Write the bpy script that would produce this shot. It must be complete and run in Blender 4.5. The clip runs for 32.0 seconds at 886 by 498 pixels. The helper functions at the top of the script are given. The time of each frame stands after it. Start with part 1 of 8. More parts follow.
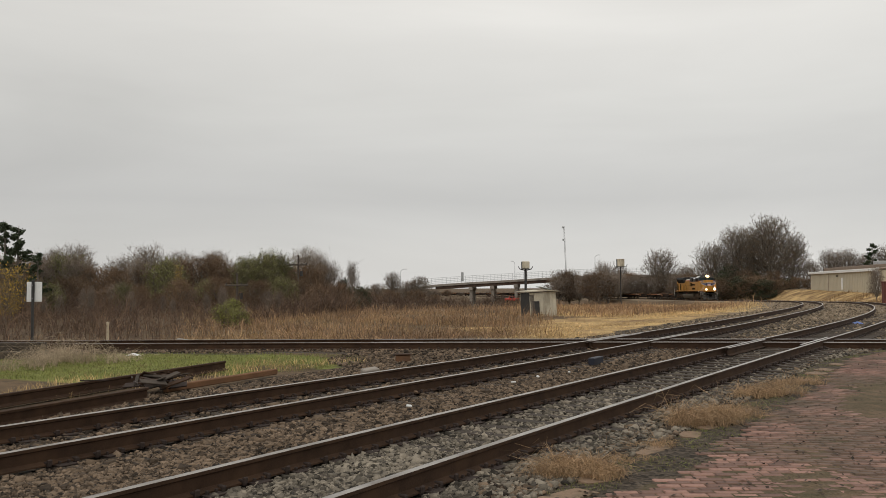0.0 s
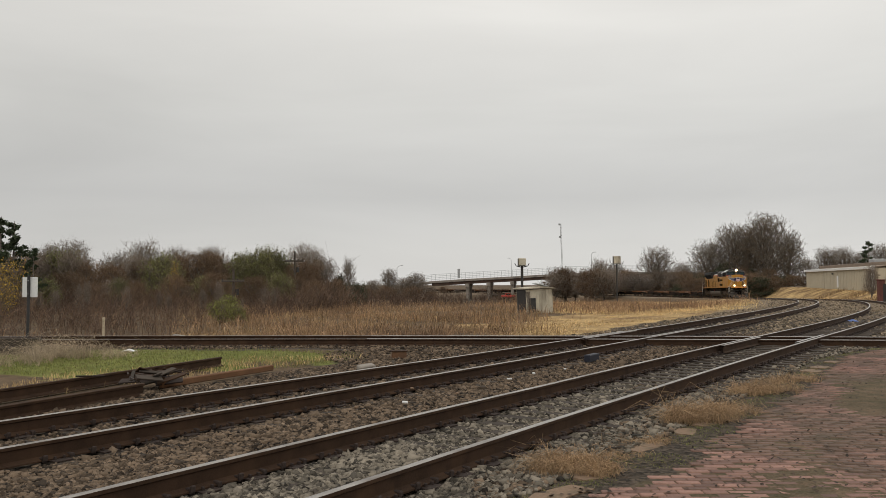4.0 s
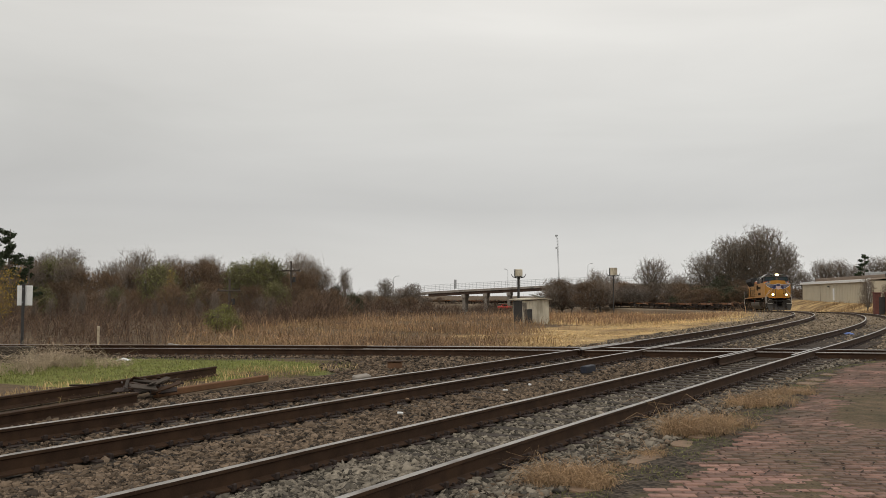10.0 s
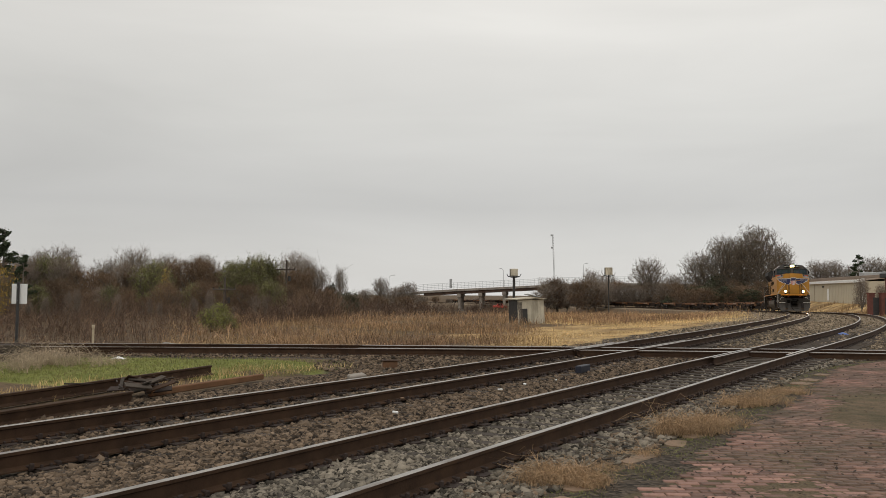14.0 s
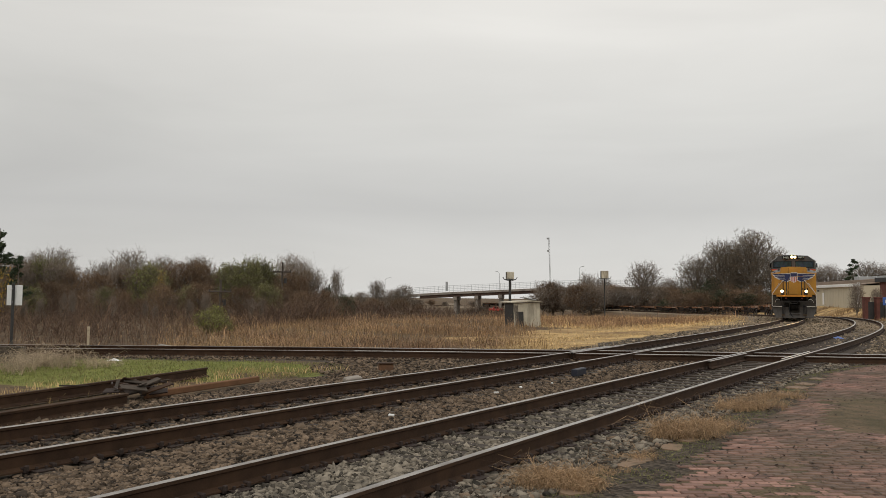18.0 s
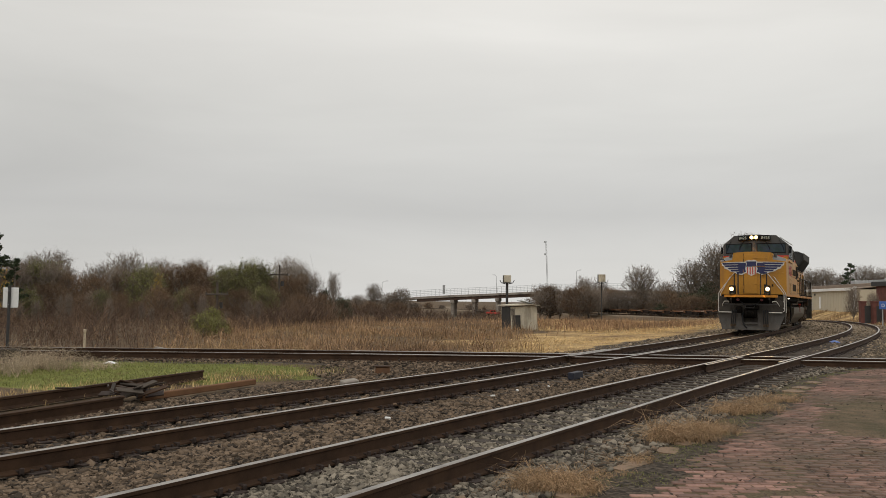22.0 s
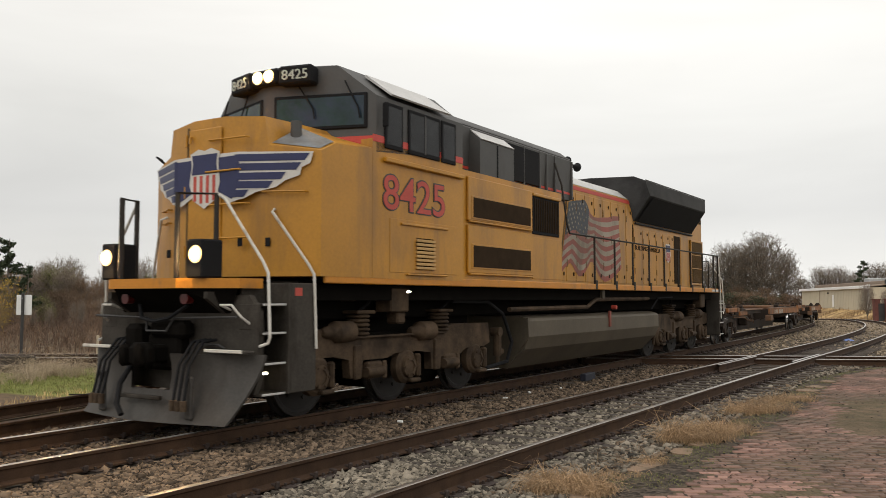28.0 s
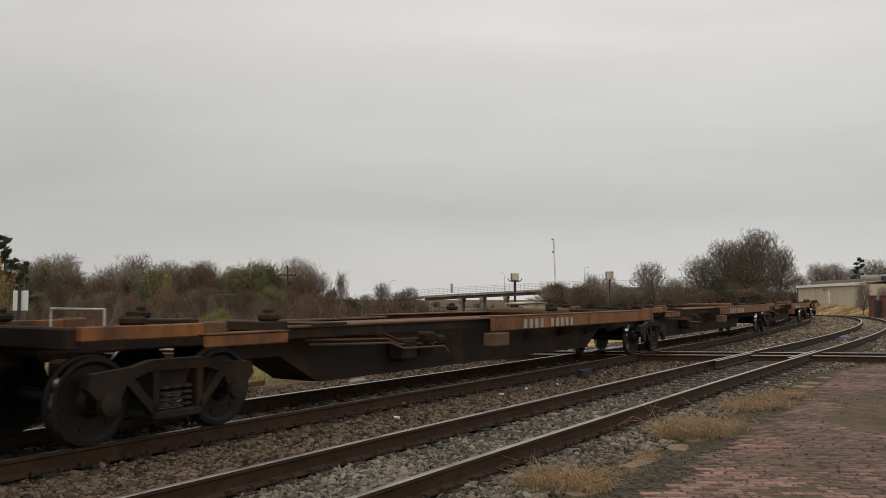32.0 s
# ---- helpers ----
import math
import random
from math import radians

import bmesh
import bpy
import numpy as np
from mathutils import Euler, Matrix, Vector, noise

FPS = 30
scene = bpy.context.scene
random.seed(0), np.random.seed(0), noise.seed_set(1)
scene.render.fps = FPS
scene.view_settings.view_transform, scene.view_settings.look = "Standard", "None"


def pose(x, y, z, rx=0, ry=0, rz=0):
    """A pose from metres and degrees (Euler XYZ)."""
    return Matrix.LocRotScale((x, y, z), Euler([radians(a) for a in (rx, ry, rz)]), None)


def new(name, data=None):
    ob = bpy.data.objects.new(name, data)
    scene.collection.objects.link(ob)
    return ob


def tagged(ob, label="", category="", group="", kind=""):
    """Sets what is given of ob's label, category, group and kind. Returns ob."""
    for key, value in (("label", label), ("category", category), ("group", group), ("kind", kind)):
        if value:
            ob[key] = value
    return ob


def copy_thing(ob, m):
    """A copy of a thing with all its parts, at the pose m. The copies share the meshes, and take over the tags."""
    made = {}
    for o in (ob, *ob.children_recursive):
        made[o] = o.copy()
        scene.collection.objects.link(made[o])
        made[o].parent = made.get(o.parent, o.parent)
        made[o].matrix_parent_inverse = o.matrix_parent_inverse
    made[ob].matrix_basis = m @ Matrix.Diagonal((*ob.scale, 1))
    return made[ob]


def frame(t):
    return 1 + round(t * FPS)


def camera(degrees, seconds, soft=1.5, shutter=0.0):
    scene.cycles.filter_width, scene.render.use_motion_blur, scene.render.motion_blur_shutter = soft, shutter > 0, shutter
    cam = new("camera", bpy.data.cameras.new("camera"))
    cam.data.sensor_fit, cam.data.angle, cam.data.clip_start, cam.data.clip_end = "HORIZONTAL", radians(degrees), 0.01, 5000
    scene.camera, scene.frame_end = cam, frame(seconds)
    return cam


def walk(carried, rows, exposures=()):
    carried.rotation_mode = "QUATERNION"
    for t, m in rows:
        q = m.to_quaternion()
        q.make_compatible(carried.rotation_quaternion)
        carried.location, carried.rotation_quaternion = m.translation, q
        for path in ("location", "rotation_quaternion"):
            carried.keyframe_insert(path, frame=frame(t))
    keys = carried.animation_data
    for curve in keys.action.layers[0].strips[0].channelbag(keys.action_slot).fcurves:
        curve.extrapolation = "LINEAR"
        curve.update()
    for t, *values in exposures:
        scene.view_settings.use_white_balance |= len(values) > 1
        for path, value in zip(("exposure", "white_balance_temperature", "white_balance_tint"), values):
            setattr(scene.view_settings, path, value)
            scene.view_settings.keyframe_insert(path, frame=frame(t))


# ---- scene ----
# seconds, shift in metres, then turn, tilt and lean in degrees
VIEW = [
    (0, 0.000, 0.000, 1.530, 0.000, 2.562, -0.224),
    (0.5, -0.001, -0.005, 1.531, -0.061, 2.512, -0.191),
    (1, 0.002, 0.004, 1.530, -0.132, 2.440, -0.114),
    (1.5, 0.001, -0.003, 1.534, -0.053, 2.417, -0.206),
    (2, -0.001, -0.000, 1.533, 0.046, 2.427, -0.223),
    (2.5, 0.004, 0.001, 1.531, 0.017, 2.538, -0.168),
    (3, 0.004, 0.003, 1.531, -0.084, 2.452, -0.131),
    (3.5, 0.001, -0.000, 1.530, -0.199, 2.330, -0.088),
    (5.5, 0.003, -0.006, 1.533, -0.286, 2.439, -0.001),
    (6, 0.003, -0.001, 1.533, -0.507, 2.614, -0.018),
    (6.5, 0.006, -0.005, 1.530, -0.556, 2.755, -0.047),
    (7, 0.006, 0.015, 1.529, -0.643, 2.840, -0.045),
    (7.5, 0.008, 0.017, 1.528, -0.730, 2.894, -0.036),
    (8, 0.006, 0.010, 1.531, -0.761, 2.941, -0.061),
    (8.5, 0.005, 0.004, 1.531, -0.940, 2.865, -0.016),
    (9, 0.001, 0.011, 1.530, -0.925, 2.858, 0.123),
    (9.5, 0.009, 0.011, 1.528, -0.704, 2.944, 0.199),
    (10, 0.006, 0.023, 1.526, -0.460, 3.056, 0.260),
    (10.5, 0.005, 0.008, 1.533, -0.360, 3.059, 0.272),
    (11, 0.003, 0.007, 1.528, -0.433, 2.933, 0.305),
    (11.5, 0.004, 0.006, 1.531, -0.417, 2.807, 0.315),
    (12, 0.005, 0.006, 1.530, -0.469, 2.806, 0.317),
    (12.5, 0.007, 0.011, 1.532, -0.516, 2.889, 0.300),
    (13, 0.007, 0.013, 1.530, -0.519, 2.924, 0.305),
    (13.5, 0.006, 0.015, 1.528, -0.675, 2.939, 0.364),
    (14, 0.008, 0.003, 1.529, -0.761, 3.009, 0.404),
    (14.5, 0.001, 0.001, 1.535, -0.745, 3.009, 0.379),
    (16.5, 0.002, 0.003, 1.533, -1.080, 3.240, 0.574),
    (17, 0.007, 0.010, 1.531, -1.026, 3.300, 0.581),
    (17.5, 0.006, 0.003, 1.530, -1.036, 3.284, 0.573),
    (18, 0.000, 0.004, 1.530, -1.024, 3.202, 0.599),
    (18.5, 0.006, 0.007, 1.529, -1.099, 3.211, 0.657),
    (19, 0.009, 0.009, 1.529, -1.203, 3.288, 0.660),
    (19.5, 0.008, 0.005, 1.528, -1.205, 3.323, 0.684),
    (20, 0.008, 0.009, 1.528, -1.202, 3.347, 0.660),
    (20.5, 0.007, 0.009, 1.529, -1.096, 3.352, 0.619),
    (21, 0.006, 0.013, 1.528, -0.974, 3.292, 0.618),
    (21.5, 0.007, 0.007, 1.529, -1.082, 3.287, 0.667),
    (22, 0.006, 0.001, 1.526, -1.211, 3.424, 0.708),
    (22.5, 0.003, 0.011, 1.530, -1.205, 3.560, 0.697),
    (23, 0.007, 0.001, 1.532, -1.231, 3.591, 0.661),
    (23.5, 0.004, 0.003, 1.531, -1.125, 3.434, 0.552),
    (24, 0.001, 0.008, 1.528, -0.723, 3.338, 0.272),
    (24.5, 0.005, 0.004, 1.527, -0.567, 3.422, 0.111),
    (25, 0.005, -0.001, 1.531, -0.487, 3.491, 0.098),
    (25.5, 0.003, 0.011, 1.528, -0.319, 3.646, -0.061),
    (27.5, 0.001, -0.001, 1.527, -0.347, 3.537, 0.054),
    (28, 0.006, 0.008, 1.529, -0.507, 3.590, 0.067),
    (28.5, 0.009, -0.002, 1.534, -0.602, 3.703, 0.080),
    (29, 0.001, -0.006, 1.535, -0.605, 3.763, 0.059),
    (29.5, 0.007, 0.005, 1.532, -0.562, 3.841, 0.017),
    (30, 0.002, 0.007, 1.530, -0.599, 3.873, -0.051),
    (30.5, 0.009, 0.002, 1.534, -0.602, 3.843, 0.005),
    (31, 0.013, 0.012, 1.522, -0.549, 3.680, -0.049),
    (31.5, 0.005, 0.005, 1.530, -0.618, 3.422, 0.046),
    (32, 0.011, -0.000, 1.531, -0.700, 3.327, 0.133),
]
def view(x, y, z, turn, tilt, lean):
    return (Matrix.Translation((x, y, z)) @ Matrix.Rotation(radians(turn), 4, "Z")
            @ Matrix.Rotation(radians(90 + tilt), 4, "X") @ Matrix.Rotation(radians(lean), 4, "Z"))


cam = camera(55.5, 32.0, soft=0.8, shutter=0.14)
walk(cam, [(row[0], view(*row[1:])) for row in VIEW],
     exposures=[(0, 0.0), (22, 0.0), (25.5, 0.06), (27.5, 0.22), (28, 0.40), (28.4, 0.44), (28.8, 0.06), (29.0, 0.11), (29.5, 0.24), (30, 0.46), (30.5, 0.46), (31, 0.42), (31.5, 0.20), (32, -0.14)])

# ---- overcast sky and soft sun ----
SUN_UP, SUN_TURN = 42.0, 215.0
world = bpy.data.worlds.new("overcast")
scene.world = world
world.use_nodes = True
wn, wl = world.node_tree.nodes, world.node_tree.links
wn.clear()
w_out = wn.new("ShaderNodeOutputWorld")
w_bg = wn.new("ShaderNodeBackground")
w_sky = wn.new("ShaderNodeTexSky")
w_sky.sky_type, w_sky.sun_disc = "NISHITA", False
w_sky.sun_elevation, w_sky.sun_rotation = radians(SUN_UP), radians(SUN_TURN)
w_tc = wn.new("ShaderNodeTexCoord")
w_map = wn.new("ShaderNodeMapping")
w_map.inputs["Scale"].default_value = (1.0, 1.0, 5.0)
w_n = wn.new("ShaderNodeTexNoise")
w_n.inputs["Scale"].default_value, w_n.inputs["Detail"].default_value = 1.9, 5.0
w_n.inputs["Roughness"].default_value, w_n.inputs["Distortion"].default_value = 0.5, 0.4
w_sep = wn.new("ShaderNodeSeparateXYZ")
w_up = wn.new("ShaderNodeValToRGB")     # cloud deck: pale at the rim, greyer above it, pale again overhead
cr = w_up.color_ramp
cr.elements[0].position, cr.elements[0].color = 0.0, (0.61, 0.60, 0.58, 1)
cr.elements[1].position, cr.elements[1].color = 1.0, (0.82, 0.80, 0.765, 1)
for pos_, c_ in ((0.035, (0.595, 0.585, 0.565)), (0.10, (0.505, 0.497, 0.482)), (0.20, (0.615, 0.605, 0.575)), (0.36, (0.74, 0.72, 0.68))):
    el = cr.elements.new(pos_)
    el.color = (*c_, 1)
w_cl = wn.new("ShaderNodeMapRange")
w_cl.inputs["From Min"].default_value, w_cl.inputs["From Max"].default_value = 0.3, 0.7
w_cl.inputs["To Min"].default_value, w_cl.inputs["To Max"].default_value = 0.93, 1.07
w_mul = wn.new("ShaderNodeVectorMath")
w_mul.operation = "SCALE"
w_sc = wn.new("ShaderNodeVectorMath")
w_sc.operation = "SCALE"
w_sc.inputs["Scale"].default_value = 0.10
w_mix = wn.new("ShaderNodeMix")
w_mix.data_type = "RGBA"
w_mix.inputs["Factor"].default_value = 0.96
wl.new(w_tc.outputs["Generated"], w_map.inputs["Vector"])
wl.new(w_map.outputs["Vector"], w_n.inputs["Vector"])
wl.new(w_tc.outputs["Generated"], w_sep.inputs["Vector"])
wl.new(w_sep.outputs["Z"], w_up.inputs["Fac"])
wl.new(w_n.outputs["Fac"], w_cl.inputs["Value"])
wl.new(w_up.outputs["Color"], w_mul.inputs[0])
w_west = wn.new("ShaderNodeMapRange")    # thicker cloud in the west
w_west.inputs["From Min"].default_value, w_west.inputs["From Max"].default_value = -0.38, 0.12
w_west.inputs["To Min"].default_value, w_west.inputs["To Max"].default_value = 0.87, 1.0
wl.new(w_sep.outputs["X"], w_west.inputs["Value"])
w_both = wn.new("ShaderNodeMath")
w_both.operation = "MULTIPLY"
wl.new(w_cl.outputs["Result"], w_both.inputs[0])
wl.new(w_west.outputs["Result"], w_both.inputs[1])
wl.new(w_both.outputs[0], w_mul.inputs["Scale"])
wl.new(w_sky.outputs["Color"], w_sc.inputs[0])
wl.new(w_sc.outputs["Vector"], w_mix.inputs["A"])
wl.new(w_mul.outputs["Vector"], w_mix.inputs["B"])
wl.new(w_mix.outputs["Result"], w_bg.inputs["Color"])
wl.new(w_bg.outputs["Background"], w_out.inputs["Surface"])
w_bg.inputs["Strength"].default_value = 1.16

sun = new("sun", bpy.data.lights.new("sun", "SUN"))
sun.data.energy, sun.data.angle, sun.data.color = 0.5, radians(40), (1.0, 0.96, 0.9)
sun.rotation_euler = Euler((radians(90 - SUN_UP), 0, radians(180 - SUN_TURN)))

# ---- materials ----
def mat(name, base, rough=0.7, metal=0.0, vary=0.25, scale=6.0, fine=60.0, bump=0.0, dirt=None, dirt_amount=0.0, dirt_scale=2.0,
        island=0.0, per_object=0.0, spec=0.5, emit=0.0, streak=1.0):
    """A surface with two scales of variation, optional dirt patches (streak > 1 draws them out downwards) and fine relief."""
    m = bpy.data.materials.new(name)
    m.use_nodes = True
    n, l = m.node_tree.nodes, m.node_tree.links
    b = n["Principled BSDF"]
    b.inputs["Roughness"].default_value, b.inputs["Metallic"].default_value = rough, metal
    b.inputs["Specular IOR Level"].default_value = spec
    tc = n.new("ShaderNodeTexCoord")
    src = tc.outputs["Object"]
    n1, n2 = n.new("ShaderNodeTexNoise"), n.new("ShaderNodeTexNoise")
    n1.inputs["Scale"].default_value, n1.inputs["Detail"].default_value = scale, 4
    n2.inputs["Scale"].default_value, n2.inputs["Detail"].default_value = fine, 3
    l.new(src, n1.inputs["Vector"])
    l.new(src, n2.inputs["Vector"])
    add = n.new("ShaderNodeMath")
    add.operation = "MULTIPLY_ADD"
    l.new(n2.outputs["Fac"], add.inputs[0])
    add.inputs[1].default_value = 0.6
    l.new(n1.outputs["Fac"], add.inputs[2])
    val = n.new("ShaderNodeMapRange")
    val.inputs["From Min"].default_value, val.inputs["From Max"].default_value = 0.5, 1.1
    val.inputs["To Min"].default_value, val.inputs["To Max"].default_value = 1 - vary, 1 + vary
    l.new(add.outputs[0], val.inputs["Value"])
    fac = val.outputs["Result"]
    for amount, node, sock in ((island, "ShaderNodeNewGeometry", "Random Per Island"), (per_object, "ShaderNodeObjectInfo", "Random")):
        if amount:
            g, r, mu = n.new(node), n.new("ShaderNodeMapRange"), n.new("ShaderNodeMath")
            r.inputs["To Min"].default_value, r.inputs["To Max"].default_value = 1 - amount, 1 + amount
            l.new(g.outputs[sock], r.inputs["Value"])
            mu.operation = "MULTIPLY"
            l.new(fac, mu.inputs[0])
            l.new(r.outputs["Result"], mu.inputs[1])
            fac = mu.outputs[0]
    mul = n.new("ShaderNodeVectorMath")
    mul.operation = "SCALE"
    mul.inputs[0].default_value = base
    l.new(fac, mul.inputs["Scale"])
    col = mul.outputs["Vector"]
    if dirt:
        mp, n3, rr, mx = n.new("ShaderNodeMapping"), n.new("ShaderNodeTexNoise"), n.new("ShaderNodeMapRange"), n.new("ShaderNodeMix")
        mp.inputs["Scale"].default_value = (1, 1, 1 / streak)
        n3.inputs["Scale"].default_value, n3.inputs["Detail"].default_value, n3.inputs["Roughness"].default_value = dirt_scale, 8, 0.65
        l.new(src, mp.inputs["Vector"])
        l.new(mp.outputs["Vector"], n3.inputs["Vector"])
        rr.inputs["From Min"].default_value, rr.inputs["From Max"].default_value = 0.62 - 0.3 * dirt_amount, 0.72 - 0.12 * dirt_amount
        rr.inputs["To Max"].default_value = min(1.0, 0.5 + dirt_amount * 0.5)
        l.new(n3.outputs["Fac"], rr.inputs["Value"])
        mx.data_type = "RGBA"
        l.new(rr.outputs["Result"], mx.inputs["Factor"])
        l.new(col, mx.inputs["A"])
        mx.inputs["B"].default_value = (*dirt, 1)
        col = mx.outputs["Result"]
    l.new(col, b.inputs["Base Color"])
    if bump:
        bp = n.new("ShaderNodeBump")
        bp.inputs["Strength"].default_value, bp.inputs["Distance"].default_value = 0.6, bump
        l.new(add.outputs[0], bp.inputs["Height"])
        l.new(bp.outputs["Normal"], b.inputs["Normal"])
    if emit:
        b.inputs["Emission Color"].default_value = (*base, 1)
        b.inputs["Emission Strength"].default_value = emit
    return m


RUST, GRIME = (0.12, 0.055, 0.028), (0.035, 0.028, 0.022)
M_BALLAST = mat("ballast_stone", (0.128, 0.092, 0.062), 0.9, vary=0.35, scale=0.8, fine=80, island=0.9, spec=0.3)
M_BALLAST_GREY = mat("grey_ballast_stone", (0.165, 0.142, 0.110), 0.9, vary=0.3, scale=0.8, fine=80, island=0.85, spec=0.3)
M_RAIL_SIDE = mat("rusty_rail_side", (0.052, 0.029, 0.017), 0.8, 0.0, vary=0.35, scale=5, fine=70, bump=0.004, dirt=(0.080, 0.044, 0.024), dirt_amount=0.4, spec=0.2)
M_RAIL_TOP = mat("worn_rail_head", (0.40, 0.37, 0.34), 0.38, 1.0, vary=0.2, scale=3, fine=50, dirt=(0.15, 0.12, 0.10), dirt_amount=0.45, dirt_scale=1.0)
M_TIE = mat("weathered_tie", (0.055, 0.041, 0.030), 0.9, vary=0.35, scale=4, fine=45, bump=0.01, per_object=0.25)
M_PLATE = mat("rusty_tie_plate", (0.045, 0.030, 0.024), 0.8, 0.2, vary=0.3, scale=14, fine=90)
M_BRICK = mat("paving_brick", (0.250, 0.140, 0.108), 0.85, vary=0.3, scale=7, fine=70, island=0.45, bump=0.004, dirt=(0.100, 0.075, 0.047), dirt_amount=0.80, dirt_scale=0.5)
M_BRICK_ONE = mat("paving_brick_piece", (0.262, 0.146, 0.112), 0.85, vary=0.3, scale=7, fine=70, per_object=0.45, bump=0.004, dirt=(0.135, 0.098, 0.064), dirt_amount=0.5, dirt_scale=0.8)
M_SLAB = mat("old_stone_slab", (0.25, 0.165, 0.105), 0.9, vary=0.3, scale=5, fine=50, bump=0.01, dirt=(0.085, 0.068, 0.038), dirt_amount=0.55, dirt_scale=5)
M_BALLAST_FAR = mat("tan_ballast_stone", (0.225, 0.175, 0.120), 0.9, vary=0.3, scale=0.5, fine=40, island=0.7, spec=0.3)
M_DRY = mat("dry_grass", (0.36, 0.235, 0.11), 0.8, vary=0.3, scale=0.5, fine=9, island=0.45, dirt=(0.15, 0.085, 0.042), dirt_amount=0.5, dirt_scale=0.22)
M_STRAW = mat("straw_grass", (0.76, 0.55, 0.265), 0.8, vary=0.25, scale=0.5, fine=9, island=0.35, dirt=(0.25, 0.145, 0.065), dirt_amount=0.55, dirt_scale=0.3)
M_REED = mat("dead_reed", (0.46, 0.285, 0.150), 0.85, vary=0.35, scale=0.35, fine=5, island=0.55, dirt=(0.095, 0.056, 0.036), dirt_amount=0.75, dirt_scale=0.22)
M_TUFT = mat("dry_tuft", (0.37, 0.245, 0.135), 0.8, vary=0.3, scale=2, fine=20, island=0.5)
M_WEED = mat("dead_weed", (0.42, 0.33, 0.23), 0.85, vary=0.3, scale=1, fine=12, island=0.45)
M_TWIG_BROWN = mat("brown_twig", (0.175, 0.112, 0.070), 0.95, vary=0.35, scale=0.5, fine=8, island=0.35, per_object=0.35)
M_BRUSH = mat("dead_brush_twig", (0.105, 0.066, 0.045), 0.9, vary=0.3, scale=0.5, fine=8, island=0.4)
M_GREEN = mat("short_green_grass", (0.190, 0.205, 0.055), 0.8, vary=0.35, scale=1.3, fine=12, island=0.5, dirt=(0.22, 0.165, 0.075), dirt_amount=0.5, dirt_scale=1.6)
M_BARK = mat("grey_bark", (0.17, 0.145, 0.12), 0.95, vary=0.3, scale=3, fine=30, bump=0.01)
M_TWIG = mat("bare_twig", (0.225, 0.180, 0.140), 0.95, vary=0.3, scale=0.5, fine=8, island=0.25, per_object=0.2)
M_TWIG_DARK = mat("dark_bare_twig", (0.165, 0.132, 0.098), 0.95, vary=0.3, scale=0.5, fine=8, island=0.25)
M_LEAF_OLIVE = mat("olive_leaf", (0.175, 0.175, 0.058), 0.8, vary=0.3, scale=0.8, fine=10, island=0.45, per_object=0.3)
M_LEAF_BROWN = mat("brown_leaf", (0.165, 0.106, 0.056), 0.8, vary=0.3, scale=0.8, fine=10, island=0.45, per_object=0.3)
M_LEAF_YELLOW = mat("yellow_leaf", (0.50, 0.33, 0.05), 0.8, vary=0.3, scale=0.8, fine=10, island=0.4)
M_LEAF_GREEN = mat("bright_green_leaf", (0.25, 0.26, 0.055), 0.8, vary=0.3, scale=0.8, fine=10, island=0.4)
M_PINE = mat("pine_needles", (0.045, 0.062, 0.028), 0.85, vary=0.3, scale=0.8, fine=10, island=0.4)
M_CONC = mat("grey_concrete", (0.30, 0.265, 0.225), 0.9, vary=0.2, scale=0.5, fine=8, dirt=(0.12, 0.11, 0.10), dirt_amount=0.35, dirt_scale=0.4, streak=4)
M_GALV = mat("galvanised_steel", (0.42, 0.43, 0.43), 0.5, 0.6, vary=0.15, scale=3, fine=40)
M_DARKSTEEL = mat("dark_steel", (0.05, 0.048, 0.046), 0.6, 0.4, vary=0.25, scale=4, fine=50)
M_WHITE = mat("white_paint", (0.78, 0.78, 0.76), 0.6, vary=0.08, scale=2, fine=30, dirt=(0.45, 0.42, 0.38), dirt_amount=0.2)
M_BEIGE = mat("beige_metal_siding", (0.50, 0.445, 0.335), 0.7, vary=0.06, scale=0.4, fine=6)
M_BROWNWALL = mat("brown_block_wall", (0.26, 0.20, 0.15), 0.85, vary=0.15, scale=0.5, fine=6)
M_REDBRICK = mat("red_brickwork", (0.135, 0.048, 0.036), 0.85, vary=0.3, scale=2, fine=25, bump=0.004)
M_WOOD = mat("weathered_pole_wood", (0.085, 0.068, 0.055), 0.9, vary=0.3, scale=3, fine=30)
M_SHED = mat("weathered_white_metal", (0.56, 0.51, 0.40), 0.75, 0.1, vary=0.2, scale=2, fine=20, dirt=(0.13, 0.10, 0.065), dirt_amount=0.42, dirt_scale=1.1, streak=5)
M_BLUE = mat("blue_plastic", (0.05, 0.13, 0.42), 0.5, vary=0.2)


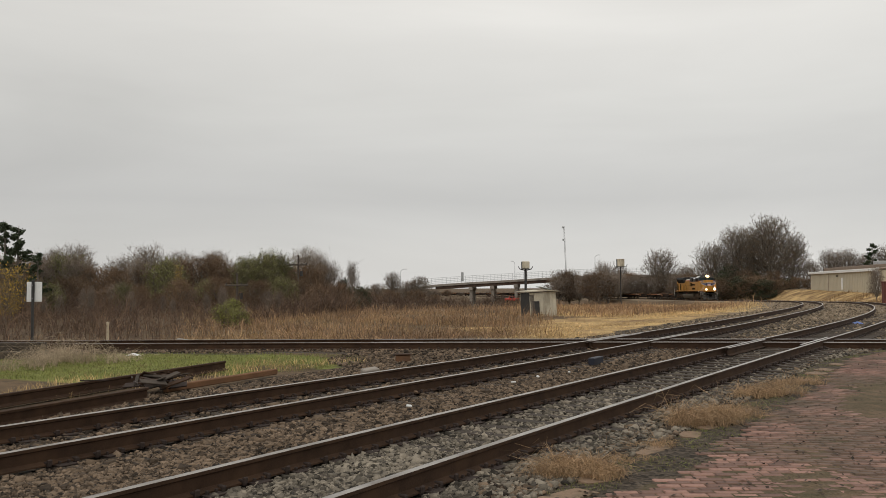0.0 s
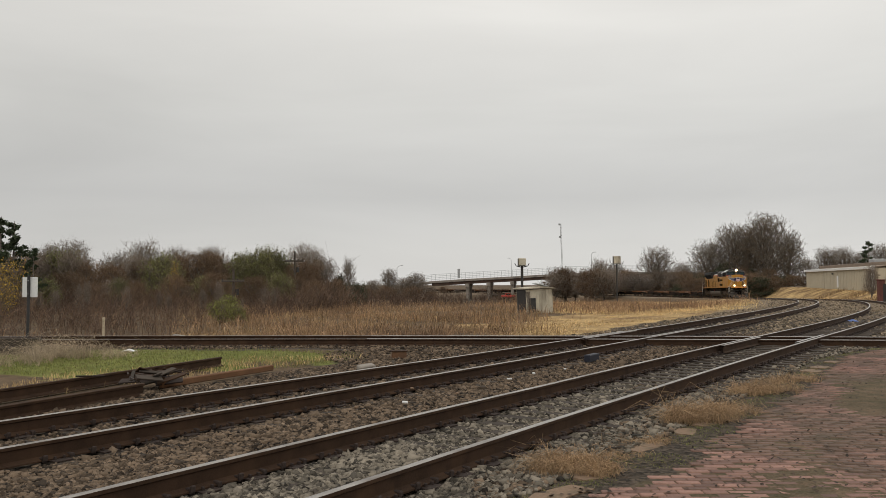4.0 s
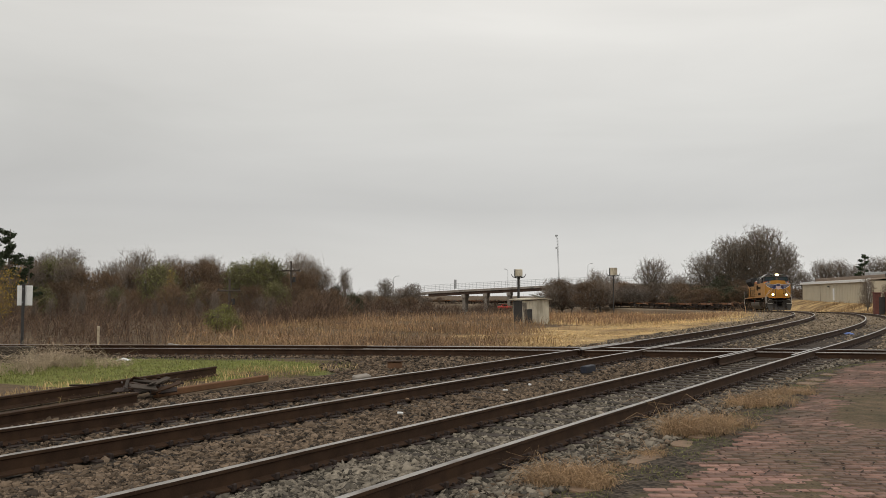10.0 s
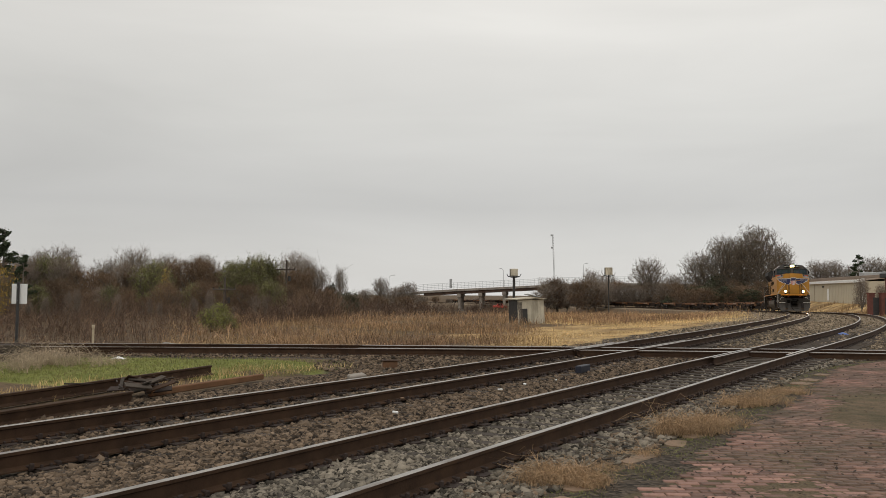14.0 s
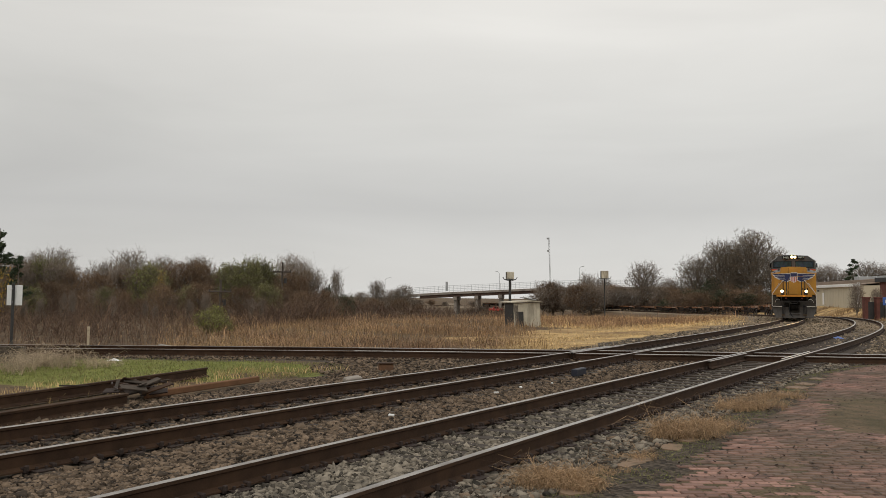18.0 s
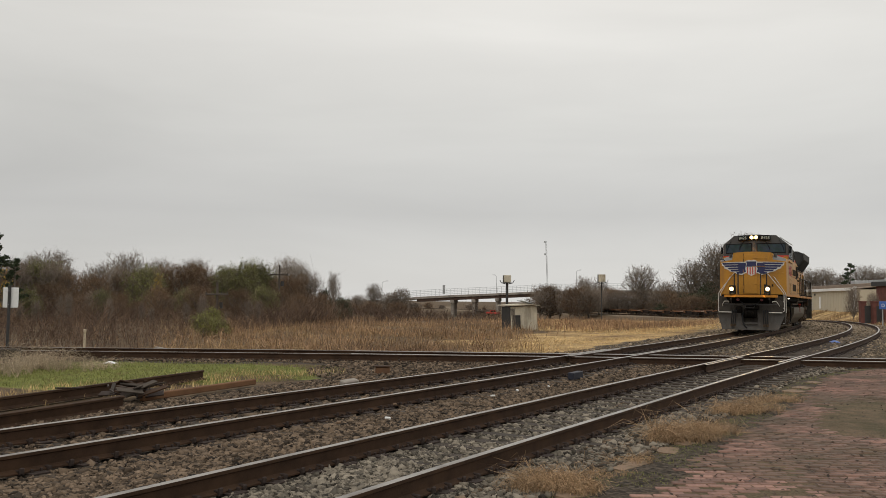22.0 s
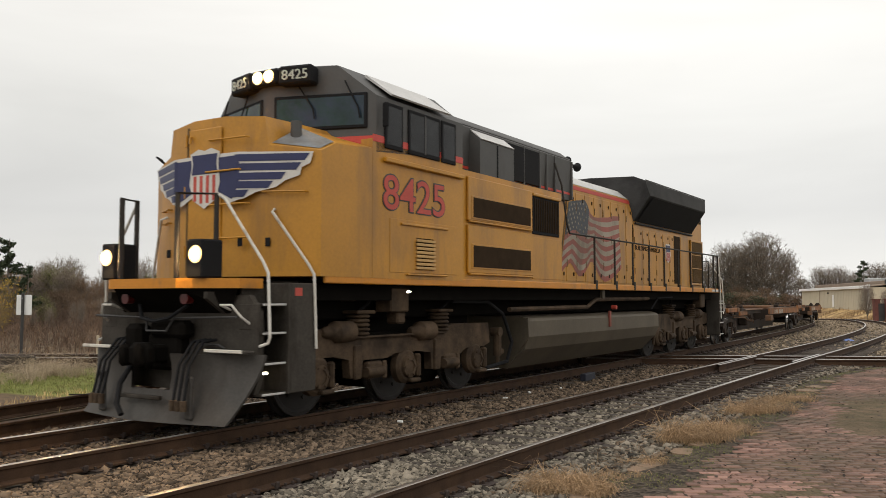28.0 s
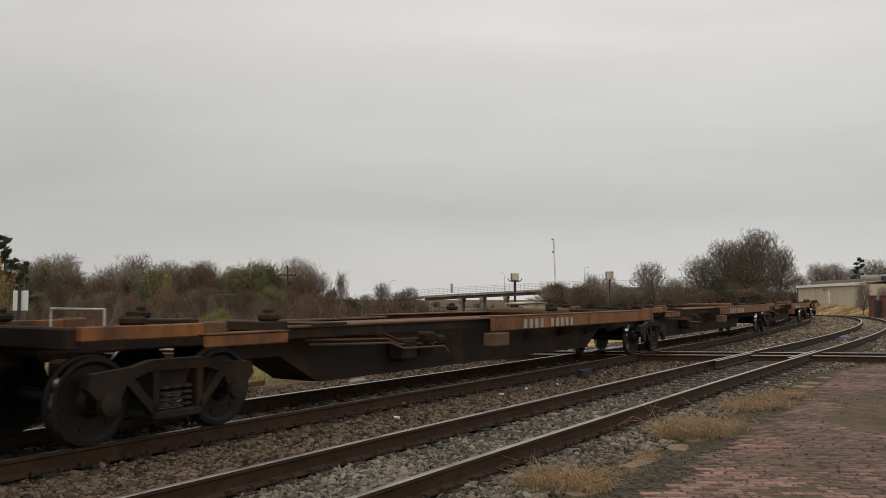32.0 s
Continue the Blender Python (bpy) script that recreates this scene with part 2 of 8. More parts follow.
# ---- mesh building ----
class Shape:
    """Vertices and faces of one mesh, gathered piece by piece."""

    def __init__(self):
        self.v, self.f = [], []

    def add(self, verts, faces, m=None):
        k = len(self.v)
        self.v += [tuple(m @ Vector(p)) for p in verts] if m else [tuple(p) for p in verts]
        self.f += [tuple(i + k for i in f) for f in faces]
        return self

    def box(self, x, y, z, sx, sy, sz, bev=0.0, m=None):
        """A box about its centre, with its edges cut by bev."""
        hx, hy, hz = sx / 2, sy / 2, sz / 2
        b = min(bev, hx * 0.9, hy * 0.9, hz * 0.9)
        if b <= 0:
            vs = [(x + i * hx, y + j * hy, z + k * hz) for i in (-1, 1) for j in (-1, 1) for k in (-1, 1)]
            return self.add(vs, [(0, 1, 3, 2), (4, 6, 7, 5), (0, 4, 5, 1), (2, 3, 7, 6), (0, 2, 6, 4), (1, 5, 7, 3)], m)
        vs, ix = [], {}
        for i in (-1, 1):
            for j in (-1, 1):
                for k in (-1, 1):
                    for a, (dx, dy, dz) in enumerate(((0, b, b), (b, 0, b), (b, b, 0))):
                        ix[i, j, k, a] = len(vs)
                        vs.append((x + i * (hx - dx), y + j * (hy - dy), z + k * (hz - dz)))
        fs = []
        for a in range(3):
            for s in (-1, 1):
                o = [t for t in range(3) if t != a]
                q = []
                for u, w in ((-1, -1), (1, -1), (1, 1), (-1, 1)):
                    c = [0, 0, 0]
                    c[a], c[o[0]], c[o[1]] = s, u, w
                    q.append(ix[c[0], c[1], c[2], a])
                fs.append(tuple(q if (s > 0) == (a != 1) else q[::-1]))
        for a in range(3):
            o = [t for t in range(3) if t != a]
            for u in (-1, 1):
                for w in (-1, 1):
                    c0, c1 = [0, 0, 0], [0, 0, 0]
                    c0[a], c1[a] = -1, 1
                    c0[o[0]] = c1[o[0]] = u
                    c0[o[1]] = c1[o[1]] = w
                    fs.append((ix[(*c0, o[0])], ix[(*c1, o[0])], ix[(*c1, o[1])], ix[(*c0, o[1])]))
        for i in (-1, 1):
            for j in (-1, 1):
                for k in (-1, 1):
                    fs.append((ix[i, j, k, 0], ix[i, j, k, 1], ix[i, j, k, 2]))
        return self.add(vs, fs, m)

    def prism(self, outline, a, b, axis="y", m=None):
        """An outline (2D) drawn out from a to b along an axis; the outline lies in the other two, in xyz order."""
        n = len(outline)
        def at(p, t):
            return {"x": (t, p[0], p[1]), "y": (p[0], t, p[1]), "z": (p[0], p[1], t)}[axis]
        vs = [at(p, a) for p in outline] + [at(p, b) for p in outline]
        fs = [tuple(range(n))[::-1], tuple(range(n, 2 * n))] + [(i, (i + 1) % n, n + (i + 1) % n, n + i) for i in range(n)]
        return self.add(vs, fs, m)

    def tube(self, points, r, sides=6, r2=None, cap=True):
        """A round bar along points, tapering to r2."""
        ps = [Vector(p) for p in points]
        n = len(ps)
        r2 = r if r2 is None else r2
        vs, fs = [], []
        up = None
        for i, p in enumerate(ps):
            d = (ps[min(i + 1, n - 1)] - ps[max(i - 1, 0)]).normalized()
            ref = up if up is not None else (Vector((0, 0, 1)) if abs(d.z) < 0.9 else Vector((1, 0, 0)))
            u = d.cross(ref).normalized()
            w = u.cross(d)
            up = w
            rr = r + (r2 - r) * i / max(1, n - 1)
            for k in range(sides):
                a = 2 * math.pi * k / sides
                vs.append(tuple(p + u * (rr * math.cos(a)) + w * (rr * math.sin(a))))
        for i in range(n - 1):
            for k in range(sides):
                fs.append((i * sides + k, i * sides + (k + 1) % sides, (i + 1) * sides + (k + 1) % sides, (i + 1) * sides + k))
        if cap:
            fs += [tuple(range(sides))[::-1], tuple(range((n - 1) * sides, n * sides))]
        return self.add(vs, fs)

    def cyl(self, x, y, z, r, length, axis="z", sides=16, r2=None):
        d = {"x": (1, 0, 0), "y": (0, 1, 0), "z": (0, 0, 1)}[axis]
        h = Vector(d) * (length / 2)
        return self.tube([Vector((x, y, z)) - h, Vector((x, y, z)) + h], r, sides, r2)

    def lathe(self, profile, x, y, z, axis="y", sides=24):
        """A profile of (radius, along) turned round an axis through x, y, z."""
        vs, fs = [], []
        for r, t in profile:
            for k in range(sides):
                a = 2 * math.pi * k / sides
                c, s = r * math.cos(a), r * math.sin(a)
                vs.append({"y": (x + c, y + t, z + s), "x": (x + t, y + c, z + s), "z": (x + c, y + s, z + t)}[axis])
        n = len(profile)
        for i in range(n - 1):
            for k in range(sides):
                fs.append((i * sides + k, i * sides + (k + 1) % sides, (i + 1) * sides + (k + 1) % sides, (i + 1) * sides + k))
        fs += [tuple(range(sides))[::-1], tuple(range((n - 1) * sides, n * sides))]
        return self.add(vs, fs)


def mesh_of(name, shape, materials, smooth=35, slots=None):
    me = bpy.data.meshes.new(name)
    me.from_pydata(shape.v, [], shape.f)
    for m in (materials if isinstance(materials, (list, tuple)) else [materials]):
        me.materials.append(m)
    if slots is not None:
        me.polygons.foreach_set("material_index", slots)
    bm = bmesh.new()
    bm.from_mesh(me)
    bmesh.ops.recalc_face_normals(bm, faces=bm.faces)
    bm.to_mesh(me)
    bm.free()
    if smooth:
        me.polygons.foreach_set("use_smooth", [True] * len(me.polygons))
        me.set_sharp_from_angle(angle=radians(smooth))
    return me


def fast_mesh(name, verts, faces, materials, index=None):
    """A large mesh from arrays: verts (n, 3) and faces (m, k)."""
    me = bpy.data.meshes.new(name)
    verts, faces = np.asarray(verts, np.float32), np.asarray(faces, np.int32)
    nf, k = faces.shape
    me.vertices.add(len(verts))
    me.vertices.foreach_set("co", verts.ravel())
    me.loops.add(nf * k)
    me.loops.foreach_set("vertex_index", faces.ravel())
    me.polygons.add(nf)
    me.polygons.foreach_set("loop_start", np.arange(0, nf * k, k, dtype=np.int32))
    for m in (materials if isinstance(materials, (list, tuple)) else [materials]):
        me.materials.append(m)
    if index is not None:
        me.polygons.foreach_set("material_index", np.asarray(index, np.int32))
    me.update(calc_edges=True)
    return me


def part(name, shape, material, parent, label="", smooth=35):
    """One mesh object under a thing or a part."""
    ob = new(name, shape if isinstance(shape, bpy.types.Mesh) else mesh_of(name, shape, material, smooth))
    ob.parent = parent
    return tagged(ob, label)


def thing(name, label, category, group="", kind="", at=None):
    """An Empty that carries the parts of one thing."""
    ob = new(name)
    if at is not None:
        ob.matrix_basis = at
    return tagged(ob, label, category, group, kind)


def solid(name, shape, material, label, category, group="", kind="", at=None, smooth=35):
    """A thing that is one mesh."""
    ob = new(name, shape if isinstance(shape, bpy.types.Mesh) else mesh_of(name, shape, material, smooth))
    if at is not None:
        ob.matrix_basis = at
    return tagged(ob, label, category, group, kind)


# ---- the lines of the tracks ----
# distance along the line, and the curvature and height there
LINE_S = np.arange(-60, 460.01, 0.5)
BENDS_AT = [-60, -20, 0, 15, 30, 42, 54, 66, 78, 92, 110, 140, 190, 240, 460]
MAIN_BENDS = [-0.0010, -0.0032, -0.0034, -0.0019, 0.0023, 0.0029, 0.0031, 0.0040, 0.0037, 0.0033, 0.0039, 0.0039, 0.0030, 0.0036, 0.0036]
SIDE_BENDS = [-0.0010, -0.0012, -0.0001, -0.0038, -0.0003, 0.0040, 0.0050, 0.0034, 0.0029, 0.0031, 0.0032, 0.0033, 0.0034, 0.0034, 0.0034]
HEIGHTS_AT = [-60, 18, 30, 40, 50, 68, 88, 108, 138, 188, 260, 460]
HEIGHTS = [0.0, 0.0, 0.06, 0.09, 0.11, 0.08, -0.07, -0.27, -0.77, -1.41, -1.9, -2.4]


def line(x0, y0, heading, bends):
    k = np.interp(LINE_S, BENDS_AT, bends)
    i0 = int(np.argmin(abs(LINE_S)))
    a = np.concatenate([[0], np.cumsum((k[1:] + k[:-1]) * 0.25)])
    a = a - a[i0] + heading
    mid = (a[1:] + a[:-1]) / 2
    x = np.concatenate([[0], np.cumsum(np.cos(mid) * 0.5)])
    y = np.concatenate([[0], np.cumsum(np.sin(mid) * 0.5)])
    return x - x[i0] + x0, y - y[i0] + y0, a, np.interp(LINE_S, HEIGHTS_AT, HEIGHTS)


MAIN = line(-8.596, 1.961, 1.0380, MAIN_BENDS)
SIDE = line(-7.3571, -2.9411, 1.0252, SIDE_BENDS)
cx = np.interp(LINE_S, [-60, 460], [-160, 360])          # the crossing line runs nearly square to the view
CROSS = (cx, np.where(abs(cx) < 30, 24.05 - 0.03 * cx - 0.0030 * cx ** 2, 0), None, np.zeros_like(cx))
cy = CROSS[1].copy()
for sgn in (-1, 1):
    far_ = abs(cx) >= 30
    side_ = far_ & (cx * sgn > 0)
    y30, slope = 24.05 - 0.9 * sgn - 2.7, -0.03 - 0.006 * 30 * sgn
    cy[side_] = y30 + slope * (cx[side_] - 30 * sgn)
CROSS = (cx, cy, np.arctan2(np.gradient(cy), np.gradient(cx)), np.zeros_like(cx))


def along(ln, s, o=0.0, dz=0.0):
    """The place s metres along a line, o metres to its left."""
    x, y, a, z = (np.interp(s, LINE_S, c) for c in ln)
    return np.stack([x - np.sin(a) * o, y + np.cos(a) * o, z + dz], -1)


def nearest(ln, pts):
    """For points (n, 2): the distance along a line, the offset to its left and the line's height."""
    L = np.stack([ln[0], ln[1]], 1)[::4]
    A, S4 = ln[2][::4], LINE_S[::4]
    s, o = np.empty(len(pts)), np.empty(len(pts))
    l2 = (L ** 2).sum(1)
    for i in range(0, len(pts), 8000):
        p = pts[i:i + 8000]
        j = (l2[None] - 2 * p @ L.T).argmin(1)
        d, a = p - L[j], A[j]
        t = np.cos(a) * d[:, 0] + np.sin(a) * d[:, 1]
        e = (j == 0) | (j == len(L) - 1)
        s[i:i + 8000] = S4[j] + np.clip(t, -1, 1)
        o[i:i + 8000] = np.where(e, np.hypot(d[:, 0], d[:, 1]), -np.sin(a) * d[:, 0] + np.cos(a) * d[:, 1])
    return s, o, np.interp(s, LINE_S, ln[3])


def ramp(v, a, b):
    t = np.clip((v - a) / (b - a), 0, 1)
    return t * t * (3 - 2 * t)


def wobble(x, y, size, seed=0.0):
    """Cheap smooth noise, about -1 to 1."""
    u, v = x / size + seed * 7.1, y / size - seed * 3.7
    return (np.sin(1.7 * u + 1.3 * np.sin(1.1 * v)) + np.sin(2.3 * v + 1.7 * np.sin(0.9 * u)) + np.sin(3.1 * (u + v) * 0.7 + 2.0)) / 3


def platform_edge(y):
    """The edge of the ballast towards the brick platform, as x at y."""
    return np.interp(y, [-30, 6.77, 7.06, 9.9, 13.0, 16.6, 19.3, 22.1, 40], [-22.0, 0.45, 0.80, 2.75, 4.7, 6.95, 8.7, 11.4, 24])


def brick_edge(y):
    """Where the bricks begin beyond the weedy strip."""
    return np.interp(y, [-30, 6.77, 8.02, 9.31, 11.6, 15.5, 19.3, 22.1, 40], [-21.2, 1.16, 2.32, 3.05, 4.45, 6.98, 9.15, 11.9, 24.3])


def ground_height(x, y):
    x, y = np.asarray(x, float), np.asarray(y, float)
    p = np.stack([x.ravel(), y.ravel()], 1)
    r = np.hypot(p[:, 0], p[:, 1])
    g = np.interp(r, [0, 24, 32, 60, 100, 150, 200, 300, 600, 4000], [-0.22, -0.24, -0.42, -0.5, -0.95, -1.9, -2.9, -4.8, -6.5, -8])
    g = g + 0.05 * wobble(p[:, 0], p[:, 1], 5) * ramp(r, 20, 60)
    sm, om, zm = nearest(MAIN, p)
    ss, os_, zs = nearest(SIDE, p)
    right = ramp(-os_, 3.5, 14) * ramp(ss, 70, 130)                    # the bank on which the warehouse stands
    g = g + right * (np.interp(r, [0, 80, 165, 260], [0, 0.3, 2.9, 4.5]))
    near = np.maximum(1 - ramp(abs(om), 2.6, 11), 1 - ramp(abs(os_), 2.6, 9)) * ramp(r, 10, 40)
    g = g * (1 - near) + (np.where(abs(om) < abs(os_), zm, zs) - 0.21) * near
    _, oc, _ = nearest(CROSS, p)
    nc = (1 - ramp(abs(oc), 1.6, 4.5)) * (1 - near)
    g = g * (1 - nc) + (-0.20) * nc
    plat = ramp(p[:, 0] - platform_edge(p[:, 1]), -0.4, 0.5) * ramp(24 - p[:, 1], 0.5, 2.5)
    g = g + plat * 0.05
    return g.reshape(x.shape)


# ---- ground: one sheet out to the horizon ----
def ground_sheet():
    fine_x = np.arange(-16, 24.01, 0.25)
    gx = np.concatenate([[-4000, -2000, -1000, -600, -400, -280], np.arange(-220, -60, 10), np.arange(-60, -16, 2.0), fine_x,
                         np.arange(25, 90, 1.5), np.arange(90, 240, 8), [280, 400, 600, 1000, 2000, 4000]])
    gy = np.concatenate([[-4000, -2000, -800, -300, -150], np.arange(-100, -4, 6.0), np.arange(-2, 32.01, 0.25),
                         np.arange(33, 110, 1.5), np.arange(110, 330, 8), [360, 420, 500, 600, 800, 1200, 2000, 4200]])
    X, Y = np.meshgrid(gx, gy)
    Z = ground_height(X, Y)
    ny, nx = X.shape
    V = np.stack([X, Y, Z], -1).reshape(-1, 3)
    i = np.arange(ny * nx).reshape(ny, nx)
    Fq = np.stack([i[:-1, :-1], i[:-1, 1:], i[1:, 1:], i[1:, :-1]], -1).reshape(-1, 4)
    p = V[:, :2]
    _, om, _ = nearest(MAIN, p)
    sside, os_, _ = nearest(SIDE, p)
    _, oc, _ = nearest(CROSS, p)
    x, y = p[:, 0], p[:, 1]
    r = np.hypot(x, y)
    w = wobble(x, y, 1.3)
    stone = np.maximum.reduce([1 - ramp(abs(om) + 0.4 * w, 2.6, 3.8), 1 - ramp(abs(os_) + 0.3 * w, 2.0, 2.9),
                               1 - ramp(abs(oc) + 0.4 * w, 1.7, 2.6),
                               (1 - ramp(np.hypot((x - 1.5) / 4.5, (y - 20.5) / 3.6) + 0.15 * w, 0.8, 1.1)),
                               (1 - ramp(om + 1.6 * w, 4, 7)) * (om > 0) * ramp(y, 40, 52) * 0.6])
    green = (1 - ramp(np.hypot((x + 9.5) / 8.2, (y - 19.8) / 3.4) + 0.3 * w, 0.75, 1.12)) * (om > 3.3)
    green = np.maximum(green, (1 - ramp(abs(om - 5.2 + 0.5 * w), 0.6, 1.5)) * (y < 17) * 0.35)
    green = np.maximum(green, ramp(-os_, 2.6, 3.6) * ramp(y, 25.5, 28) * (1 - ramp(r, 60, 80)) * (x > 5) * (0.75 + 0.35 * w))
    brick = ramp(x - platform_edge(y) - 0.08 * w, -0.12, 0.12) * ramp(23.0 - y + 0.3 * w, 0.2, 1.0)
    straw = ramp(y, 27, 30) * (om > 3.0) * np.clip(1 - ramp(np.hypot((x - 15 - (y - 36) * 0.45) / 16, (y - 46) / 24) + 0.12 * wobble(x, y, 4), 0.8, 1.05), 0, 1)
    straw = np.maximum(straw, ramp(-os_, 4, 7) * ramp(sside, 70, 90) * (1 - ramp(r, 190, 215)) * (x > 30))
    straw = np.maximum(straw, 0.62 * ramp(om, 3.5, 6) * ramp(y, 50, 60) * (1 - ramp(r, 120, 160)) * (x > 8))
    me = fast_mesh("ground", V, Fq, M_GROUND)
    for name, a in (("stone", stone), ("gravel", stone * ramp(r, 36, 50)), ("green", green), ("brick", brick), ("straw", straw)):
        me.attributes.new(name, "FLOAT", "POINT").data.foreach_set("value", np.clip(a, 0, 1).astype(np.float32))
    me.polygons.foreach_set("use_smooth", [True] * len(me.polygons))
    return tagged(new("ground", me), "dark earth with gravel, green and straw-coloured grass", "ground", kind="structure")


def ground_material():
    m = bpy.data.materials.new("ground")
    m.use_nodes = True
    n, l = m.node_tree.nodes, m.node_tree.links
    b = n["Principled BSDF"]
    b.inputs["Roughness"].default_value = 0.95
    b.inputs["Specular IOR Level"].default_value = 0.2
    tc = n.new("ShaderNodeTexCoord")

    def noise_of(scale, detail=6, rough=0.6):
        t = n.new("ShaderNodeTexNoise")
        t.inputs["Scale"].default_value, t.inputs["Detail"].default_value, t.inputs["Roughness"].default_value = scale, detail, rough
        l.new(tc.outputs["Object"], t.inputs["Vector"])
        return t.outputs["Fac"]

    def two(fac, a, c, lo=0.35, hi=0.65):
        r = n.new("ShaderNodeValToRGB")
        r.color_ramp.elements[0].position, r.color_ramp.elements[0].color = lo, (*a, 1)
        r.color_ramp.elements[1].position, r.color_ramp.elements[1].color = hi, (*c, 1)
        l.new(fac, r.inputs["Fac"])
        return r.outputs["Color"]

    big, mid, tiny = noise_of(0.35), noise_of(3.0), noise_of(38.0, 3)
    vor = n.new("ShaderNodeTexVoronoi")
    vor.inputs["Scale"].default_value = 23.0
    l.new(tc.outputs["Object"], vor.inputs["Vector"])
    earth = two(mid, (0.078, 0.054, 0.033), (0.165, 0.113, 0.066))
    # stone is near black at its low end: shade between stones put into colour
    shades = {"stone": two(vor.outputs["Color"], (0.020, 0.016, 0.012), (0.125, 0.098, 0.073), 0.10, 0.90),
              # plain tan gravel from about 40 m out, without the gap shade
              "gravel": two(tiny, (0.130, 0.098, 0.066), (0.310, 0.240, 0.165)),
              "green": two(mid, (0.12, 0.14, 0.032), (0.22, 0.225, 0.060)),
              "brick": two(mid, (0.085, 0.072, 0.040), (0.160, 0.112, 0.072)),
              "straw": two(big, (0.26, 0.165, 0.080), (0.52, 0.36, 0.165), 0.40, 0.60)}
    col = earth
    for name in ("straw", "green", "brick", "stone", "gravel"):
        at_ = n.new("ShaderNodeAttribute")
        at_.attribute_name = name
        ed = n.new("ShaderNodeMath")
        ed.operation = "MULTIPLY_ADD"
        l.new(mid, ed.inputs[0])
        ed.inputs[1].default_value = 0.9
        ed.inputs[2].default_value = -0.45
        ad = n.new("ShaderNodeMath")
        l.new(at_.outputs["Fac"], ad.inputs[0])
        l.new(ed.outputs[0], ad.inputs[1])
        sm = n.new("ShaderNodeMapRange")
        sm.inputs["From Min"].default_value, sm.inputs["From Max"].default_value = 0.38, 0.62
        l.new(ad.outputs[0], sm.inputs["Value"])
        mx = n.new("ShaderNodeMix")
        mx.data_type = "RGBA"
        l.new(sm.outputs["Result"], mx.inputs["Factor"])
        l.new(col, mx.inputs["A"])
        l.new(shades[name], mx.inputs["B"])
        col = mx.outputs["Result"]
    v = n.new("ShaderNodeMapRange")
    v.inputs["From Min"].default_value, v.inputs["From Max"].default_value = 0.3, 0.7
    v.inputs["To Min"].default_value, v.inputs["To Max"].default_value = 0.72, 1.25
    l.new(tiny, v.inputs["Value"])
    v2 = n.new("ShaderNodeMapRange")
    v2.inputs["From Min"].default_value, v2.inputs["From Max"].default_value = 0.3, 0.7
    v2.inputs["To Min"].default_value, v2.inputs["To Max"].default_value = 0.85, 1.15
    l.new(big, v2.inputs["Value"])
    for f in (v, v2):
        s = n.new("ShaderNodeVectorMath")
        s.operation = "SCALE"
        l.new(col, s.inputs[0])
        l.new(f.outputs["Result"], s.inputs["Scale"])
        col = s.outputs["Vector"]
    l.new(col, b.inputs["Base Color"])
    bp = n.new("ShaderNodeBump")
    bp.inputs["Strength"].default_value, bp.inputs["Distance"].default_value = 0.7, 0.03
    l.new(vor.outputs["Distance"], bp.inputs["Height"])
    l.new(bp.outputs["Normal"], b.inputs["Normal"])
    return m


M_GROUND = ground_material()
ground_sheet()

# ---- rails, ties and the crossing ----
RAIL = [(-0.037, 0.0), (-0.030, 0.004), (0.030, 0.004), (0.037, 0.0), (0.036, -0.030), (0.010, -0.045), (0.009, -0.145), (0.030, -0.160),
        (0.074, -0.172), (0.074, -0.186), (-0.074, -0.186), (-0.074, -0.172), (-0.030, -0.160), (-0.009, -0.145), (-0.010, -0.045), (-0.036, -0.030)]


def rail_mesh(ln, o, s_list, name="rail", tip=None):
    c = along(ln, s_list, o)
    a = np.interp(s_list, LINE_S, ln[2])
    k = len(RAIL)
    V = np.concatenate([np.stack([c[:, 0] - np.sin(a) * u, c[:, 1] + np.cos(a) * u, c[:, 2] + w - 0.004], 1)[:, None] for u, w in RAIL], 1).reshape(-1, 3)
    n = len(s_list)
    i = np.arange(n - 1)[:, None] * k
    j = np.arange(k)[None]
    Fq = np.stack([i + j, i + k + j, i + k + (j + 1) % k, i + (j + 1) % k], -1).reshape(-1, 4)
    idx = np.tile(np.isin(np.arange(k), (0, 1, 2)).astype(int), n - 1)
    me = fast_mesh(name, V, Fq, [M_RAIL_SIDE, M_RAIL_TOP], idx)
    bm = bmesh.new()
    bm.from_mesh(me)
    bmesh.ops.recalc_face_normals(bm, faces=bm.faces)
    bm.to_mesh(me)
    bm.free()
    me.polygons.foreach_set("use_smooth", [True] * len(me.polygons))
    me.set_sharp_from_angle(angle=radians(30))
    return me


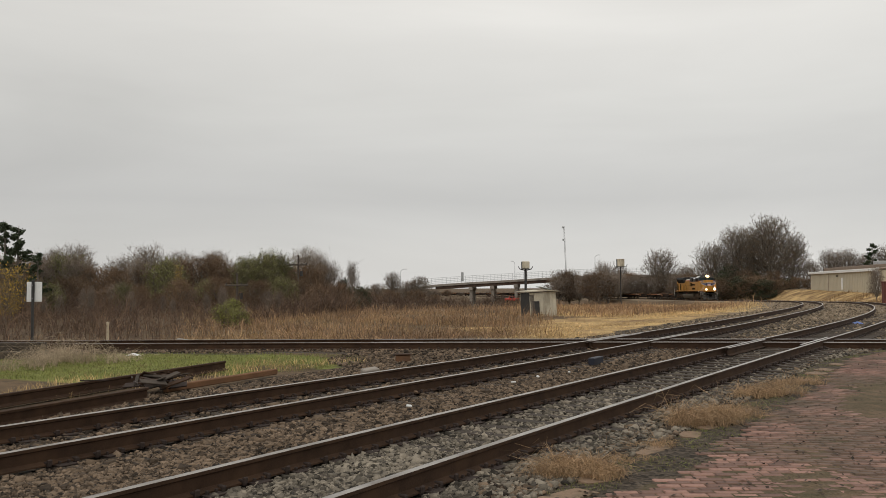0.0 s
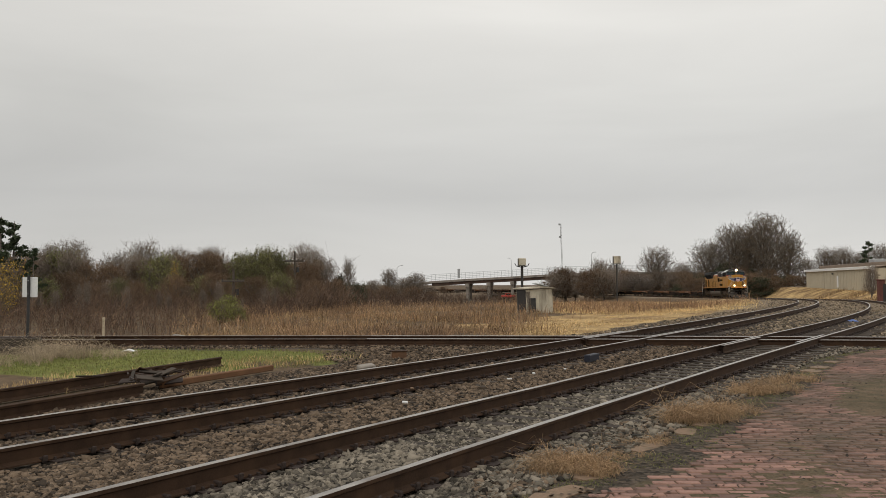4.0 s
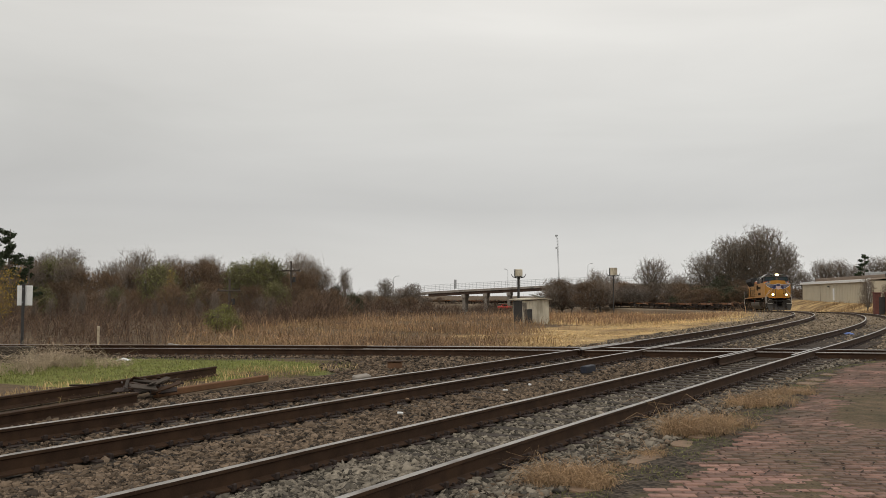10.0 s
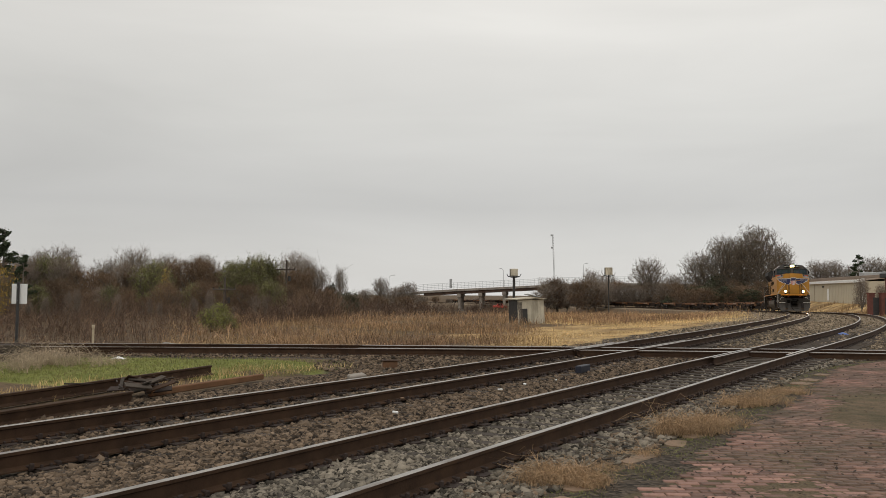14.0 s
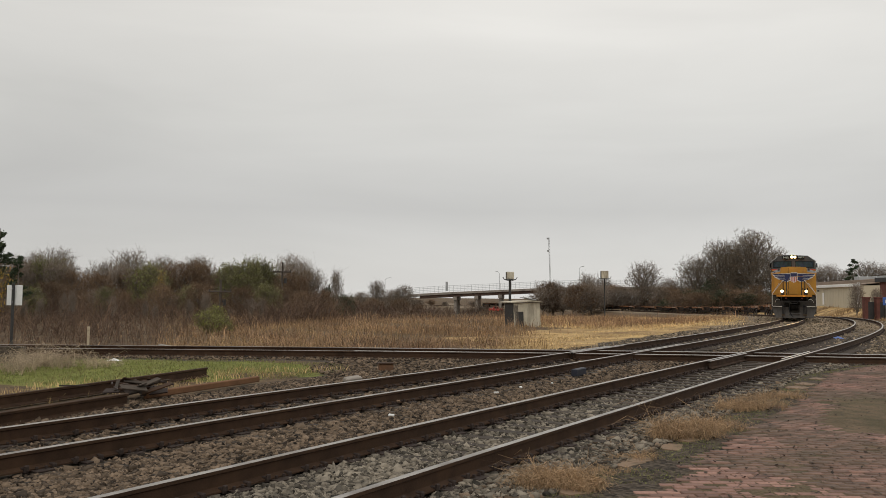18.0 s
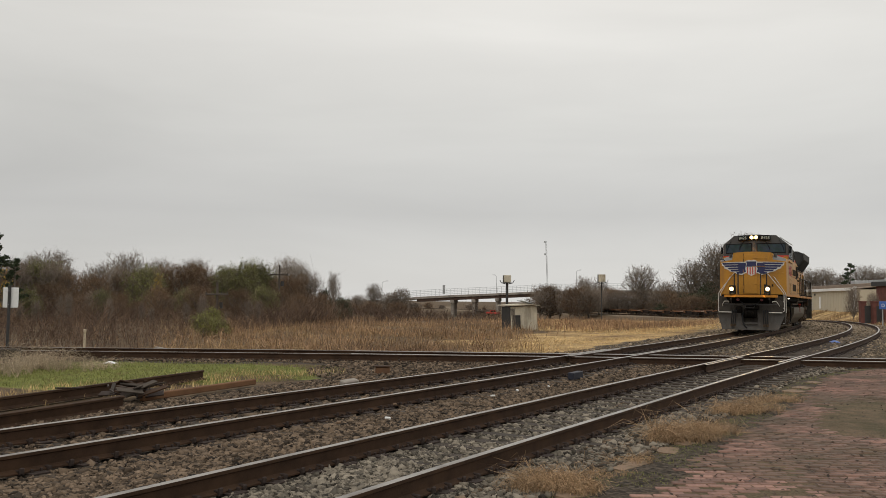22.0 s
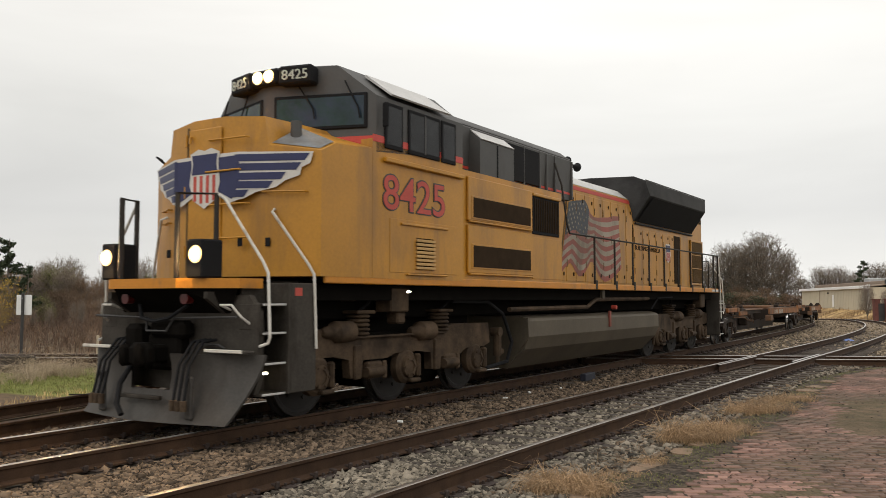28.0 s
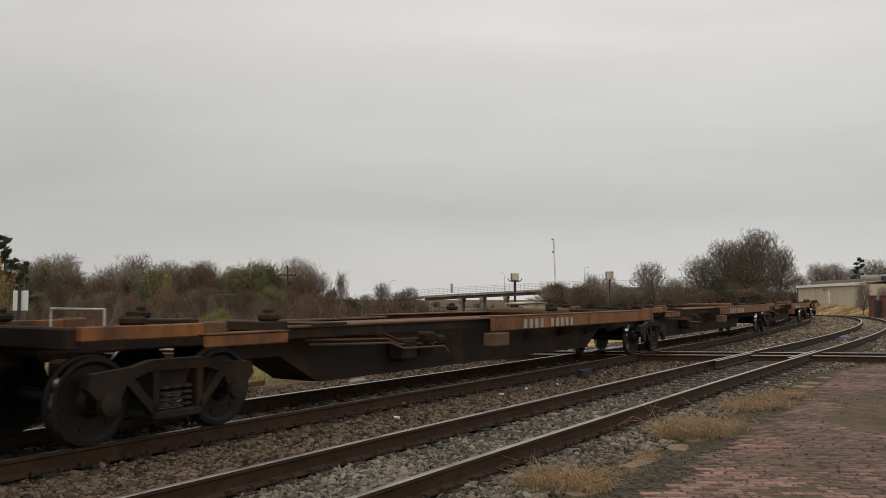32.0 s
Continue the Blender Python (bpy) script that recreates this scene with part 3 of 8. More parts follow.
def track(name, label, ln, s_a, s_b, tie_from, tie_to, guard=()):
    t = tagged(new(name), label, "railway track", kind="structure")
    S = np.concatenate([np.arange(s_a, tie_to, 0.5), np.arange(tie_to, s_b + 0.01, 2.0)]) if s_b > tie_to else np.arange(s_a, s_b + 0.01, 0.5)
    for o in (0.7525, -0.7525):
        part("rail", rail_mesh(ln, o, S), None, t)
    for o, a, b in guard:
        part("guard_rail", rail_mesh(ln, o, np.arange(a, b, 0.5)), None, t)
    tie = mesh_of("tie", Shape().box(0, 0, -0.09, 0.23, 2.6, 0.18, 0.015), M_TIE)
    pl = Shape()
    for o in (0.7525, -0.7525):
        pl.box(0, o, 0.008, 0.19, 0.36, 0.016, 0.004)
        for q in (-1, 1):
            for e in (-0.05, 0.05):
                pl.box(e, o + q * 0.095, 0.03, 0.022, 0.03, 0.035, 0.004)
            pl.box(0.15 * q, o, 0.025, 0.05, 0.18, 0.05, 0.008)
            pl.box(0.15 * q, o + 0.085 * q, 0.045, 0.05, 0.03, 0.06, 0.008)
    plates = mesh_of("tie_plates", pl, M_PLATE)
    rng = random.Random(5)
    for s in np.arange(tie_from, tie_to, 0.54):
        p = along(ln, s)
        m = Matrix.Translation((p[0], p[1], p[2] - 0.204 + rng.uniform(-0.006, 0.0))) @ Matrix.Rotation(float(np.interp(s, LINE_S, ln[2])) + rng.uniform(-0.02, 0.02), 4, "Z")
        ob = part("tie", tie, None, t)
        ob.matrix_basis = m
        pp = part("tie_plates", plates, None, t)
        pp.matrix_basis = Matrix.Translation((p[0], p[1], p[2] - 0.204)) @ Matrix.Rotation(float(np.interp(s, LINE_S, ln[2])), 4, "Z")
    return t


track("main_track", "main line of rusty rails on dark ties in ballast", MAIN, -30, 455, 8, 70, guard=((0.62, 24.5, 29), (-0.62, 26, 31), (0.88, 25, 28.5)))
track("siding_track", "siding of worn rails curving beside the brick platform", SIDE, -30, 260, 6, 60, guard=((0.62, 27, 31), (-0.62, 29, 33)))
track("crossing_track", "dark rusty line crossing the other tracks on the level", CROSS, 40, 190, 86, 122, guard=((0.60, 98, 116), (-0.60, 98, 116)))


# ---- the locomotive ----
# local axes: x runs back from the front axle, y away from the platform side, z up from the rail
M_YELLOW = mat("weathered_yellow_paint", (0.45, 0.205, 0.014), 0.45, vary=0.16, scale=1.2, fine=25, dirt=(0.19, 0.095, 0.030), dirt_amount=0.42, dirt_scale=1.3, streak=5)
M_SILL = mat("orange_yellow_sill_paint", (0.52, 0.20, 0.010), 0.5, vary=0.15, scale=1.5, fine=25, dirt=(0.20, 0.11, 0.04), dirt_amount=0.3, dirt_scale=2.0)
M_GREY = mat("dark_grey_paint", (0.060, 0.058, 0.055), 0.6, vary=0.15, scale=1.5, fine=25, dirt=(0.045, 0.04, 0.036), dirt_amount=0.3, dirt_scale=1.4, streak=3)
M_BLACK = mat("sooty_black", (0.012, 0.012, 0.013), 0.8, vary=0.2, scale=2, fine=30, spec=0.15)
M_PILOT = mat("grimy_pilot_plate", (0.056, 0.049, 0.041), 0.7, 0.1, vary=0.35, scale=2, fine=30, dirt=(0.016, 0.011, 0.007), dirt_amount=0.5, dirt_scale=2.2, streak=3, spec=0.15)
M_SOOT = mat("sooty_grey_paint", (0.040, 0.039, 0.038), 0.6, vary=0.3, scale=1.5, fine=25, dirt=(0.012, 0.011, 0.011), dirt_amount=0.5, dirt_scale=1.0, spec=0.15)
# the sky's reflection on the nose shoulders is painted in as pale grey
M_GLARE = mat("grey_sky_sheen", (0.17, 0.175, 0.18), 0.5, vary=0.2, scale=3, fine=30, dirt=(0.08, 0.07, 0.055), dirt_amount=0.5)
# near black: shade beneath the deck and behind the plow is in the colour
M_UNDER = mat("underframe_shade_black", (0.007, 0.006, 0.005), 0.9, vary=0.3, scale=3, fine=40, spec=0.05)
M_TRUCK = mat("dusty_truck_steel", (0.076, 0.051, 0.032), 0.75, vary=0.5, scale=3, fine=40, dirt=(0.016, 0.012, 0.009), dirt_amount=0.5, dirt_scale=2.5, spec=0.15)
M_TANK = mat("dusty_grey_tank", (0.098, 0.080, 0.056), 0.6, vary=0.2, scale=1.0, fine=25, dirt=(0.070, 0.056, 0.040), dirt_amount=0.45, dirt_scale=1.2, streak=2, spec=0.3)
M_PLOW = mat("worn_grey_plow", (0.052, 0.047, 0.041), 0.70, 0.0, vary=0.35, scale=2, fine=30, dirt=(0.028, 0.020, 0.014), dirt_amount=0.6, dirt_scale=2.2, streak=3)
M_RED = mat("red_stripe_paint", (0.50, 0.045, 0.028), 0.5, vary=0.12, scale=2, fine=25)
M_NUMBER = mat("faded_red_numeral_paint", (0.46, 0.060, 0.038), 0.55, vary=0.15, scale=3, fine=30)
M_GAUGE = mat("rusty_red_paint", (0.20, 0.045, 0.028), 0.7, vary=0.3, scale=6, fine=50)
M_SILVER = mat("silver_paint", (0.50, 0.49, 0.47), 0.45, 0.2, vary=0.15, scale=2, fine=25)
M_RAILING = mat("white_grab_rail_paint", (0.60, 0.57, 0.51), 0.5, vary=0.15, scale=4, fine=40, dirt=(0.25, 0.20, 0.15), dirt_amount=0.35, dirt_scale=4)
M_GRILLE = mat("brown_dusty_screen", (0.034, 0.021, 0.011), 0.9, vary=0.3, scale=6, fine=120, spec=0.1)
M_CREAM = mat("cream_louver_paint", (0.46, 0.27, 0.085), 0.5, vary=0.15, scale=3, fine=30)
M_GRILLE_OCHRE = mat("ochre_radiator_slat", (0.11, 0.060, 0.015), 0.8, vary=0.2, scale=3, fine=40)
M_NAVY = mat("navy_emblem_paint", (0.015, 0.019, 0.078), 0.5, vary=0.15, scale=3, fine=30)
M_EMBLEM_WHITE = mat("off_white_emblem_paint", (0.58, 0.55, 0.50), 0.55, vary=0.12, scale=3, fine=30)
M_FLAG_RED = mat("faded_flag_red", (0.27, 0.060, 0.040), 0.55, vary=0.2, scale=2, fine=25, dirt=(0.10, 0.055, 0.032), dirt_amount=0.55, dirt_scale=1.1, streak=2)
M_FLAG_WHITE = mat("faded_flag_white", (0.30, 0.25, 0.185), 0.55, vary=0.2, scale=2, fine=25, dirt=(0.10, 0.075, 0.045), dirt_amount=0.55, dirt_scale=1.1, streak=2)
M_FLAG_BLUE = mat("faded_flag_blue", (0.028, 0.034, 0.042), 0.55, vary=0.2, scale=2, fine=25)
# uneven teal and the blue patches are reflections painted into the tinted glass
M_GLASS = mat("tinted_glass_with_reflections", (0.012, 0.030, 0.027), 0.08, 0.0, vary=0.6, scale=1.2, fine=4, spec=0.35, dirt=(0.030, 0.034, 0.075), dirt_amount=0.5, dirt_scale=1.2)
M_SIDE_GLASS = mat("dark_side_glass", (0.018, 0.019, 0.021), 0.08, 0.0, vary=0.1, scale=1, fine=4, spec=0.8)
M_HEADLIGHT = mat("burning_headlight", (1.0, 0.70, 0.30), 0.3, emit=2.2, vary=0.02)
M_BULB = mat("burning_bulb", (1.0, 0.66, 0.30), 0.3, emit=1300.0, vary=0.02)
M_DITCH = mat("burning_ditch_light", (1.0, 0.64, 0.25), 0.3, emit=2.2, vary=0.02)
M_STEPLIGHT = mat("burning_step_light", (1.0, 0.85, 0.6), 0.3, emit=6.0, vary=0.02)
M_NUMBERBOARD = mat("pale_board_numerals", (0.42, 0.45, 0.38), 0.5, emit=0.08, vary=0.05)
M_WHEEL = mat("dark_wheel_steel", (0.018, 0.015, 0.013), 0.6, 0.4, vary=0.25, scale=4, fine=40)
M_TREAD = mat("bright_wheel_tread", (0.50, 0.49, 0.48), 0.25, 1.0, vary=0.1)
M_LENS_RED = mat("red_marker_lens", (0.09, 0.008, 0.006), 0.3, vary=0.1)

M_POST = mat("dark_brown_railing_paint", (0.030, 0.025, 0.020), 0.7, vary=0.3, scale=4, fine=40, spec=0.3)
loco = thing("locomotive", "weathered yellow and grey diesel freight locomotive with burning headlights", "locomotive")
W = 1.57                       # half the width of the cab
HW = 1.05                      # half the width of the long hood


def words(name, text, size, width, material, parent, place, depth=0.006, label="", bold=0.0):
    """Raised lettering: width sets its length along the side."""
    c = bpy.data.curves.new(name, "FONT")
    c.body, c.size, c.extrude, c.offset = text, size, depth, bold
    tmp = bpy.data.objects.new(name, c)
    scene.collection.objects.link(tmp)
    bpy.context.view_layer.update()
    me = bpy.data.meshes.new_from_object(tmp.evaluated_get(bpy.context.evaluated_depsgraph_get()))
    scene.collection.objects.unlink(tmp)
    bpy.data.objects.remove(tmp)
    co = np.empty(len(me.vertices) * 3, np.float32)
    me.vertices.foreach_get("co", co)
    co = co.reshape(-1, 3)
    co[:, 0] = (co[:, 0] - co[:, 0].min()) * (width / (np.ptp(co[:, 0]) + 1e-6))
    co[:, 1] -= co[:, 1].min()
    me.vertices.foreach_set("co", co.ravel())
    me.materials.clear()
    me.materials.append(material)
    me.update()
    ob = part(name, me, None, parent, label)
    ob.matrix_basis = place
    return ob


def mirrored(f):
    for q in (-1, 1):
        f(q)


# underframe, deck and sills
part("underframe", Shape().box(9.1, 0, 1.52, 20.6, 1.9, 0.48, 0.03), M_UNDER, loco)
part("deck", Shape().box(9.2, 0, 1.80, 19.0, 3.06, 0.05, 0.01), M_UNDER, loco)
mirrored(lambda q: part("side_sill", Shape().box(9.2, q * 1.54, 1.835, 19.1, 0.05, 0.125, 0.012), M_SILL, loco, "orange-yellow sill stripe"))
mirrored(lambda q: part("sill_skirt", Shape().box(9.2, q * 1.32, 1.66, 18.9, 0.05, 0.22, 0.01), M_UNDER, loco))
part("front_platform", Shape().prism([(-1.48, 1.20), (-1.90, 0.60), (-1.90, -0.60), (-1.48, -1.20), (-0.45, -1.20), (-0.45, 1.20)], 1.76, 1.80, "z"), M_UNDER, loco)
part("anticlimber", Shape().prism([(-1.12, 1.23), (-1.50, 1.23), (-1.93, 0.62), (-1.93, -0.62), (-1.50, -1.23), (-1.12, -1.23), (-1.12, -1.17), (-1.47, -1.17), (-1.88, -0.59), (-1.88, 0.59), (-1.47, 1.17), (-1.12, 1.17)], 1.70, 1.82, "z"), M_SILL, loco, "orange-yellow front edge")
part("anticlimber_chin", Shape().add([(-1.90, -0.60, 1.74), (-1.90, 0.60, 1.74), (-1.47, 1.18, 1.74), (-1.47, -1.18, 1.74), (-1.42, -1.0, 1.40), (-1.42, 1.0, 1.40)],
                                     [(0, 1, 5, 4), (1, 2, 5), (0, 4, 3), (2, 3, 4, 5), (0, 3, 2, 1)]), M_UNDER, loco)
part("pilot_plate", Shape().prism([(-1.40, 0.45), (-1.46, 0.60), (-1.46, 1.42), (-1.30, 1.62), (1.30, 1.62), (1.46, 1.42), (1.46, 0.60), (1.40, 0.45)], -1.42, -1.34, "x"), M_PILOT, loco, "grimy dark grey pilot plate")
mirrored(lambda q: part("marker_lens", Shape().cyl(-1.70, q * 0.55, 1.58, 0.07, 0.10, "x", 14), M_LENS_RED, loco))
mirrored(lambda q: part("step_side_plate", Shape().box(-0.71, q * 1.50, 1.10, 0.48, 0.05, 1.34, 0.012), M_PILOT, loco))


def plow():
    rows, n = [], 17
    for z, mid, end, half in ((0.12, -1.99, -1.78, 1.30), (0.20, -1.93, -1.70, 1.32), (0.32, -1.86, -1.62, 1.36), (0.48, -1.81, -1.53, 1.42), (0.66, -1.80, -1.46, 1.49), (0.82, -1.83, -1.42, 1.54), (0.92, -1.87, -1.41, 1.56)):
        rows.append([(mid + (end - mid) * abs(o) ** 1.5, o * half, z) for o in np.linspace(-1, 1, n)])
    vs = [p for r_ in rows for p in r_] + [(p[0] + 0.04, p[1], p[2]) for r_ in rows for p in r_]
    m = len(rows) * n
    fs = []
    for i in range(len(rows) - 1):
        for j in range(n - 1):
            if i >= 3 and 6 <= j <= 9:                     # open before the coupler
                continue
            a = i * n + j
            fs += [(a, a + 1, a + n + 1, a + n), (m + a, m + a + n, m + a + n + 1, m + a + 1)]
        for j in (0, n - 1):
            a = i * n + j
            fs.append((a, a + n, m + a + n, m + a))
    for j in range(n - 1):
        fs.append((j, m + j, m + j + 1, j + 1))
        if not 6 <= j <= 9:
            a = (len(rows) - 1) * n + j
            fs.append((a, a + 1, m + a + 1, m + a))
    return Shape().add(vs, fs)


pl_ = part("snow_plow", plow(), M_PLOW, loco, "worn grey steel snow plow", smooth=50)
mirrored(lambda q: part("plow_step", Shape().box(-1.58, q * 1.16, 0.955, 0.20, 0.62, 0.03, 0.008), M_PILOT, pl_))
mirrored(lambda q: part("step_edge", Shape().box(-1.69, q * 1.16, 0.965, 0.025, 0.62, 0.04, 0.006), M_RAILING, pl_, "white foot board edge"))
mirrored(lambda q: part("plow_strut", Shape().box(-1.86, q * 0.80, 0.42, 0.05, 0.12, 0.50, 0.02), M_PLOW, pl_))
part("plow_bar", Shape().box(-1.92, 0, 0.40, 0.06, 0.75, 0.05, 0.01), M_PILOT, pl_)


def coupler(x, q):
    """A knuckle coupler whose face is at x and whose shank runs by q * 0.6."""
    sh = Shape().box(x + q * 0.38, 0, 0.90, 0.55, 0.20, 0.22, 0.03)
    sh.box(x + q * 0.10, -0.03, 0.90, 0.24, 0.34, 0.30, 0.07)
    sh.box(x - q * 0.03, -0.13, 0.90, 0.16, 0.12, 0.28, 0.05)
    sh.box(x - q * 0.01, 0.13, 0.90, 0.20, 0.09, 0.26, 0.04)
    return sh


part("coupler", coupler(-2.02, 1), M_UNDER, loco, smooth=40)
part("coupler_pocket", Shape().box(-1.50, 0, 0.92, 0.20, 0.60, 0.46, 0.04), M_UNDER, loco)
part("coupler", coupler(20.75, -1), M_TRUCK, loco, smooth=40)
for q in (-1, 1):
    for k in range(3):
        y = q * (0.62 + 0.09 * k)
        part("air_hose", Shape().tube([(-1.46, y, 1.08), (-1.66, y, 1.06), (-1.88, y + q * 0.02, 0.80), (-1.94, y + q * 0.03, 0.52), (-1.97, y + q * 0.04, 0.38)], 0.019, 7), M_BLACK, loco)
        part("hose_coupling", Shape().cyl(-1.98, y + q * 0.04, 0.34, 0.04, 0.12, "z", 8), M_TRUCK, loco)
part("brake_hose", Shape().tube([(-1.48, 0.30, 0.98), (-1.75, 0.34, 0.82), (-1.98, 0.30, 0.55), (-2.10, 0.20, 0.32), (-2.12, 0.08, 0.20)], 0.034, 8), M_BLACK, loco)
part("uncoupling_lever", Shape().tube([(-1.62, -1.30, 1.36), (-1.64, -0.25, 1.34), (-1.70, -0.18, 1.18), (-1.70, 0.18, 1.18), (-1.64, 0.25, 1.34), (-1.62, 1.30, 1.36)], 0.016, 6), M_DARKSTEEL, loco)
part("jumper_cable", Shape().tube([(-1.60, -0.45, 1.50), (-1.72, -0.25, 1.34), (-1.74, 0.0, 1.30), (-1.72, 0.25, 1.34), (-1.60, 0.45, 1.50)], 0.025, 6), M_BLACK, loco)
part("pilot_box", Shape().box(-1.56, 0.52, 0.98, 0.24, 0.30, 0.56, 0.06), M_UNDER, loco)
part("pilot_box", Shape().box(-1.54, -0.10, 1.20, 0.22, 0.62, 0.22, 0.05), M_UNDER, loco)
mirrored(lambda q: part("pilot_bracket", Shape().prism([(-1.44, 1.40), (-1.72, 1.58), (-1.72, 1.66), (-1.44, 1.66)], q * 0.86, q * 0.92, "y"), M_PILOT, loco))
mirrored(lambda q: part("pilot_corner_plate", Shape().box(-1.40, q * 1.30, 1.36, 0.05, 0.34, 0.34, 0.06), M_PILOT, loco))
mirrored(lambda q: part("hose_rack", Shape().tube([(-1.46, q * 0.55, 0.98), (-1.50, q * 0.62, 1.02), (-1.50, q * 0.88, 1.02), (-1.46, q * 0.94, 0.98)], 0.018, 6), M_DARKSTEEL, loco))


def steps(x0, q, rear=False):
    """A stair well of four treads beside the platform."""
    d = 0.62 if rear else 0.44
    st_ = part("stairs", Shape().box(x0 + d / 2, q * 1.12, 1.08, d, 0.05, 1.36, 0.01), M_PILOT, loco)
    for k, z in enumerate((0.44, 0.80, 1.16, 1.50)):
        part("tread", Shape().box(x0 + d / 2, q * 1.30, z, d, 0.36, 0.035, 0.006), M_PILOT, st_)
        part("tread_edge", Shape().box(x0 + d / 2, q * 1.487, z + 0.004, d * 0.96, 0.022, 0.026, 0.005), M_SILVER, st_, "white tread edge")
    part("stair_end_plate", Shape().box(x0 + (d - 0.03 if not rear else -0.02), q * 1.33, 1.10, 0.04, 0.42, 1.34, 0.01), M_PILOT, st_)
    part("step_light", Shape().lathe([(0.02, 0), (0.038, 0.02), (0.015, 0.035)], x0 + d * 0.55, q * 1.30, 0.66, "z", 10), M_STEPLIGHT, st_, "burning step light")


for q in (-1, 1):
    steps(-1.38, q)
    steps(18.95, q, rear=True)

# nose
NOSE_O = [-W, -0.60, 0.60, W]
NOSE_X = [-0.45, -0.92, -0.92, -0.45]


def nose_x(o):
    return float(np.interp(o, NOSE_O, NOSE_X))


NOSE_TOP = [(-W, 3.47), (-0.94, 3.56), (-0.88, 3.93), (-0.30, 3.97), (0.30, 3.97), (0.88, 3.93), (0.94, 3.56), (W, 3.47)]


def nose_shape():
    """Front facets, a raised middle, and shoulders that climb steeply towards the cab."""
    n = len(NOSE_TOP)
    rows = [[(nose_x(o), o, 1.86) for o, _ in NOSE_TOP], [(nose_x(o) + (0.02 if z > 3.8 else 0.0), o, z) for o, z in NOSE_TOP],
            [(-0.18, o, (3.60, 3.86, 3.94, 3.98)[min(i, n - 1 - i)]) for i, (o, _) in enumerate(NOSE_TOP)],
            [(0.615, o, (3.66, 3.88, 3.94, 3.98)[min(i, n - 1 - i)]) for i, (o, _) in enumerate(NOSE_TOP)],
            [(0.615, o, 1.86) for o, _ in NOSE_TOP]]
    vs = [v for r in rows for v in r]
    fs = [(r * n + i, r * n + i + 1, (r + 1) * n + i + 1, (r + 1) * n + i) for r in range(4) for i in range(n - 1)]
    fs += [(0, n, 2 * n, 3 * n, 4 * n), (n - 1, 5 * n - 1, 4 * n - 1, 3 * n - 1, 2 * n - 1)]
    return Shape().add(vs, fs)


nose = part("nose", nose_shape(), M_YELLOW, loco, "yellow wedge nose with a blue winged emblem", smooth=20)
for q in (-1, 1):
    part("sheen_panel", Shape().add([(nose_x(q * 0.96) + 0.03, q * 0.96, 3.585), (nose_x(q * 1.53) + 0.03, q * 1.53, 3.500), (-0.19, q * 1.55, 3.625), (-0.19, q * 0.96, 3.875)], [(0, 1, 2, 3)]), M_GLARE, nose, "top panel with grey sky sheen in its colour")
    part("nose_post", Shape().cyl(-0.37, q * 1.06, 3.78, 0.075, 0.26, "z", 12), M_GREY, nose)
part("nose_door", Shape().box(-0.93, 0.04, 2.86, 0.03, 0.62, 1.96, 0.012), M_YELLOW, nose)
part("door_gap", Shape().box(-0.926, 0.375, 2.88, 0.02, 0.035, 2.0, 0.004), M_GRILLE_OCHRE, nose)
for z in (2.2, 3.0, 3.7):
    part("door_hinge", Shape().cyl(-0.95, 0.39, z, 0.022, 0.16, "z", 8), M_YELLOW, nose)
part("nose_step", Shape().tube([(-0.55, 1.30, 3.52), (-0.62, 1.40, 3.62), (-0.40, 1.56, 3.62)], 0.018, 6), M_BLACK, nose)
part("door_handle", Shape().tube([(-0.95, 0.30, 3.75), (-1.0, 0.26, 3.72), (-1.0, 0.26, 3.64)], 0.016, 6), M_YELLOW, nose)
for o, z, wd in ((-0.40, 3.66, 0.62), (-0.34, 3.24, 0.60), (-0.42, 2.80, 0.60), (-0.42, 2.36, 0.60), (-1.16, 2.94, 0.50), (0.95, 2.80, 0.30), (0.95, 2.62, 0.24)):
    a, b = o - wd / 2, o + wd / 2
    part("grab_iron", Shape().tube([(nose_x(a), a, z), (nose_x(a) - 0.07, a, z), (nose_x(b) - 0.07, b, z), (nose_x(b), b, z)], 0.013, 6), M_YELLOW, nose)
for o, z in ((-0.95, 2.30), (0.90, 2.20), (-0.62, 2.30)):
    part("nose_latch", Shape().box(nose_x(o) - 0.012, o, z, 0.02, 0.08, 0.11, 0.006), M_BLACK, nose)


def on_nose(points, lift):
    """A flat outline (o, z) laid on the nose's front facets."""
    cuts = []
    for i, (o, z) in enumerate(points):
        o2, z2 = points[(i + 1) % len(points)]
        cuts.append((o, z))
        for e in (-0.60, 0.60):
            if (o - e) * (o2 - e) < 0:
                t = (e - o) / (o2 - o)
                cuts.append((e, z + (z2 - z) * t))
    sh = Shape()
    for lo, hi in ((-9, -0.60), (-0.60, 0.60), (0.60, 9)):
        seg = [(o, z) for o, z in cuts if lo - 1e-6 <= o <= hi + 1e-6]
        if len(seg) >= 3:
            sh.add([(nose_x(o) - lift, o, z) for o, z in seg] + [(nose_x(o) - lift + 0.004, o, z) for o, z in seg],
                   [tuple(range(len(seg)))] + [(i, (i + 1) % len(seg), len(seg) + (i + 1) % len(seg), len(seg) + i) for i in range(len(seg))])
    return sh


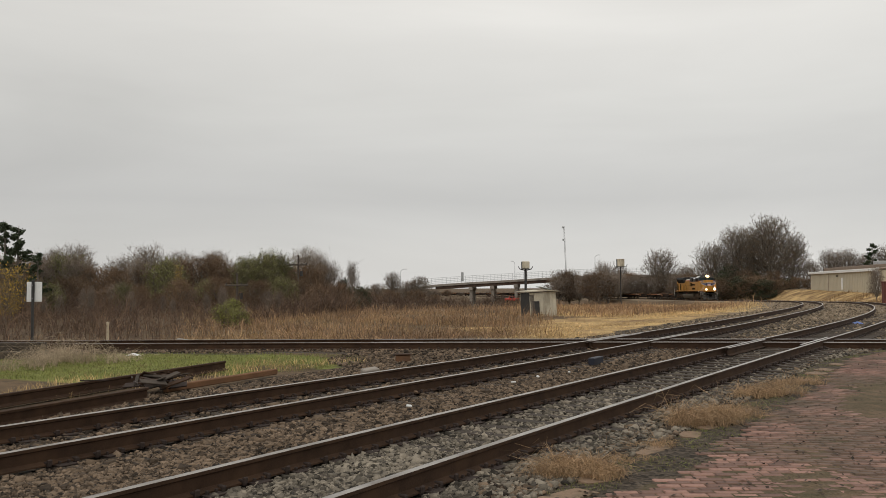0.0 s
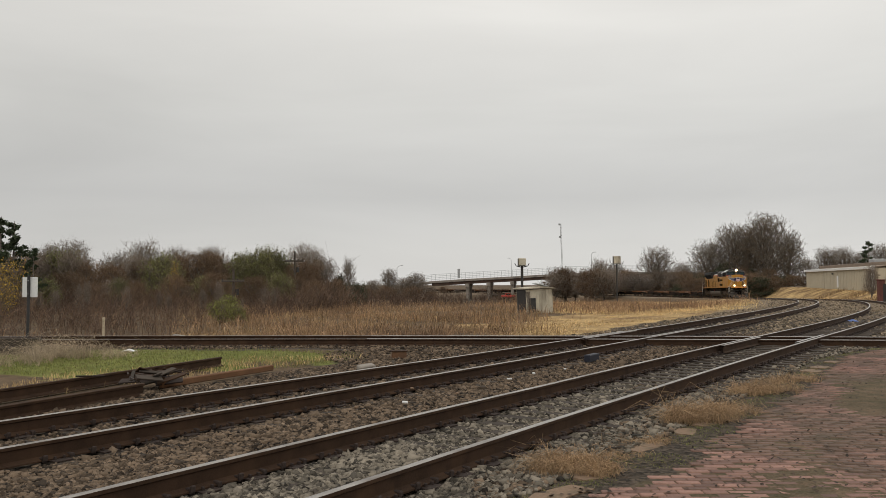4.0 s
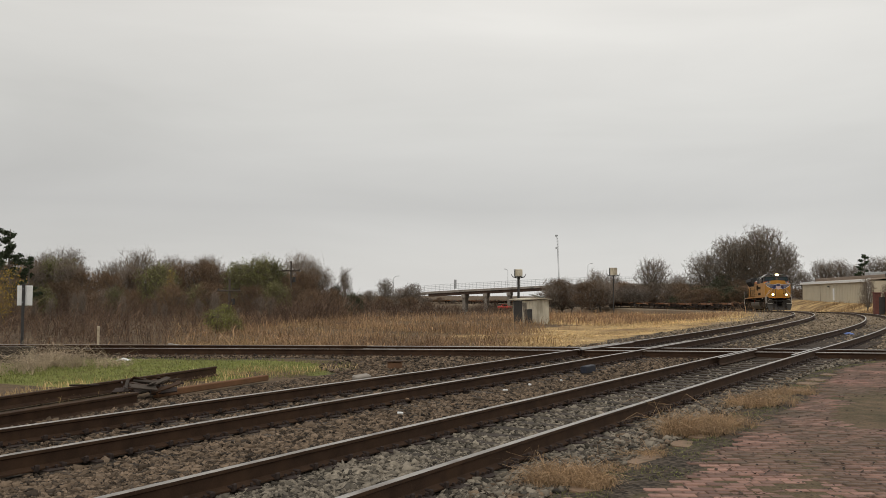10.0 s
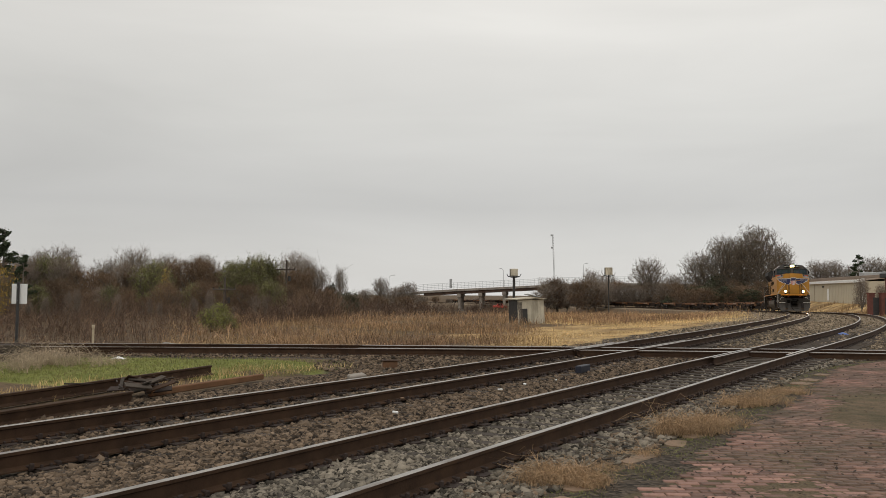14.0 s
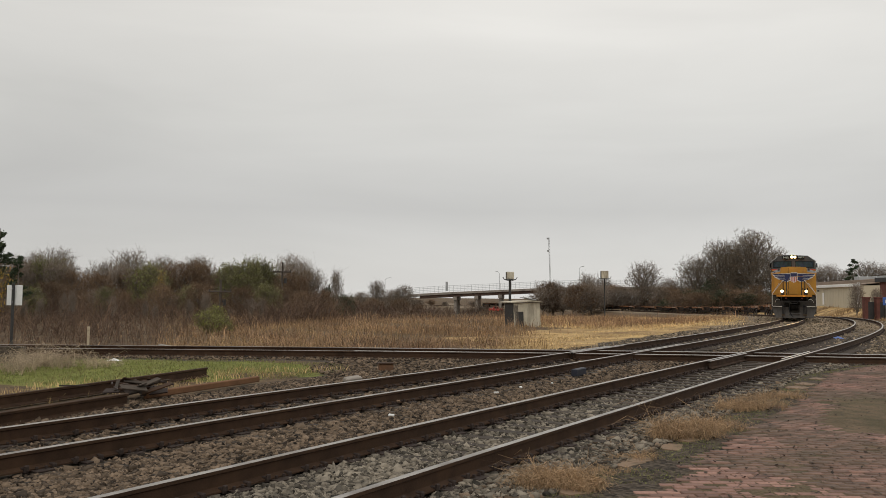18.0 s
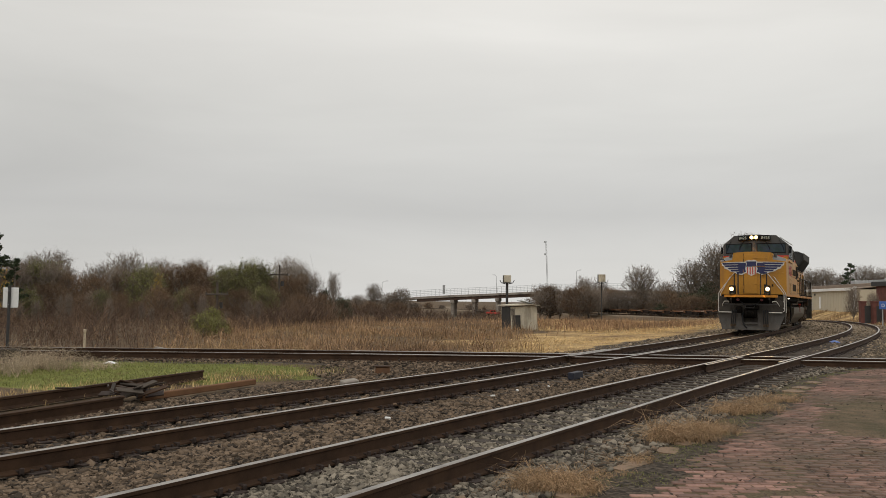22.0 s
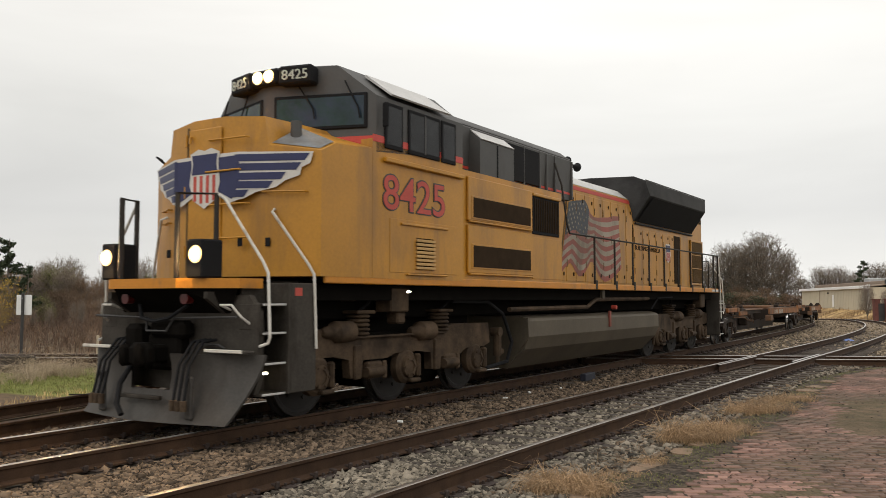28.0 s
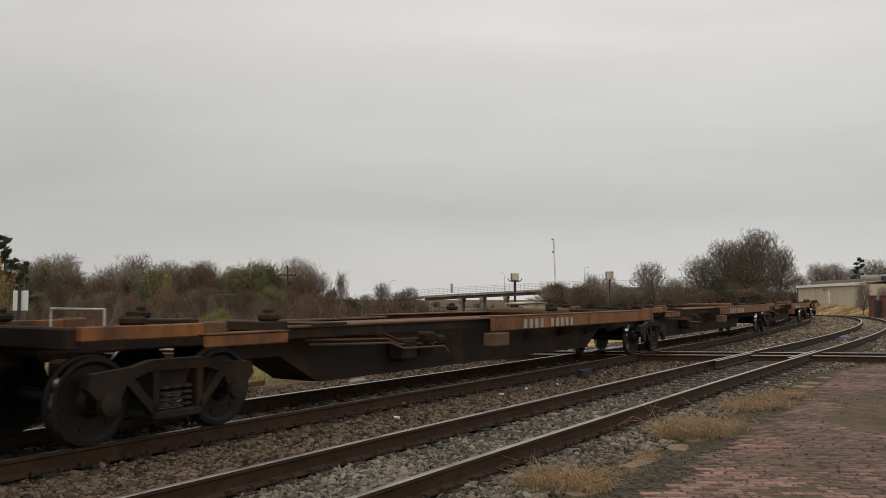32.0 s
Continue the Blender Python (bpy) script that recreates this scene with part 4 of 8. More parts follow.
for q in (-1, 1):
    wing = part("emblem_wing", on_nose([(q * 0.22, 3.47), (q * 1.50, 3.45), (q * 1.46, 3.30), (q * 1.36, 3.25), (q * 1.34, 3.15), (q * 1.16, 3.08), (q * 1.06, 3.00), (q * 0.82, 2.94), (q * 0.68, 2.86), (q * 0.46, 2.81), (q * 0.22, 2.93)], 0.042), M_EMBLEM_WHITE, nose, "pale outlined wing")
    part("wing_field", on_nose([(q * 0.26, 3.42), (q * 0.62, 3.42), (q * 0.62, 3.05), (q * 0.50, 2.86), (q * 0.26, 2.97)], 0.047), M_NAVY, wing)
    for k, (a, b, z) in enumerate(((0.55, 1.46, 3.385), (0.55, 1.36, 3.265), (0.55, 1.18, 3.145), (0.50, 1.03, 3.035), (0.45, 0.74, 2.925))):
        part("feather", on_nose([(q * a, z + 0.046), (q * b, z + 0.046), (q * (b - 0.06), z - 0.046), (q * a, z - 0.046)], 0.049), M_NAVY, wing, "navy feather stripe")
SHIELD = [(-0.28, 3.50), (-0.12, 3.56), (0.0, 3.53), (0.12, 3.56), (0.28, 3.50), (0.25, 3.36), (0.29, 3.10), (0.22, 2.88), (0.0, 2.76), (-0.22, 2.88), (-0.29, 3.10), (-0.25, 3.36)]
shield = part("emblem_shield", on_nose(SHIELD, 0.053), M_EMBLEM_WHITE, nose, "striped shield emblem")
part("shield_top", on_nose([(-0.24, 3.48), (0.24, 3.48), (0.22, 3.36), (0.245, 3.22), (-0.245, 3.22), (-0.22, 3.36)], 0.058), M_NAVY, shield)
for k in range(4):
    o = -0.18 + 0.12 * k
    part("shield_stripe", on_nose([(o - 0.027, 3.20), (o + 0.027, 3.20), (o + 0.027, 2.88 - 0.06 * (1 - abs(k - 1.5) / 2)), (o - 0.027, 2.88 - 0.06 * (1 - abs(k - 1.5) / 2))], 0.058), M_NUMBER, shield)

# cab
CAB_F, CAB_R = 0.60, 3.02


def cab_x(o):
    """The cab's front bends back from the middle to the sides."""
    return 0.20 + 0.50 * max(0.0, (abs(o) - 0.10) / (W - 0.10))


def upper_cab():
    sec = [(-W, 4.42), (-1.02, 4.88), (-0.10, 4.90), (0.10, 4.90), (1.02, 4.88), (W, 4.42)]
    n = len(sec)
    vs = [(cab_x(o), o, 3.62) for o, _ in sec] + [(cab_x(o), o, z) for o, z in sec] + [(CAB_R, o, z) for o, z in sec] + [(CAB_R, o, 3.82) for o, _ in sec]
    fs = [(r * n + i, r * n + i + 1, (r + 1) * n + i + 1, (r + 1) * n + i) for r in range(4) for i in range(n - 1) if r < 3]
    fs += [(3 * n + i, 3 * n + i + 1, i + 1, i) for i in range(n - 1)] + [(0, n, 2 * n, 3 * n), (n - 1, 4 * n - 1, 3 * n - 1, 2 * n - 1)]
    return Shape().add(vs, fs)


def on_cab(o0, o1, z0, z1, q, lift, t=0.03, bev=0.01):
    """A flat plate on the cab's bent front between two places along it."""
    a, b = Vector((cab_x(o0), q * o0, 0)), Vector((cab_x(o1), q * o1, 0))
    d = b - a
    nx = Vector((-abs(d.y), q * d.x, 0)).normalized()
    c = (a + b) / 2 + nx * lift
    m = Matrix.Translation((c.x, c.y, (z0 + z1) / 2)) @ Matrix.Rotation(math.atan2(d.y, d.x), 4, "Z")
    return Shape().box(0, 0, 0, d.length, t, z1 - z0, bev, m)


def side_panel(x0, x1, z0, z1, q, y, t=0.02, bev=0.006):
    return Shape().box((x0 + x1) / 2, q * (y + t / 2 - 0.004), (z0 + z1) / 2, x1 - x0, t, z1 - z0, bev)


cab = part("cab", upper_cab(), M_GREY, loco, "dark grey upper cab")
part("cab_side_wall", Shape().prism([(-W, 1.86), (-W, 3.80), (W, 3.80), (W, 1.86)], CAB_F + 0.02, CAB_R - 0.001, "x"), M_YELLOW, cab, "yellow lower cab with red numerals")
mirrored(lambda q: part("cab_stripe", side_panel(0.62, CAB_R, 3.76, 3.86, q, W, 0.012, 0.002), M_RED, cab, "red stripe"))
for q in (-1, 1):
    part("front_stripe", on_cab(0.90, W - 0.01, 3.74, 3.85, q, 0.004, 0.012, 0.002), M_RED, cab)
    part("front_sill", on_cab(0.90, W - 0.01, 3.60, 3.74, q, 0.003, 0.012, 0.002), M_YELLOW, cab)
    fr = part("windshield", on_cab(0.11, 1.45, 3.96, 4.47, q, 0.010, 0.03, 0.05), M_BLACK, cab, "tinted windshield")
    part("windshield_glass", on_cab(0.155, 1.405, 4.005, 4.425, q, 0.024, 0.012, 0.004), M_GLASS, fr)
    for o0, o1, z0, z1 in ((0.50, 0.72, 4.60, 4.26), (1.16, 1.36, 4.64, 4.24)):
        part("wiper", Shape().tube([(cab_x(o0) - 0.05, q * o0, z0), (cab_x(o1) - 0.07, q * o1, z1), (cab_x(o1) - 0.06, q * (o1 + 0.02), z1 - 0.14)], 0.012, 5), M_BLACK, fr)
    for x0, x1 in ((0.92, 1.28), (1.50, 2.27), (2.40, 2.74)):
        wf = part("side_window", side_panel(x0 - 0.04, x1 + 0.04, 3.70, 4.36, q, W, 0.03, 0.01), M_BLACK, cab)
        part("side_glass", side_panel(x0, x1, 3.76, 4.31, q, W + 0.018, 0.012, 0.003), M_SIDE_GLASS, wf)
    part("window_mullion", side_panel(1.87, 1.91, 3.74, 4.33, q, W + 0.028, 0.012, 0.003), M_GREY, cab)
    part("sun_visor", Shape().prism([(q * 1.14, 4.80), (q * 1.62, 4.46), (q * 1.64, 4.48), (q * 1.16, 4.83)], 0.98, 2.55, "x"), M_SILVER, cab, "pale sun visor")
    part("window_ledge", side_panel(0.86, 2.98, 3.50, 3.57, q, W, 0.07, 0.012), M_YELLOW, cab)
    part("mirror", Shape().box(0.80, q * 1.66, 4.15, 0.03, 0.10, 0.34, 0.01), M_BLACK, cab)
    part("cab_vent", side_panel(1.67, 2.16, 2.00, 2.48, q, W, 0.012, 0.003), M_GRILLE, cab)
    for k in range(8):
        part("louver", side_panel(1.66, 2.17, 2.01 + 0.058 * k, 2.050 + 0.058 * k, q, W + 0.012, 0.03, 0.004), M_CREAM, cab)
    part("door_track", side_panel(1.28, 2.54, 2.64, 2.675, q, W, 0.04, 0.008), M_YELLOW, cab)
    part("access_panel", side_panel(1.02, 2.88, 1.95, 2.72, q, W, 0.012, 0.004), M_YELLOW, cab)
    part("lower_hinge_bar", side_panel(1.42, 2.50, 1.915, 1.94, q, W + 0.01, 0.04, 0.008), M_YELLOW, cab)
words("road_number", "8425", 0.70, 1.60, M_NUMBER, cab, pose(0.86, -W - 0.009, 2.84, 90), label="faded red numerals with a dark edge", bold=0.002)
words("road_number_edge", "8425", 0.70, 1.64, M_GREY, cab, pose(0.84, -W - 0.004, 2.822, 90), 0.004, bold=0.022)
part("roof_hatch", Shape().box(1.9, -0.30, 4.90, 0.9, 0.7, 0.07, 0.02), M_GREY, cab)
part("air_conditioner", Shape().box(2.3, 0.35, 4.94, 0.9, 0.9, 0.16, 0.04), M_GREY, cab)
part("antenna", Shape().box(1.2, 0, 4.92, 0.4, 0.5, 0.10, 0.03), M_GREY, cab)
brow = part("headlight_brow", Shape().box(0.36, 0, 4.75, 0.56, 0.52, 0.23, 0.03), M_BLACK, cab, "black headlight housing")
for q in (-1, 1):
    turned = Matrix.Translation((0.31, q * 0.50, 4.74)) @ Matrix.Rotation(radians(-15 * q), 4, "Z")
    nb = part("number_board", Shape().box(0, 0, 0, 0.34, 0.53, 0.27, 0.03, turned), M_BLACK, cab, "black number board")
    words("board_number", "8425", 0.20, 0.40, M_NUMBERBOARD, nb, turned @ pose(-0.176, 0.20, -0.072, 90, 0, -90))
    part("headlight", Shape().lathe([(0.095, 0), (0.083, -0.02), (0.03, -0.03)], 0.08, q * 0.108, 4.755, "x", 18), M_HEADLIGHT, brow, "burning headlight")
    part("bulb", Shape().lathe([(0.045, 0), (0.040, -0.008), (0.01, -0.014)], 0.05, q * 0.108, 4.755, "x", 12), M_BULB, brow)
    dl = part("ditch_light_box", Shape().box(-1.66, q * 0.80, 2.05, 0.34, 0.27, 0.46, 0.02), M_BLACK, loco)
    part("ditch_light", Shape().lathe([(0.105, 0), (0.092, -0.02), (0.03, -0.03)], -1.83, q * 0.83, 2.10, "x", 18), M_DITCH, dl, "burning ditch light")
    part("bulb", Shape().lathe([(0.052, 0), (0.045, -0.008), (0.01, -0.014)], -1.86, q * 0.83, 2.10, "x", 12), M_BULB, dl)

# cabinet section behind the cab
CB0, CB1 = CAB_R, 7.02
part("cabinet_body", Shape().prism([(-1.49, 1.86), (-1.49, 3.70), (1.49, 3.70), (1.49, 1.86)], CB0, CB1, "x"), M_YELLOW, loco, "yellow cabinet section with screened panels")
part("cabinet_top", Shape().prism([(-1.22, 3.68), (-1.26, 4.52), (-0.98, 4.74), (0.98, 4.74), (1.26, 4.52), (1.22, 3.68)], CB0, 8.10, "x"), M_GREY, loco, "dark grey upper cabinet")
for q in (-1, 1):
    part("cabinet_stripe", side_panel(CB0, 8.10, 3.80, 3.92, q, 1.22, 0.012, 0.002), M_RED, loco, "red stripe")
    for z0, z1, g0, g1 in ((2.87, 3.60, 2.93, 3.26), (2.00, 2.80, 2.10, 2.46)):
        pn = part("screen_panel", side_panel(3.26, 5.62, z0, z1, q, 1.49, 0.05, 0.012), M_YELLOW, loco)
        part("screen_frame", side_panel(3.36, 5.56, g0 - 0.03, g1 + 0.03, q, 1.53, 0.02, 0.006), M_YELLOW, pn)
        part("screen", side_panel(3.41, 5.51, g0, g1, q, 1.548, 0.008, 0.002), M_GRILLE, pn, "brown dusty screen")
        part("hinge_bar", side_panel(3.30, 5.58, z0 - 0.03, z0, q, 1.51, 0.05, 0.008), M_YELLOW, pn)
    ip = part("intake_screen", side_panel(5.68, 6.86, 2.80, 3.54, q, 1.49, 0.03, 0.01), M_BLACK, loco)
    for k in range(14):
        part("screen_slat", side_panel(5.74 + 0.079 * k, 5.77 + 0.079 * k, 2.86, 3.48, q, 1.515, 0.02, 0.004), M_GRILLE, ip)
    part("screen_rim", side_panel(5.66, 6.88, 3.52, 3.58, q, 1.50, 0.05, 0.01), M_YELLOW, ip)
    part("cabinet_door", side_panel(5.68, 6.92, 1.95, 2.74, q, 1.49, 0.012, 0.004), M_YELLOW, loco)
    bx = part("blower_box", Shape().prism([(q * 1.20, 3.68), (q * 1.46, 3.68), (q * 1.46, 4.30), (q * 1.22, 4.50)], 3.78, 5.02, "x"), M_GREY, loco, "grey blower housing")
    part("blower_cap", Shape().prism([(q * 1.47, 4.305), (q * 1.23, 4.505), (q * 1.24, 4.515), (q * 1.48, 4.315)], 3.80, 5.00, "x"), M_SILVER, bx)
    part("blower_seam", side_panel(4.38, 4.42, 3.70, 4.28, q, 1.46, 0.012, 0.003), M_BLACK, bx)
    part("dark_inlet", side_panel(5.18, 6.45, 3.80, 4.48, q, 1.23, 0.05, 0.008), M_BLACK, loco)
    for x in (3.06, 3.40, 5.08, 5.78, 6.48, 6.80, 7.20, 8.04):
        part("cabinet_rib", side_panel(x, x + 0.06, 3.70, 4.52, q, 1.23, 0.05, 0.008), M_GREY, loco)
    part("roof_edge_bar", Shape().tube([(3.05, q * 1.20, 4.56), (8.08, q * 1.20, 4.56)], 0.03, 6), M_GREY, loco)

# long hood
HD0, HD1 = 7.02, 18.75
hood = part("long_hood", Shape().prism([(-HW, 1.86), (-HW, 4.10), (-0.86, 4.30), (0.86, 4.30), (HW, 4.10), (HW, 1.86)], HD0, HD1, "x"), M_YELLOW, loco, "yellow engine hood with latched doors and a waving flag")
part("hood_roof", Shape().prism([(-0.875, 4.29), (-0.80, 4.335), (0.80, 4.335), (0.875, 4.29)], 7.26, 12.5, "x"), M_SILVER, hood, "grey hood roof")
rng_l = random.Random(11)
for q in (-1, 1):
    part("roof_chamfer", Shape().add([(7.26, q * (HW - 0.01), 4.125), (12.4, q * (HW - 0.01), 4.125), (12.4, q * 0.87, 4.315), (7.26, q * 0.87, 4.315)], [(0, 1, 2, 3)]), M_SILVER, hood)
    part("hood_stripe", side_panel(7.02, 12.4, 4.00, 4.085, q, HW, 0.012, 0.002), M_RED, hood, "red stripe")
    part("door_seam", side_panel(12.36, 12.40, 1.92, 3.50, q, HW, 0.02, 0.004), M_BLACK, hood)
    xs = [7.10, 7.62, 8.20, 8.72, 9.24, 9.78, 10.30, 10.82, 11.34, 11.86]
    for i, x in enumerate(xs):
        w_ = (xs[i + 1] if i + 1 < len(xs) else 12.34) - x - 0.04
        dr = part("hood_door", side_panel(x, x + w_, 1.96, 3.93, q, HW, 0.014, 0.006), M_YELLOW, hood)
        for z in (2.12, 3.78):
            part("latch", side_panel(x + w_ - 0.13, x + w_ - 0.08, z - 0.04, z + 0.04, q, HW + 0.008, 0.02, 0.005), M_GRILLE, dr)
        for z in (2.35, 3.0, 3.6):
            part("hinge", side_panel(x + 0.01, x + 0.05, z - 0.08, z + 0.08, q, HW + 0.008, 0.016, 0.004), M_GRILLE_OCHRE, dr)
    xs = [12.46, 13.12, 13.62, 14.20, 14.80, 15.40]
    for i, x in enumerate(xs):
        w_ = (xs[i + 1] if i + 1 < len(xs) else 15.80) - x - 0.04
        dr = part("hood_door", side_panel(x, x + w_, 1.96, 3.40, q, HW, 0.014, 0.006), M_YELLOW, hood)
        for z in (2.10, 3.30):
            part("latch", side_panel(x + w_ - 0.13, x + w_ - 0.08, z - 0.035, z + 0.035, q, HW + 0.008, 0.02, 0.005), M_GRILLE, dr)
        for z in (2.3, 2.7, 3.1):
            part("hinge", side_panel(x + 0.01, x + 0.05, z - 0.08, z + 0.08, q, HW + 0.008, 0.016, 0.004), M_GRILLE_OCHRE, dr)
    part("open_doorway", side_panel(15.84, 16.42, 2.02, 3.42, q, HW, 0.014, 0.004), M_GRILLE, hood, "dark screened opening")
    part("hood_door", side_panel(16.50, 17.30, 1.96, 3.42, q, HW, 0.014, 0.006), M_YELLOW, hood)
    gr = part("rear_grille", side_panel(17.40, 18.70, 2.04, 3.38, q, HW, 0.02, 0.008), M_BLACK, hood, "ochre slatted radiator grille")
    for k in range(11):
        part("grille_slat", side_panel(17.45 + 0.112 * k, 17.51 + 0.112 * k, 2.08, 3.34, q, HW + 0.016, 0.04, 0.008), M_GRILLE_OCHRE, gr)
    for z in (2.52, 2.94):
        part("grille_bar", side_panel(17.42, 18.68, z - 0.012, z + 0.012, q, HW + 0.05, 0.016, 0.004), M_YELLOW, gr)
    for x in (17.40, 18.62):
        part("grille_frame", side_panel(x, x + 0.08, 2.02, 3.40, q, HW + 0.01, 0.05, 0.008), M_YELLOW, gr)
    for z in (2.02, 3.36):
        part("grille_frame", side_panel(17.40, 18.70, z - 0.02, z + 0.04, q, HW + 0.012, 0.05, 0.008), M_YELLOW, gr)

# radiator flare
rad = part("radiator_hood", Shape().prism([(-HW, 3.95), (-HW, 4.68), (-0.85, 4.80), (0.85, 4.80), (HW, 4.68), (HW, 3.95)], 17.50, HD1 - 0.002, "x"), M_SOOT, loco, "sooty grey flared radiator hood")
for q in (-1, 1):
    fl = Shape()
    a = [(11.70, q * 0.70, 4.30), (12.42, q * 1.06, 3.52), (12.42, q * 1.06, 3.60), (12.50, q * 1.49, 4.24), (12.12, q * 1.50, 4.58), (12.16, q * 1.18, 4.72), (12.00, 0, 4.74), (11.60, 0, 4.30)]
    b = [(17.60, q * 0.70, 4.30), (17.60, q * 1.06, 3.52), (17.60, q * 1.06, 3.60), (17.62, q * 1.50, 4.24), (17.58, q * 1.51, 4.60), (17.58, q * 1.16, 4.74), (17.58, 0, 4.80), (17.60, 0, 4.30)]
    n = len(a)
    fl.add(a + b, [tuple(range(n)), tuple(range(n, 2 * n))] + [(i, i + 1, n + i + 1, n + i) for i in range(2, n - 1)])
    part("flare", fl, M_SOOT, rad, "flared side housing", smooth=25)
    part("flare_intake", Shape().add([(12.58, q * 1.10, 3.585), (12.70, q * 1.505, 4.195), (17.50, q * 1.505, 4.195), (17.50, q * 1.10, 3.585)], [(0, 1, 2, 3)]), M_BLACK, rad, "black air intake")
    part("intake_brace", Shape().tube([(15.2, q * 1.06, 3.60), (15.4, q * 1.48, 4.22)], 0.02, 6), M_SOOT, rad)
    part("flare_lip", Shape().tube([(12.5, q * 1.08, 3.54), (17.6, q * 1.08, 3.54)], 0.03, 6), M_SOOT, rad)
    part("flare_top_edge", Shape().tube([(12.14, q * 1.50, 4.60), (17.58, q * 1.50, 4.62)], 0.014, 6), M_GREY, rad)
    for k in range(4):
        for j in range(9):
            if k == 0 and j < 4:
                continue
            part("rear_louver", side_panel(17.72 + 0.25 * k, 17.90 + 0.25 * k, 3.98 + 0.066 * j, 4.005 + 0.066 * j, q, HW - 0.002, 0.018, 0.004), M_BLACK, rad)
for k in range(6):
    part("rear_rung", Shape().tube([(18.75, 0.75, 2.5 + 0.36 * k), (18.83, 0.75, 2.5 + 0.36 * k), (18.83, 1.05, 2.5 + 0.36 * k), (18.75, 1.05, 2.5 + 0.36 * k)], 0.014, 6), M_GREY, loco)
    part("rear_rung", Shape().tube([(18.75, -0.62, 2.5 + 0.36 * k), (18.83, -0.62, 2.5 + 0.36 * k), (18.83, -0.98, 2.5 + 0.36 * k), (18.75, -0.98, 2.5 + 0.36 * k)], 0.014, 6), M_GREY, loco)
for k in range(3):
    part("radiator_fan", Shape().lathe([(0.62, 0), (0.62, 0.06), (0.55, 0.08), (0.1, 0.06)], 13.6 + 1.45 * k, 0, 4.72, "z", 20), M_SOOT, rad)
part("exhaust_stack", Shape().box(10.4, 0, 4.40, 0.9, 0.5, 0.16, 0.03), M_BLACK, loco)
horn = part("air_horn", Shape().box(9.70, -0.30, 4.55, 0.30, 0.28, 0.36, 0.04), M_BLACK, loco, "black cluster air horn")
for k, (dy, dz, dx, ln_) in enumerate(((-0.20, 0.10, 1, 0.42), (-0.07, 0.16, -1, 0.34), (0.06, 0.10, 1, 0.36), (0.18, 0.16, -1, 0.30), (0.0, 0.26, 1, 0.30))):
    part("horn_bell", Shape().lathe([(0.04, 0), (0.045, dx * ln_ * 0.7), (0.11, dx * ln_)], 9.70, -0.30 + dy, 4.64 + dz, "x", 12), M_BLACK, horn)
words("slogan_word", "BUILDING", 0.18, 0.98, M_BLACK, hood, pose(12.52, -HW - 0.014, 2.85, 90), 0.004, "dark block lettering")
words("slogan_word", "AMERICA", 0.18, 0.92, M_BLACK, hood, pose(13.62, -HW - 0.014, 2.85, 90), 0.004, "dark block lettering")
sd = [(15.24 + o * 0.80, 3.13 + (z - 3.53) * 0.68) for o, z in SHIELD]
hs = part("hood_shield", Shape().prism(sd, -HW - 0.020, -HW - 0.010, "y"), M_EMBLEM_WHITE, hood, "striped shield emblem")
part("shield_top", Shape().prism([(15.05, 3.10), (15.43, 3.10), (15.42, 2.92), (15.06, 2.92)], -HW - 0.025, -HW - 0.015, "y"), M_NAVY, hs)
for k in range(5):
    part("shield_stripe", Shape().box(15.10 + 0.07 * k, -HW - 0.021, 2.78, 0.034, 0.008, 0.25), M_NUMBER, hs)


def flag_point(u, v):
    """A place on the waving flag: u from pole to fly, v from foot to top."""
    tx = np.interp(u, [0, 0.19, 0.36, 0.46, 0.62, 0.80, 1], [8.33, 8.78, 9.24, 9.53, 9.98, 10.65, 11.33])
    tz = np.interp(u, [0, 0.19, 0.36, 0.41, 0.46, 0.54, 0.62, 0.80, 0.9, 1], [3.70, 3.77, 3.82, 3.72, 3.55, 3.47, 3.48, 3.54, 3.60, 3.62])
    bx = np.interp(u, [0, 0.35, 0.56, 0.84, 1], [7.85, 8.84, 9.59, 10.68, 11.50])
    bz = np.interp(u, [0, 0.1, 0.2, 0.28, 0.35, 0.41, 0.47, 0.56, 0.63, 0.70, 0.77, 0.84, 0.92, 1], [2.10, 2.26, 2.37, 2.20, 2.07, 2.09, 2.22, 2.48, 2.26, 2.04, 1.98, 2.02, 2.14, 2.34])
    x, z = float(bx + (tx - bx) * v), float(bz + (tz - bz) * v) - 0.05 * math.sin(6.3 * u + 2.0 * v) * v * (1 - v)
    return x, z


flag = part("flag_mural", Shape().prism([(7.76, 1.98), (7.82, 1.98), (8.35, 4.0), (8.29, 4.0)], -HW - 0.016, -HW - 0.010, "y"), M_GRILLE_OCHRE, hood, "faded waving striped flag with stars")
for k in range(13):
    sh = Shape()
    v0, v1 = k / 13, (k + 1) / 13
    u0 = 0.0 if k < 7 else 0.42
    pts = 26
    top_ = [flag_point(u0 + (1 - u0) * i / pts, v1) for i in range(pts + 1)]
    bot_ = [flag_point(u0 + (1 - u0) * i / pts, v0) for i in range(pts + 1)]
    vs = [(x, -HW - 0.017, z) for x, z in bot_] + [(x, -HW - 0.017, z) for x, z in top_]
    part("flag_stripe", sh.add(vs, [(i, i + 1, pts + 2 + i, pts + 1 + i) for i in range(pts)]), M_FLAG_RED if k % 2 == 0 else M_FLAG_WHITE, flag)
can = Shape()
pts = 10
vs = [(*flag_point(0.44 * i / pts, v), 0) for v in (7 / 13, 0.76, 1.0) for i in range(pts + 1)]
